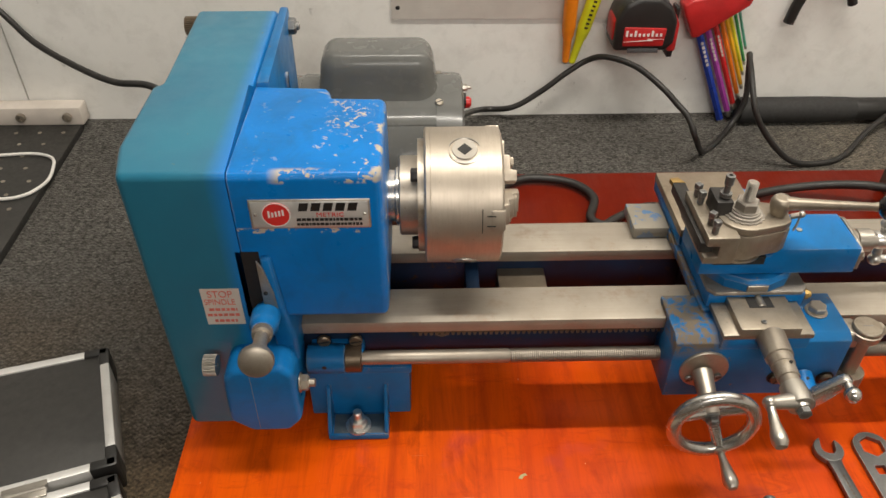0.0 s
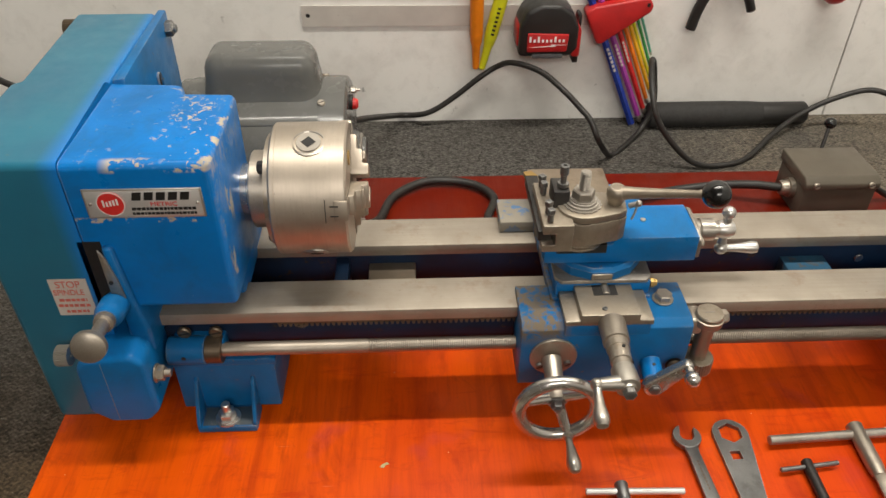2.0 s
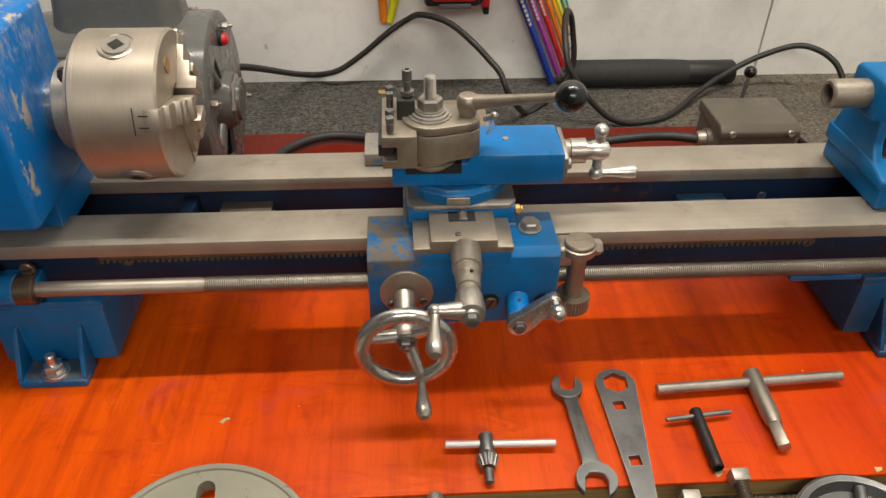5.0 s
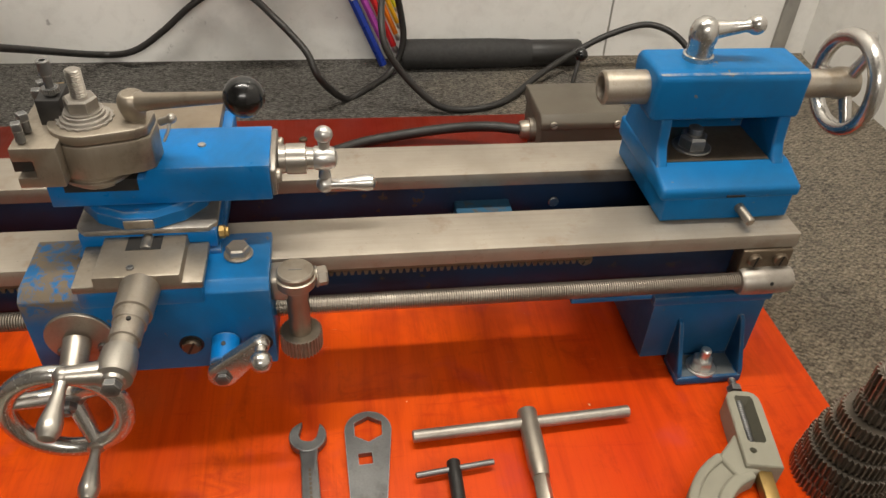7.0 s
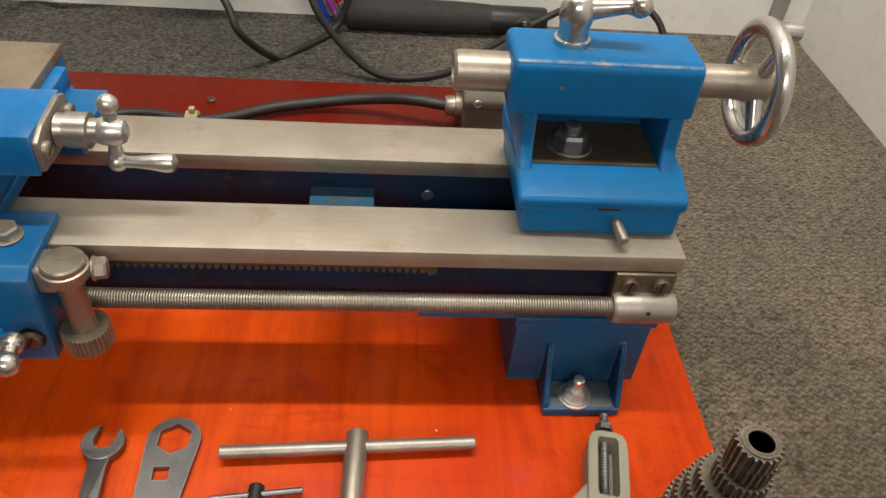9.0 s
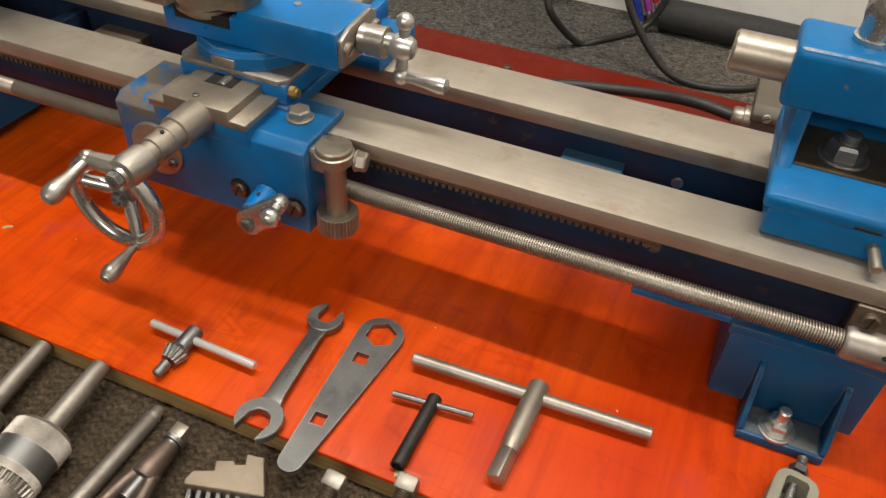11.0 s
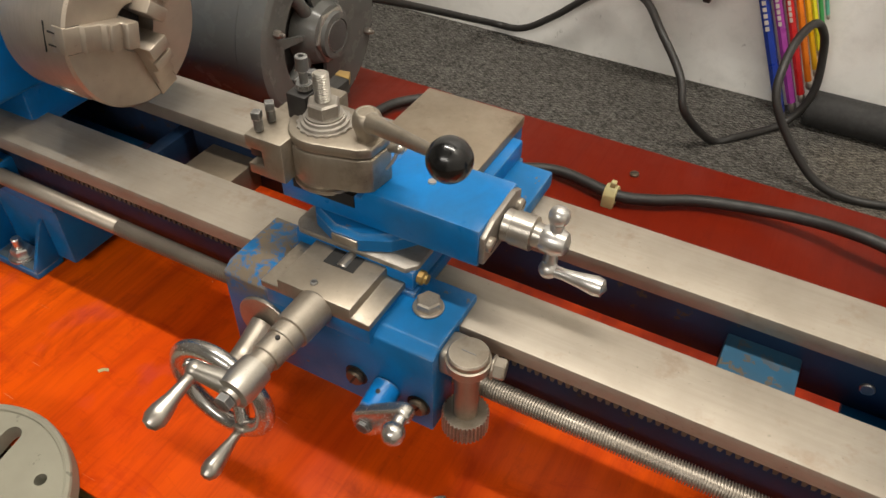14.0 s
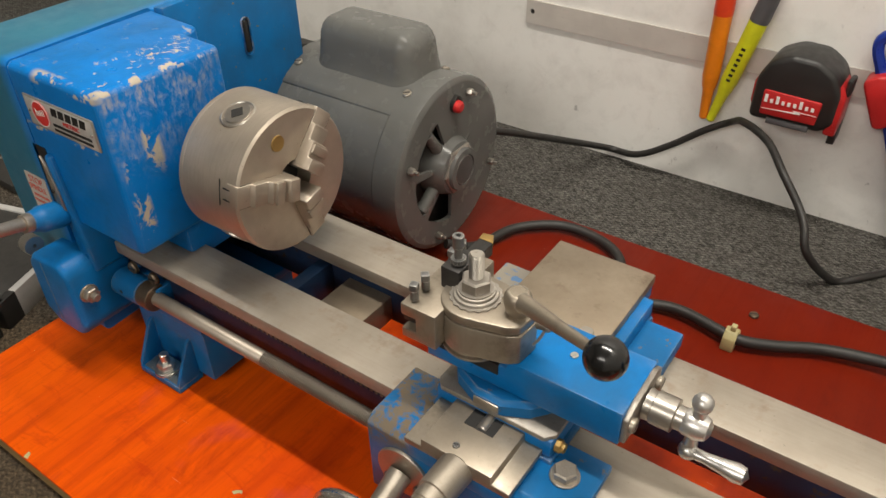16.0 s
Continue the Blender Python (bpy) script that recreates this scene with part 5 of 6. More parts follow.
rows = []
for z, inset in [(0.172, -0.004), (0.1850, -0.003), (0.1895, -0.001), (0.196, 0.0005), (0.212, 0.0030)] + [(0.212 + 0.0215 * math.sin(radians(a)), 0.003 + 0.015 * (1 - math.cos(radians(a)))) for a in (20, 40, 58, 74, 90)]:
    rows.append([bm.verts.new((x, y, z)) for x, y in loaf(-0.0445, 0.0765, MY - 0.029, MY + 0.035, 0.020, inset)])
for a, b in zip(rows, rows[1:]):
    for i in range(len(a)):
        k = (i + 1) % len(a)
        bm.faces.new((a[i], a[k], b[k], b[i]))
bm.faces.new(rows[-1])
part("capacitor_cover", bm, motor_grey, motor, "rounded grey capacitor cover", 60)
bm = bmesh.new()
path = []
for i in range(13):
    a = radians(52 + 76 * i / 12)
    path.append((MY + (MR + 0.0012) * math.cos(a), MZ + (MR + 0.0012) * math.sin(a)))
prism(bm, path + [(y * 1.0, z - 0.004) for y, z in path[::-1]], "yz", -0.064, 0.083, 0.0006, 1)
part("cover_flange", bm, motor_grey, motor)
for x, a in ((0.078, 72), (0.078, 112), (-0.058, 112)):
    r = radians(a)
    screw("screw", (x, MY + (MR + 0.001) * math.cos(r), MZ + (MR + 0.001) * math.sin(r)), (0, math.cos(r), math.sin(r)), 0.0042, bare_steel, motor)
bm = bmesh.new()
prism(bm, [(MY - 0.070, 0.0), (MY + 0.070, 0.0), (MY + 0.070, 0.006), (MY + 0.045, 0.010), (MY + 0.045, 0.035), (MY - 0.045, 0.035), (MY - 0.045, 0.010), (MY - 0.070, 0.006)], "yz", -0.055, 0.060, 0.0012)
part("cradle", bm, black_steel, motor, "black steel motor cradle")
bm = bmesh.new()
rev(bm, (-0.125, MY, MZ), (1, 0, 0), [(0, 0.078), (0.006, 0.081), (0.012, 0.070), (0.018, 0.081), (0.024, 0.078), (0.030, 0.03), (0.034, 0.03)], 48)
part("pulley", bm, black_steel, motor, "black motor pulley")
switch = thing("switch_box", (0.69, 0.335, 0.0), "brown-grey metal switch box with a black ball lever", "switch")
bm = bmesh.new()
box(bm, 0.648, 0.737, 0.300, 0.372, 0.0, 0.044, 0.002)
part("body", bm, box_brown, switch)
bm = bmesh.new()
prism(bm, [(0.2975, 0.042), (0.3745, 0.042), (0.3745, 0.0570), (0.3060, 0.0570), (0.2975, 0.0500)], "yz", 0.6460, 0.7390, 0.0018, 3)
part("lid", bm, box_brown, switch)
for x in (0.6590, 0.7270):
    screw("screw", (x, 0.2978, 0.0480), (0, -1, 0.3), 0.0040, bare_steel, switch)
for x, s in ((0.648, -1), (0.737, 1)):
    bm = bmesh.new()
    rev(bm, (x, 0.330, 0.026), (s, 0, 0), [(0, 0.0125), (0.006, 0.0125), (0.0065, 0.0100), (0.014, 0.0095), (0.016, 0.0080)], 24)
    part("cable_gland", bm, bare_steel, switch, "steel cable gland")
bm = bmesh.new()
rod(bm, (0.6960, 0.373, 0.040), (0.7090, 0.394, 0.077), 0.0024, n=12)
part("lever", bm, black_steel, switch)
part("ball", made(ball, (0.7105, 0.3960, 0.0800), 0.0076), gloss_black, switch, "black ball on the lever")


def cable(label, pts, r, name="cable", per=8):
    ob = thing(name, pts[0], label, "cable")
    part("sheath", made(tube, pts, r, 12, per), black_rubber, ob)
    return ob


cable("black motor cable looping up the wall and over the carpet", [
    (0.085, 0.360, 0.104), (0.105, 0.395, 0.096), (0.146, 0.570, 0.009), (0.192, 0.570, 0.012), (0.231, 0.570, 0.036), (0.268, 0.570, 0.067), (0.296, 0.570, 0.086), (0.315, 0.545, 0.102), (0.349, 0.515, 0.102), (0.377, 0.480, 0.090), (0.399, 0.465, 0.071), (0.412, 0.450, 0.059), (0.424, 0.440, 0.034),
    (0.452, 0.474, -0.009), (0.475, 0.495, -0.009), (0.512, 0.540, -0.006), (0.529, 0.552, 0.029), (0.524, 0.556, 0.075), (0.516, 0.546, 0.100),
    (0.5065, 0.528, 0.110), (0.4975, 0.490, 0.104), (0.4955, 0.462, 0.085), (0.4993, 0.450, 0.0672), (0.5138, 0.4455, 0.0432), (0.538, 0.441, 0.016), (0.562, 0.438, -0.002), (0.590, 0.440, -0.009), (0.625, 0.447, -0.009), (0.656, 0.468, -0.008), (0.700, 0.510, 0.000), (0.752, 0.545, 0.013),
    (0.800, 0.548, 0.038), (0.850, 0.540, 0.054), (0.890, 0.515, 0.038), (0.905, 0.480, -0.004), (0.895, 0.430, -0.008), (0.850, 0.370, -0.008), (0.790, 0.338, 0.004), (0.752, 0.330, 0.026)], 0.0041)
cable("black cable lying over the board to the switch box", [
    (0.108, 0.275, 0.020), (0.128, 0.302, 0.008), (0.146, 0.355, 0.0075), (0.190, 0.388, 0.0075), (0.246, 0.380, 0.0075), (0.273, 0.346, 0.0075), (0.262, 0.302, 0.0075), (0.275, 0.288, 0.0075), (0.292, 0.300, 0.0075), (0.322, 0.319, 0.0075), (0.351, 0.322, 0.009), (0.400, 0.312, 0.010), (0.430, 0.322, 0.009),
    (0.466, 0.341, 0.009), (0.513, 0.352, 0.011), (0.560, 0.350, 0.018), (0.600, 0.338, 0.026), (0.634, 0.330, 0.026)], 0.0055)
cable("black cable sagging along the wall to the belt guard", [
    (-0.60, 0.577, 0.285), (-0.55, 0.575, 0.215), (-0.500, 0.570, 0.163), (-0.454, 0.540, 0.133), (-0.387, 0.490, 0.123), (-0.321, 0.440, 0.124), (-0.260, 0.395, 0.141), (-0.210, 0.350, 0.140), (-0.150, 0.318, 0.132), (-0.100, 0.300, 0.120)], 0.0042)
clip = thing("cable_clip", (0.396, 0.313, 0.0), "yellowed nylon clip holding a cable", "clip")
bm = bmesh.new()
prism(bm, [(0.302, 0.0), (0.325, 0.0), (0.325, 0.004), (0.3215, 0.014), (0.316, 0.0185), (0.309, 0.0180), (0.304, 0.0125)], "yz", 0.390, 0.4015, 0.0012)
part("band", bm, tape_clip, clip)
bm = bmesh.new()
box(bm, 0.394, 0.399, 0.310, 0.316, 0.0175, 0.0235, 0.0008)
part("tab", bm, tape_clip, clip)

# ---- things on the wall ----
WY = WALL_Y
ruler = thing("steel_ruler", (0.22, WY, 0.157), "plain steel rule held flat on the wall", "ruler")
bm = bmesh.new()
holed(bm, [(0.020, 0.1430), (0.4300, 0.1410), (0.4300, 0.1700), (0.020, 0.1725)], [circle(0.0285, 0.1585, 0.0032, 18), circle(0.4210, 0.1560, 0.0032, 18)], 0.0022, pose(0, WY - 0.0005, 0, 90))
part("blade", bm, ruler_steel, ruler)
for x, z in ((0.0285, 0.1585), (0.4210, 0.1560)):
    part("hole", rodded((x, WY - 0.0012, z), (x, WY - 0.0016, z), 0.0031, n=18, bevel=0.0001), dark_hole, ruler)


def marker(label, tip, top, body_mat, cap_mat, bars):
    tip, top = Vector(tip), Vector(top)
    d = (top - tip)
    ob = thing("marker_pen", tip, label, "pen", "markers on the wall")
    L = d.length
    part("barrel", revved(tip, d, [(0, 0.0028), (0.002, 0.0046), (L * 0.21, 0.0062), (L * 0.25, 0.0080), (L * 0.32, 0.0094), (L * 0.74, 0.0098)], 24), body_mat, ob)
    part("cap", revved(tip + d * 0.74, d, [(0, 0.0100), (0.004, 0.0103), (L * 0.26, 0.0096), (L * 0.265, 0.0)], 24), cap_mat, ob)
    s = Vector((0, -1, 0))
    bm = bmesh.new()
    for k in range(bars):
        h = L * (0.34 + 0.26 * k / bars)
        c = tip + d * (h / L) + s * 0.0097
        box(bm, -0.0022, 0.0022, -0.0004, 0.0004, -L * 0.008, L * 0.008, 0, m=Matrix.Translation(c) @ Matrix.Rotation(math.atan2(d.x, d.z), 4, "Y"))
    part("print", bm, print_black, ob)
    return ob


marker("orange marker pen with red cap stuck to the wall", (0.2640, WY - 0.014, 0.082), (0.2625, WY - 0.014, 0.245), orange_plastic, red_orange, 0)
marker("yellow marker pen with grey cap stuck to the wall", (0.2725, WY - 0.016, 0.082), (0.3100, WY - 0.014, 0.245), yellow_plastic, grey_plastic, 7)

tape = thing("tape_measure", (0.37, WY - 0.03, 0.10), "red and black tape measure hung against the wall", "tape measure")
TM = pose(0.3600, WY - 0.034, 0.1480, 0, 0, 0)
bm = bmesh.new()
shape = [(-0.041, -0.032), (0.030, -0.032), (0.041, -0.022), (0.041, 0.010), (0.032, 0.028), (0.014, 0.040), (-0.012, 0.041), (-0.032, 0.031), (-0.041, 0.012)]
prism(bm, shape, "xz", -0.020, 0.034, 0.006, 4, m=TM)
part("case", bm, black_plastic, tape, "black rubbered case")
bm = bmesh.new()
prism(bm, [(-0.030, -0.024), (0.025, -0.024), (0.027, 0.001), (-0.030, 0.003)], "xz", -0.0228, -0.019, 0.002, 2, m=TM)
part("front_panel", bm, red_plastic, tape, "red front panel")
bm = bmesh.new()
for k in range(9):
    x = -0.0275 + k * 0.0057
    box(bm, x, x + 0.0030, -0.0234, -0.0226, -0.0095, -0.0055 + (0.004 if k in (0, 2, 6) else 0.0), 0, m=TM)
prism(bm, [(-0.029, -0.0170), (0.010, -0.0155), (0.008, -0.0135), (0.025, -0.0135), (0.002, -0.0128), (0.004, -0.0145)], "xz", -0.0234, -0.0226, m=TM)
part("brand_bar", bm, print_white, tape, "plain white bar in place of the mark")
bm = bmesh.new()
prism(bm, [(0.033, -0.034), (0.0450, -0.034), (0.0450, 0.004), (0.0360, 0.020), (0.033, 0.016)], "xz", -0.017, 0.028, 0.003, 2, m=TM)
part("side_grip", bm, red_plastic, tape)
bm = bmesh.new()
prism(bm, [(-0.0435, -0.020), (-0.034, -0.020), (-0.034, 0.020), (-0.0435, 0.006)], "xz", -0.012, 0.026, 0.003, 2, m=TM)
part("side_grip", bm, red_plastic, tape)
bm = bmesh.new()
box(bm, 0.0405, 0.0465, -0.004, 0.018, 0.004, 0.022, 0.003, m=TM)
part("lock_button", bm, black_plastic, tape)
bm = bmesh.new()
box(bm, 0.038, 0.0455, -0.006, 0.020, -0.047, -0.028, 0.001, m=TM)
part("hook", bm, black_steel, tape, "black end hook")
bm = bmesh.new()
box(bm, -0.022, 0.020, -0.0214, -0.019, -0.0335, -0.0270, 0.001, m=TM)
part("grip_pad", bm, grey_plastic, tape)

keys = thing("hex_key_set", (0.48, WY - 0.02, 0.06), "rainbow coloured hex key set in a red holder on the wall", "hex keys")
tips = [(0.5090, -0.0175, 0.0055), (0.5165, -0.0025, 0.0047), (0.5220, 0.0095, 0.0041), (0.5240, 0.0265, 0.0036), (0.5258, 0.0415, 0.0031), (0.5225, 0.0630, 0.0027), (0.5212, 0.0785, 0.0023), (0.5175, 0.1015, 0.0020)]
heads = [0.4230, 0.4360, 0.4485, 0.4590, 0.4660, 0.4720, 0.4800, 0.4870]
for i, (x, z, r) in enumerate(tips):
    hue, word = KEY_COLORS[i]
    km = plain("hex_key_" + word.replace(" ", "_"), hue, 0.32)
    top = Vector((heads[i], WY - 0.0125, 0.178))
    tip = Vector((x, WY - 0.0200 + 0.0006 * i, z))
    bm = bmesh.new()
    rev(bm, tip + (top - tip) * 0.05, top - tip, [(0, r), ((top - tip).length * 0.95, r)], 6)
    if i < 5:
        tube(bm, [top, top + Vector((-0.008, 0, 0.018)), top + Vector((-0.007, 0, 0.030 - 0.003 * i)), top + Vector((0.006, 0, 0.038 - 0.004 * i)), top + Vector((0.030, 0, 0.040 - 0.004 * i))], r, 8)
    key = part("key", bm, km, keys, word + " coated hex key", 30)
    bm = bmesh.new()
    rev(bm, tip, top - tip, [(-r * 0.4, r * 0.5), (r * 0.4, r * 0.95), (r * 1.5, r * 0.9), (r * 2.4, r * 0.55), ((top - tip).length * 0.052, r * 0.6)], 12)
    part("ball_end", bm, bright_steel, keys)
    bm = bmesh.new()
    q = tip + (top - tip) * 0.50
    for k in range(6):
        p = q + (top - tip) * 0.032 * k
        c = p + Vector((0, -r * 1.02, 0))
        box(bm, -r * 0.35, r * 0.35, -0.0003, 0.0003, -0.0022, 0.0022, 0, m=Matrix.Translation(c) @ Matrix.Rotation(math.atan2((top - tip).x, (top - tip).z), 4, "Y"))
    if i < 3:
        part("print", bm, white_label, keys)
    else:
        bm.free()
bm = bmesh.new()
prism(bm, [(0.4330, 0.1230), (0.4400, 0.1230), (0.5030, 0.1680), (0.5060, 0.1760), (0.5010, 0.1850), (0.4930, 0.1880), (0.4240, 0.1760), (0.4140, 0.1690), (0.4135, 0.1640)], "xz", WY - 0.029, WY - 0.003, 0.0030, 3)
part("holder", bm, red_plastic, keys, "red plastic key holder")
part("holder_hole", boxed(0.4960, 0.5000, WY - 0.0296, WY - 0.0288, 0.176, 0.181, 0), dark_hole, keys)

pliers = thing("pliers", (0.60, WY - 0.02, 0.18), "black handled pliers hanging on the wall", "pliers")
for pts, r in (([(0.5670, WY - 0.016, 0.139), (0.5720, WY - 0.016, 0.165), (0.5840, WY - 0.016, 0.20), (0.6000, WY - 0.016, 0.245), (0.6060, WY - 0.016, 0.29)], 0.0075),
               ([(0.6480, WY - 0.016, 0.165), (0.6420, WY - 0.016, 0.178), (0.6280, WY - 0.016, 0.205), (0.6140, WY - 0.016, 0.245), (0.6060, WY - 0.016, 0.29)], 0.0065)):
    part("handle", made(tube, pts, r, 14), black_plastic, pliers, "black dipped handle")
part("jaws", boxed(0.596, 0.616, WY - 0.024, WY - 0.008, 0.285, 0.35, 0.004), tool_steel, pliers)
knob = thing("red_knob", (0.757, WY - 0.02, 0.195), "round red knob on the wall", "knob")
part("ball", made(ball, (0.757, WY - 0.022, 0.194), 0.0185, 28), red_plastic, knob)
part("stem", rodded((0.757, WY - 0.012, 0.194), (0.757, WY, 0.194), 0.006), black_plastic, knob)

grip = thing("foam_tube", (0.65, WY - 0.02, CARPET_Z), "black foam tube lying against the wall", "tube")
bm = bmesh.new()
rev(bm, (0.528, WY - 0.0205, 0.0065), (1, 0, 0), [(0, 0.010), (0.0, 0.0175), (0.003, 0.0192), (0.120, 0.0192), (0.160, 0.0180), (0.172, 0.0172)], 32)
part("sleeve", bm, foam_black, grip, "soft black foam sleeve")
bm = bmesh.new()
rev(bm, (0.528, WY - 0.0205, 0.0065), (1, 0, 0), [(0.171, 0.0150), (0.172, 0.0166), (0.175, 0.0170), (0.238, 0.0170), (0.241, 0.0150), (0.241, 0.0)], 32)
part("end_grip", bm, black_plastic, grip, "smooth black end grip")

# ---- left of the lathe ----
bread = thing("optical_breadboard", (-0.68, 0.33, CARPET_Z), "dark drilled metal breadboard plate on the carpet", "plate")
part("plate", made(prism, [(-0.92, 0.562), (-0.437, 0.562), (-0.425, 0.10), (-0.92, 0.10)], "xy", CARPET_Z, -0.002, 0.0012), panel_black, bread)
bm = bmesh.new()
for i in range(14):
    for k in range(14):
        x, y = -0.455 - i * 0.0335 - (0.0167 if k % 2 else 0), 0.535 - k * 0.031
        rev(bm, (x, y, -0.0021), (0, 0, 1), [(0, 0.0030), (0.0006, 0.0028), (0.0006, 0.0)], 10)
hole_ob = part("threaded_hole", bm, bare_steel, bread, "rows of small threaded holes")
hole_ob["kind"] = "stuff"
bm = bmesh.new()
box(bm, -0.92, -0.432, 0.556, 0.582, -0.002, 0.026, 0.002)
part("rail", bm, white_label, bread, "pale aluminium edge rail")
for k in range(6):
    x = -0.452 - k * 0.066
    part("cap_screw", revved((x, 0.5558, 0.012), (0, -1, 0), [(0, 0.0066), (0.005, 0.0066), (0.0055, 0.0058), (0.0055, 0.0034), (0.002, 0.0030), (0.002, 0.0)], 20), bare_steel, bread)
cord = thing("white_cord", (-0.50, 0.40, 0.0), "thin white cord looped on the dark plate", "cord")
part("strand", made(tube, [(-0.66, 0.462, 0.001), (-0.58, 0.467, 0.001), (-0.517, 0.471, 0.001), (-0.472, 0.474, 0.001), (-0.443, 0.462, 0.001), (-0.432, 0.435, 0.001), (-0.429, 0.405, 0.001), (-0.443, 0.377, 0.001), (-0.473, 0.367, 0.001), (-0.54, 0.375, 0.001), (-0.66, 0.40, 0.001)], 0.0022, 8), white_plastic, cord)

case = thing("flight_case", (-0.36, -0.02, CARPET_Z), "open black case with aluminium edging on the carpet", "case")


def case_panel(corners, z, t, name, label):
    c = [Vector((x, y, z)) for x, y in corners]
    part(name, made(prism, corners, "xy", z - t, z, 0.001), panel_black, case, label)
    for a, b in zip(c, c[1:] + c[:1]):
        d = (b - a).normalized()
        m = Matrix.Translation(a) @ Matrix.Rotation(math.atan2(d.y, d.x), 4, "Z")
        L = (b - a).length
        bm = bmesh.new()
        box(bm, 0.018, L - 0.018, -0.0030, 0.0052, -t - 0.001, 0.0020, 0.0010, m=m)
        part("edge_strip", bm, aluminium, case, "aluminium edge strip")
    for i, a in enumerate(c):
        n, p = (c[(i + 1) % 4] - a).normalized(), (c[i - 1] - a).normalized()
        bm = bmesh.new()
        for d in (n, p):
            m = Matrix.Translation(a) @ Matrix.Rotation(math.atan2(d.y, d.x), 4, "Z")
            s = 1 if d is n else -1
            box(bm, -0.003, 0.0185, -0.0036 if s > 0 else -0.0058, 0.0058 if s > 0 else 0.0036, -t - 0.0012, 0.0026, 0.0014, m=m)
        part("corner", bm, black_plastic, case, "black plastic corner")


case_panel([(-0.585, -0.162), (-0.2030, -0.038), (-0.2510, 0.091), (-0.635, -0.016)], 0.012, 0.030, "lid", "black laminate lid panel")
case_panel([(-0.52, -0.300), (-0.138, -0.176), (-0.1990, -0.0520), (-0.581, -0.176)], 0.010, 0.028, "tray", "black tray half of the case")
for t in (0.28, 0.62):
    a, b = Vector((-0.2010, -0.0450, 0.012)), Vector((-0.583, -0.169, 0.012))
    d = b - a
    m = Matrix.Translation(a + d * t * 0.45) @ Matrix.Rotation(math.atan2(d.y, d.x), 4, "Z")
    bm = bmesh.new()
    box(bm, 0, 0.035, -0.008, 0.008, 0.0, 0.0022, 0.0006, m=m)
    rod(bm, m @ Vector((0, 0, 0.002)), m @ Vector((0.035, 0, 0.002)), 0.0022, n=10)
    part("hinge", bm, bright_steel, case, "bright steel hinge")

# ---- hand tools on the board ----
chuck_key = thing("chuck_key", (0.565, -0.065, 0.0), "steel T handle chuck key lying on the board", "chuck key")
part("cross_bar", rodded((0.4795, -0.0435, 0.0085), (0.6340, -0.0365, 0.0085), 0.0042, n=20), mottled_steel, chuck_key)
bm = bmesh.new()
a, b = Vector((0.5612, -0.0300, 0.0085)), Vector((0.5590, -0.0800, 0.0085))
rev(bm, a, b - a, [(0, 0.0060), (0.0008, 0.0070), (0.044, 0.0070), (0.050, 0.0062), (0.054, 0.0056)], 28)
part("shank", bm, bare_steel, chuck_key)
m = Matrix.Translation(b) @ frame_to(Vector((-0.0012, -0.026, -0.0008)))
part("square_end", boxed(-0.0045, 0.0045, -0.0045, 0.0045, -0.002, 0.0245, 0.0013, m=m @ Matrix.Rotation(0.5, 4, "Z")), bare_steel, chuck_key)

small_key = thing("t_handle_wrench", (0.504, -0.09, 0.0), "small black T handle socket key on the board", "key")
part("cross_bar", rodded((0.4785, -0.0730, 0.0066), (0.5310, -0.0675, 0.0066), 0.0021, n=14), tool_steel, small_key)
bm = bmesh.new()
rev(bm, (0.5042, -0.0640, 0.0058), (-0.0010, -0.057, 0), [(0, 0.0039), (0.0008, 0.0046), (0.054, 0.0046), (0.0545, 0.0035), (0.048, 0.0031), (0.048, 0.0)], 24)
part("shank", bm, black_steel, small_key)

drill_key = thing("drill_chuck_key", (0.339, -0.10, 0.0), "steel geared drill chuck key on the board", "chuck key")
part("cross_bar", rodded((0.3085, -0.0885, 0.0075), (0.3905, -0.0910, 0.0075), 0.0028, n=18), aluminium, drill_key)
bm = bmesh.new()
rev(bm, (0.3392, -0.0815, 0.0075), (-0.0006, -0.02, -0.0006), [(0, 0.0048), (0.001, 0.0056), (0.020, 0.0056), (0.021, 0.0050)], 24)
shank = part("shank", bm, tool_steel, drill_key)
bm = bmesh.new()
gear(bm, (0.3387, -0.0985, 0.0072), (-0.0006, -0.02, -0.001), 0.0064, 0.0008, 14, 0.0035, 0.0012, -0.0020)
gear(bm, (0.3386, -0.1020, 0.0070), (-0.0006, -0.02, -0.001), 0.0084, 0.0009, 14, 0.0080, 0.0012, 0.0028)
part("bevel_gear", bm, tool_steel, drill_key)
part("pilot", revved((0.3384, -0.1120, 0.0066), (-0.0006, -0.02, -0.001), [(0, 0.0036), (0.009, 0.0036), (0.010, 0.0028)], 16), tool_steel, drill_key)


def jaw_outline(head, mouth, tilt):
    """Half of an open wrench: a round head with a tilted mouth."""
    pts = []
    for i in range(40):
        a = tilt + math.asin(mouth / head) + (2 * math.pi - 2 * math.asin(mouth / head)) * i / 39
        pts.append((head * math.cos(a), head * math.sin(a)))
    c, s = math.cos(tilt), math.sin(tilt)
    inner = [(x * c - y * s, x * s + y * c) for x, y in ((0.0, -mouth), (-mouth * 0.62, -mouth * 0.62), (-mouth * 0.75, 0.0), (-mouth * 0.62, mouth * 0.62), (0.0, mouth))]
    return pts + inner


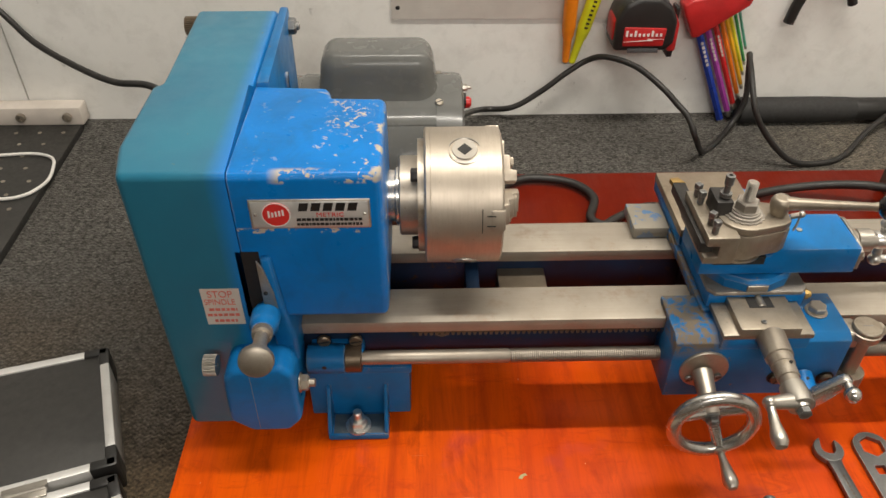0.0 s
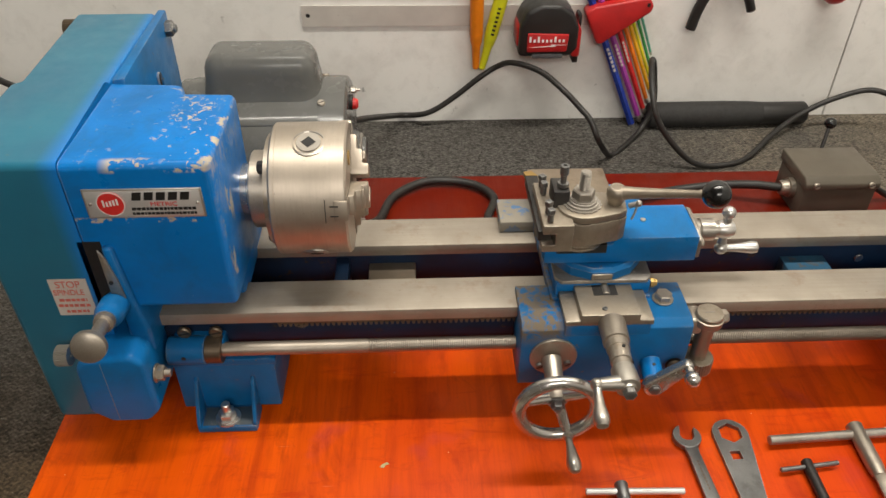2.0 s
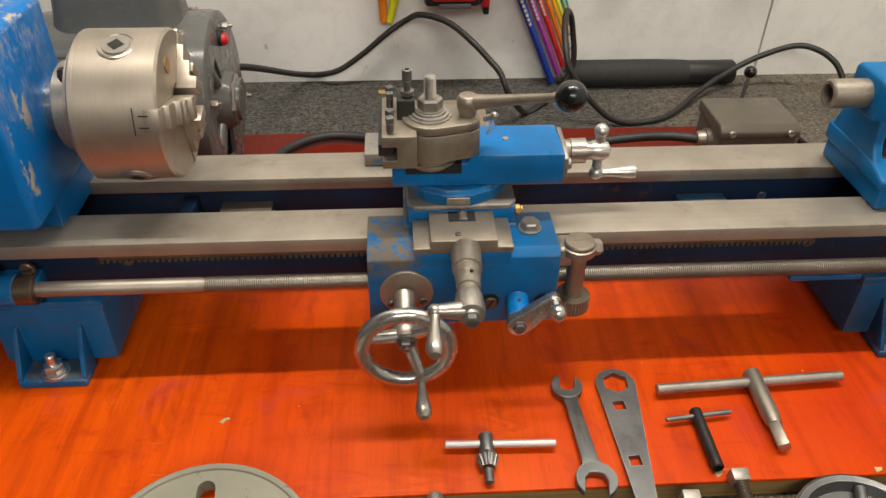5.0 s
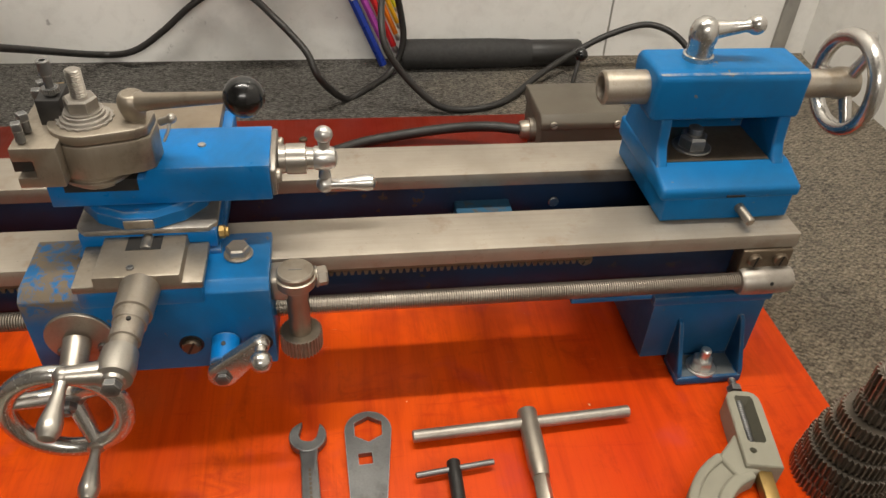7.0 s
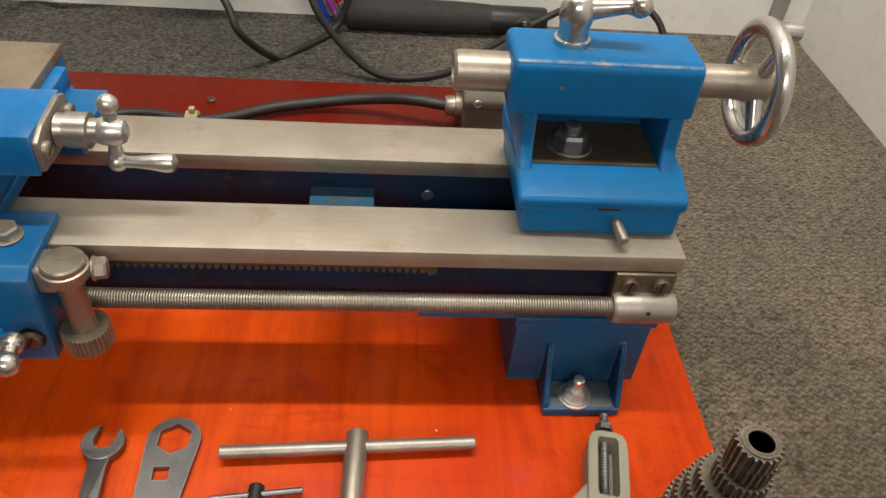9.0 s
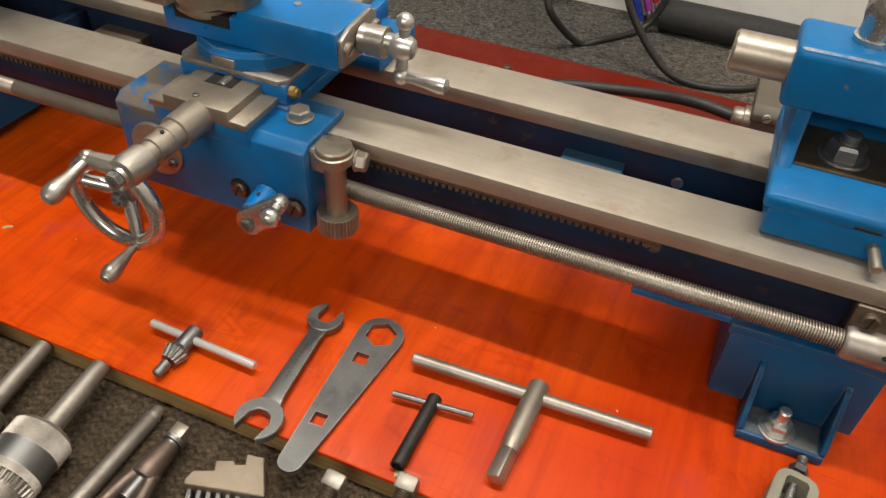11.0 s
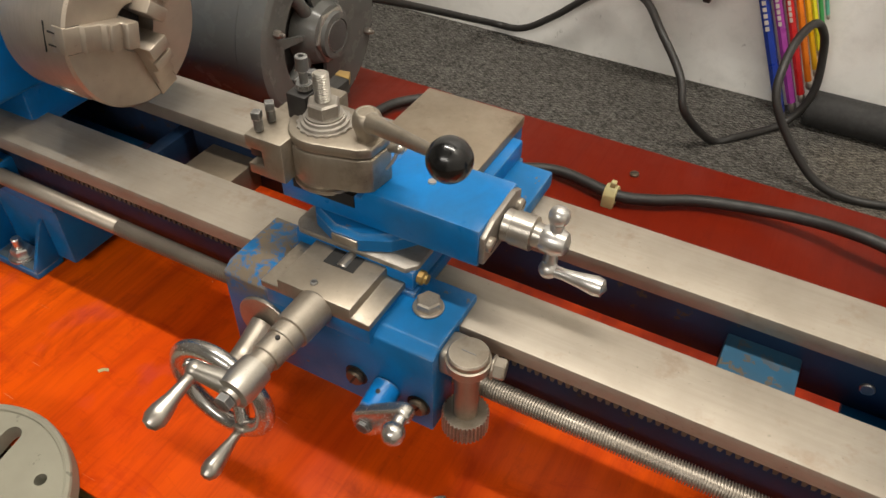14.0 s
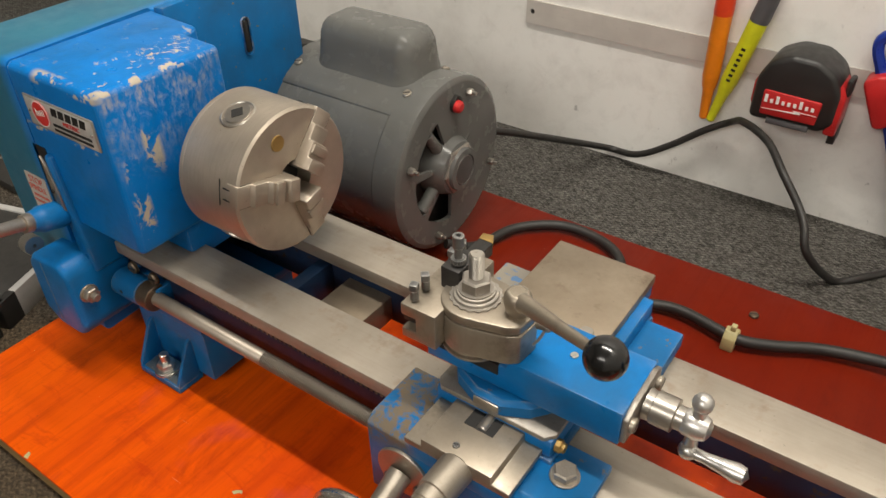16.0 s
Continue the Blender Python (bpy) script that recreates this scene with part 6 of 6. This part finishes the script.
wrench = thing("open_end_wrench", (0.412, -0.08, 0.0), "dark steel double open end wrench lying on the board", "wrench")
W0, W1 = Vector((0.4095, -0.0345, 0)), Vector((0.4140, -0.1230, 0))
d = (W1 - W0).normalized()
ang = math.atan2(d.y, d.x)
for c, head, mouth, out in ((W0, 0.0125, 0.0060, ang + math.pi - 0.25), (W1, 0.0150, 0.0080, ang - 0.25)):
    bm = bmesh.new()
    prism(bm, jaw_outline(head, mouth, out), "xy", 0.0012, 0.0072, 0.0006, 1, m=Matrix.Translation(c))
    part("jaw_end", bm, tool_steel, wrench)
m = Matrix.Translation(W0) @ Matrix.Rotation(ang, 4, "Z")
L = (W1 - W0).length
bm = bmesh.new()
prism(bm, [(0.009, -0.0066), (0.018, -0.0054), (L - 0.020, -0.0062), (L - 0.010, -0.0080), (L - 0.010, 0.0080), (L - 0.020, 0.0062), (0.018, 0.0054), (0.009, 0.0066)], "xy", 0.0018, 0.0066, 0.0012, 2, m=m)
part("handle", bm, tool_steel, wrench)
bm = bmesh.new()
for k in range(9):
    box(bm, 0.026 + k * 0.0034, 0.0282 + k * 0.0034, -0.0008, 0.0008, 0.0066, 0.0067, 0, m=m)
part("stamped_marks", bm, brown_steel, wrench)

flat = thing("flat_wrench", (0.447, -0.08, 0.0), "flat steel wrench with hex and square holes on the board", "wrench")
out = []
top, bot, r0, r1 = Vector((0.4500, -0.0320)), Vector((0.4455, -0.1390)), 0.0160, 0.0075
dd = (bot - top)
ang = math.atan2(dd.y, dd.x)
for i in range(21):
    a = ang + math.pi / 2 + math.pi * i / 20
    out.append((top.x + r0 * math.cos(a), top.y + r0 * math.sin(a)))
for i in range(13):
    a = ang - math.pi / 2 + math.pi * i / 12
    out.append((bot.x + r1 * math.cos(a), bot.y + r1 * math.sin(a)))
bm = bmesh.new()
holed(bm, out, [circle(0.4502, -0.0310, 0.0108, 6, 0.5), rect(0.4472, -0.0550, 0.0092, 0.0088, 0.05), rect(0.4460, -0.1075, 0.0088, 0.0088, 0.05)], 0.0040, Matrix.Translation((0, 0, 0.0006)))
part("blade", bm, tool_steel, flat, "", 25)

# ---- lathe accessories along the front of the board ----
rest = thing("follow_rest", (0.70, -0.08, 0.0), "grey-green cast follow rest lying on the board", "follow rest")
RC, RO, RI = Vector((0.7050, -0.1400)), 0.0645, 0.0385


def arc_band(ro, ri, a0, a1, n=28):
    turn = [radians(a0 + (a1 - a0) * i / n) for i in range(n + 1)]
    return [(RC.x + ro * math.cos(a), RC.y + ro * math.sin(a)) for a in turn] + [(RC.x + ri * math.cos(a), RC.y + ri * math.sin(a)) for a in turn[::-1]]


bm = bmesh.new()
prism(bm, arc_band(RO, RI, 100, 245), "xy", 0.001, 0.0120, 0.0015, 2)
prism(bm, arc_band(RI + 0.0085, RI, 100, 245), "xy", 0.002, 0.0150, 0.0020, 3)
prism(bm, arc_band(RO, RO - 0.0065, 112, 245), "xy", 0.002, 0.0145, 0.0018, 3)
prism(bm, [(0.6990, -0.0660), (0.6900, -0.0745), (0.6790, -0.0840), (0.6860, -0.1020), (0.6985, -0.0990), (0.7080, -0.0960)], "xy", 0.001, 0.0152, 0.0026, 3)
part("arc", bm, cast_green, rest, "ribbed cast arm of the rest", 60)
m = Matrix.Translation((0.7105, -0.0660, 0.0)) @ Matrix.Rotation(radians(-11), 4, "Z")
bm = bmesh.new()
shape = [(-0.0120, -0.0320), (0.0125, -0.0320), (0.0122, 0.0200), (0.0115, 0.0265), (0.0090, 0.0305), (0.0050, 0.0320), (-0.0050, 0.0320), (-0.0090, 0.0305), (-0.0115, 0.0265), (-0.0122, 0.0200)]
opening = [(-0.0050, -0.0130), (0.0050, -0.0130), (0.0064, -0.0110), (0.0064, 0.0250), (0.0050, 0.0272), (-0.0050, 0.0272), (-0.0064, 0.0250), (-0.0064, -0.0110)]
for z0, h, k in ((0.001, 0.0170, 1.0), (0.0179, 0.0006, 0.975), (0.0184, 0.0005, 0.945)):
    holed(bm, [(x * k, y * (1 - (1 - k) * 0.4)) for x, y in shape], [opening, circle(-0.0047, -0.0200, 0.0024, 18)], h, m @ Matrix.Translation((0, 0, z0)))
part("finger_box", bm, cast_green, rest, "slotted box of the rest", 50)
part("floor", boxed(-0.0060, 0.0060, -0.012, 0.026, 0.0012, 0.0030, 0, m=m), cast_green, rest)
bm = bmesh.new()
prof, h = [(0, 0.0024)], 0.001
while h < 0.060:
    prof += [(h, 0.0022), (h + 0.0009, 0.0029)]
    h += 0.0018
rev(bm, m @ Vector((-0.0008, -0.011, 0.0105)), m.to_3x3() @ Vector((0, 1, 0.02)), prof, 14)
part("screw", bm, tool_steel, rest, "threaded adjusting screw")
hex_bolt("nut", m @ Vector((-0.0008, 0.0360, 0.0115)), m.to_3x3() @ Vector((0, 1, 0.02)), 0.0056, 0.0056, tool_steel, rest)
part("finger", boxed(-0.0032, 0.0062, -0.0580, -0.0300, 0.0040, 0.0135, 0.001, m=m), brass, rest, "brass finger")

gear_steel = steel("oily_gear_steel", (0.20, 0.17, 0.138, 1), (0.10, 0.083, 0.065, 1), 0.34, (1, 1, 1), 220, 0.8, None, (0.46, 0.41, 0.35, 1))
mottled_brown = steel("forged_brown_steel", (0.17, 0.125, 0.10, 1), (0.10, 0.072, 0.058, 1), 0.42, (1, 1, 1), 200, 0.7, None, (0.34, 0.28, 0.24, 1))
gears = thing("change_gears", (0.7612, -0.0985, 0.0), "tapering stack of dark steel change gears", "gears")
z = 0.0
for i, (teeth, r) in enumerate(((54, 0.0300), (54, 0.0298), (50, 0.0285), (46, 0.0262), (42, 0.0236), (36, 0.0200), (24, 0.0144), (22, 0.0126), (20, 0.0122))):
    h = 0.0115
    bm = bmesh.new()
    gear(bm, (0.7612 + 0.0006 * math.sin(i * 2.1), -0.0985 + 0.0006 * math.cos(i * 1.7), z), (0, 0, 1), r, 0.0021, teeth, h - 0.0012, 0.0068)
    rev(bm, (0.7612, -0.0985, z + h - 0.0012), (0, 0, 1), [(0, 0.0096), (0.0012, 0.0096), (0.0012, 0.0068), (0, 0.0068)], 24)
    part("change_gear", bm, gear_steel, gears)
    z += h
part("bore", rodded((0.7612, -0.0985, z - 0.020), (0.7612, -0.0985, z - 0.012), 0.0077, n=20), dark_hole, gears)

pulley = thing("grey_pulley", (0.589, -0.174, FRONT_Z), "grey cast V belt pulley lying on the carpet", "pulley")
bm = bmesh.new()
rev(bm, (0.589, -0.174, FRONT_Z), (0, 0, 1), [(0, 0.046), (0.001, 0.0490), (0.005, 0.0495), (0.0105, 0.0400), (0.016, 0.0495), (0.0205, 0.0490), (0.0215, 0.0470), (0.0205, 0.0430), (0.012, 0.0400), (0.012, 0.0180), (0.022, 0.0160), (0.023, 0.0090), (0.002, 0.0085)], 64)
part("wheel", bm, tool_steel, pulley)
bm = bmesh.new()
for k in range(5):
    a = 2 * math.pi * k / 5
    rod(bm, (0.589, -0.174, -0.001), (0.589 + 0.041 * math.cos(a), -0.174 + 0.041 * math.sin(a), -0.001), 0.0040, n=12)
part("spoke", bm, tool_steel, pulley)


def square_bolt(head, tail, label):
    head, tail = Vector(head), Vector(tail)
    ob = thing("square_head_bolt", head, label, "bolt", "bolts on the carpet")
    d = tail - head
    m = Matrix.Translation(head) @ frame_to(d)
    part("head", boxed(-0.0062, 0.0062, -0.0062, 0.0062, -0.0040, 0.0055, 0.0014, m=m), mottled_steel, ob)
    bm = bmesh.new()
    prof, h = [(0.005, 0.0050)], 0.006
    while h < d.length:
        prof += [(h, 0.0044), (h + 0.0008, 0.0051)]
        h += 0.0016
    rev(bm, head, d, prof, 16)
    part("thread", bm, brown_steel, ob)


square_bolt((0.5140, -0.1270, 0.0080), (0.5160, -0.1950, -0.0060), "square headed steel bolt leaning on the board edge")
square_bolt((0.4755, -0.1405, 0.0045), (0.4720, -0.2050, -0.0070), "square headed steel bolt lying on the carpet")

bm = bmesh.new()
jaws = thing("chuck_jaw", (0.415, -0.18, CARPET_Z), "loose stepped steel chuck jaw on the carpet", "jaw")
m = Matrix.Translation((0.4275, -0.1400, FRONT_Z)) @ Matrix.Rotation(radians(24), 4, "Z")
prism(bm, [(0.0, 0.0), (-0.0105, 0.0025), (-0.0105, -0.0045), (-0.016, -0.0045), (-0.017, -0.0020), (-0.0275, -0.0020), (-0.0275, -0.0085), (-0.0395, -0.0085), (-0.0430, -0.0140), (-0.0430, -0.0175), (0.004, -0.0250)], "xy", 0.0, 0.0150, 0.0006, 1, m=m)
part("jaw_body", bm, tan_plate, jaws)
bm = bmesh.new()
for k in range(8):
    x = -0.0415 + k * 0.0056
    box(bm, x, x + 0.0030, -0.0250 - 0.0009 * k, -0.0165 - 0.0009 * k, 0.001, 0.0110, 0.0005, 1, m=m)
part("scroll_teeth", bm, tool_steel, jaws)

dog = thing("lathe_dog", (0.378, -0.18, CARPET_Z), "forked dark steel lathe dog on the carpet", "lathe dog")
A, B = Vector((0.3730, -0.1450, -0.0030)), Vector((0.3680, -0.2290, -0.0080))
m = Matrix.Translation(A) @ frame_to(B - A)
part("square_head", boxed(-0.0046, 0.0046, -0.0046, 0.0046, -0.003, 0.0060, 0.0007, m=m), bare_steel, dog)
part("collar", revved(A, B - A, [(0.006, 0.0068), (0.0085, 0.0068), (0.009, 0.0045), (0.018, 0.0042), (0.048, 0.0040)], 20), tool_steel, dog)
bm = bmesh.new()
rev(bm, A, B - A, [(0.0105, 0.0056), (0.013, 0.0062), (0.022, 0.0072), (0.030, 0.0088), (0.034, 0.0080), (0.036, 0.0)], 28)
c, s = A + (B - A) * 0.45, (B - A).normalized()
w = Vector((1, 0, 0))
tube(bm, [c + s * (0.002 + v) + w * u for u, v in ((-0.0100, 0.055), (-0.0098, 0.030), (-0.0085, 0.008), (-0.0055, -0.006), (0.0, -0.011), (0.0055, -0.006), (0.0085, 0.008), (0.0098, 0.030), (0.0100, 0.055))], 0.0046, 12, 6)
part("fork", bm, mottled_brown, dog, "rounded forged fork", 60)

drill = thing("drill_chuck", (0.305, -0.20, CARPET_Z), "knurled steel drill chuck on a straight arbor", "drill chuck")
D0, D1 = Vector((0.2990, -0.1270, 0.0010)), Vector((0.3040, -0.1790, 0.0010))
part("arbor", revved(D0, D1 - D0, [(0, 0.0050), (0.0012, 0.0060), (0.056, 0.0068)], 26), mottled_steel, drill)
ax = (D1 - D0).normalized()
part("body", revved(D1, ax, [(0, 0.0120), (0.001, 0.0160), (0.004, 0.0180), (0.016, 0.0183)], 48), mottled_steel, drill)
bm = bmesh.new()
gear(bm, D1 + ax * 0.004, ax, 0.0187, 0.0003, 130, 0.012, 0.008)
part("knurled_band", bm, mottled_steel, drill, "knurled band")
part("smooth_band", revved(D1 + ax * 0.016, ax, [(0, 0.0181), (0.014, 0.0181)], 48), tool_steel, drill, "smooth darker band")
bm = bmesh.new()
gear(bm, D1 + ax * 0.030, ax, 0.0187, 0.0003, 130, 0.005, 0.009)
gear(bm, D1 + ax * 0.035, ax, 0.0184, 0.0022, 30, 0.006, 0.009, 0.0015)
part("ring_gear", bm, mottled_steel, drill, "toothed ring")
part("nose", revved(D1 + ax * 0.040, ax, [(0, 0.0160), (0.010, 0.0145), (0.022, 0.0105), (0.024, 0.0060), (0.020, 0.0)], 40), mottled_steel, drill)
for a in (60, 180, 300):
    r = radians(a)
    s = frame_to(ax) @ Vector((math.cos(r), math.sin(r), 0))
    part("key_hole", rodded(D1 + ax * 0.0465 + s * 0.0148, D1 + ax * 0.0465 + s * 0.0157, 0.0030, n=14, bevel=0.0002), dark_hole, drill)

live = thing("live_center", (0.264, -0.19, CARPET_Z), "bright steel live centre with a round shank", "live centre")
C0, C1 = Vector((0.2490, -0.1260, -0.0048)), Vector((0.2560, -0.1800, -0.0048))
part("shank", revved(C0, C1 - C0, [(0, 0.0044), (0.001, 0.0055), (0.054, 0.0062)], 26), mottled_steel, live)
part("head", revved(C1, C1 - C0, [(0, 0.0105), (0.001, 0.0127), (0.0025, 0.0130), (0.0030, 0.0122), (0.0040, 0.0130), (0.030, 0.0130), (0.032, 0.0110), (0.046, 0.0)], 36), satin_bright, live)
bar = thing("steel_rod", (0.346, -0.18, CARPET_Z), "plain round steel rod on the carpet", "rod")
part("rod_body", revved((0.3448, -0.1320, -0.0124), (-0.002, -0.100, 0), [(0, 0.0030), (0.001, 0.0036), (0.0060, 0.0044), (0.0064, 0.0050), (0.0080, 0.0051), (0.0084, 0.0046), (0.0100, 0.0052), (0.110, 0.0056)], 24), mottled_steel, bar)

face = thing("face_plate", (0.13, -0.18, CARPET_Z), "grey-green slotted face plate resting on the board edge", "face plate")
FM = Matrix.Translation((0.1490, -0.1780, -0.0020)) @ Matrix.Rotation(radians(5.6), 4, "X") @ Matrix.Rotation(radians(50), 4, "Z")


def slot(r0, r1, w, a):
    out = []
    for i in range(9):
        t = math.pi / 2 + math.pi * i / 8
        out.append((r0 + w * math.cos(t), w * math.sin(t)))
    for i in range(9):
        t = -math.pi / 2 + math.pi * i / 8
        out.append((r1 + w * math.cos(t), w * math.sin(t)))
    c, s = math.cos(a), math.sin(a)
    return [(x * c - y * s, x * s + y * c) for x, y in out]


holes = [slot(0.034, 0.056, 0.0062, radians(90 * k + 45)) for k in range(4)] + [circle(0.056 * math.cos(radians(90 * k)), 0.056 * math.sin(radians(90 * k)), 0.0040, 16) for k in range(4)] + [circle(0, 0, 0.0120, 28)]
bm = bmesh.new()
holed(bm, circle(0, 0, 0.0745, 72), holes, 0.0120, FM)
part("disc", bm, cast_green, face, "", 30)
bm = bmesh.new()
ring(bm, FM @ Vector((0, 0, 0.0118)), FM.to_3x3() @ Vector((0, 0, 1)), 0.0722, 0.0026, 72, 8, 1.0)
part("rim", bm, cast_green, face)
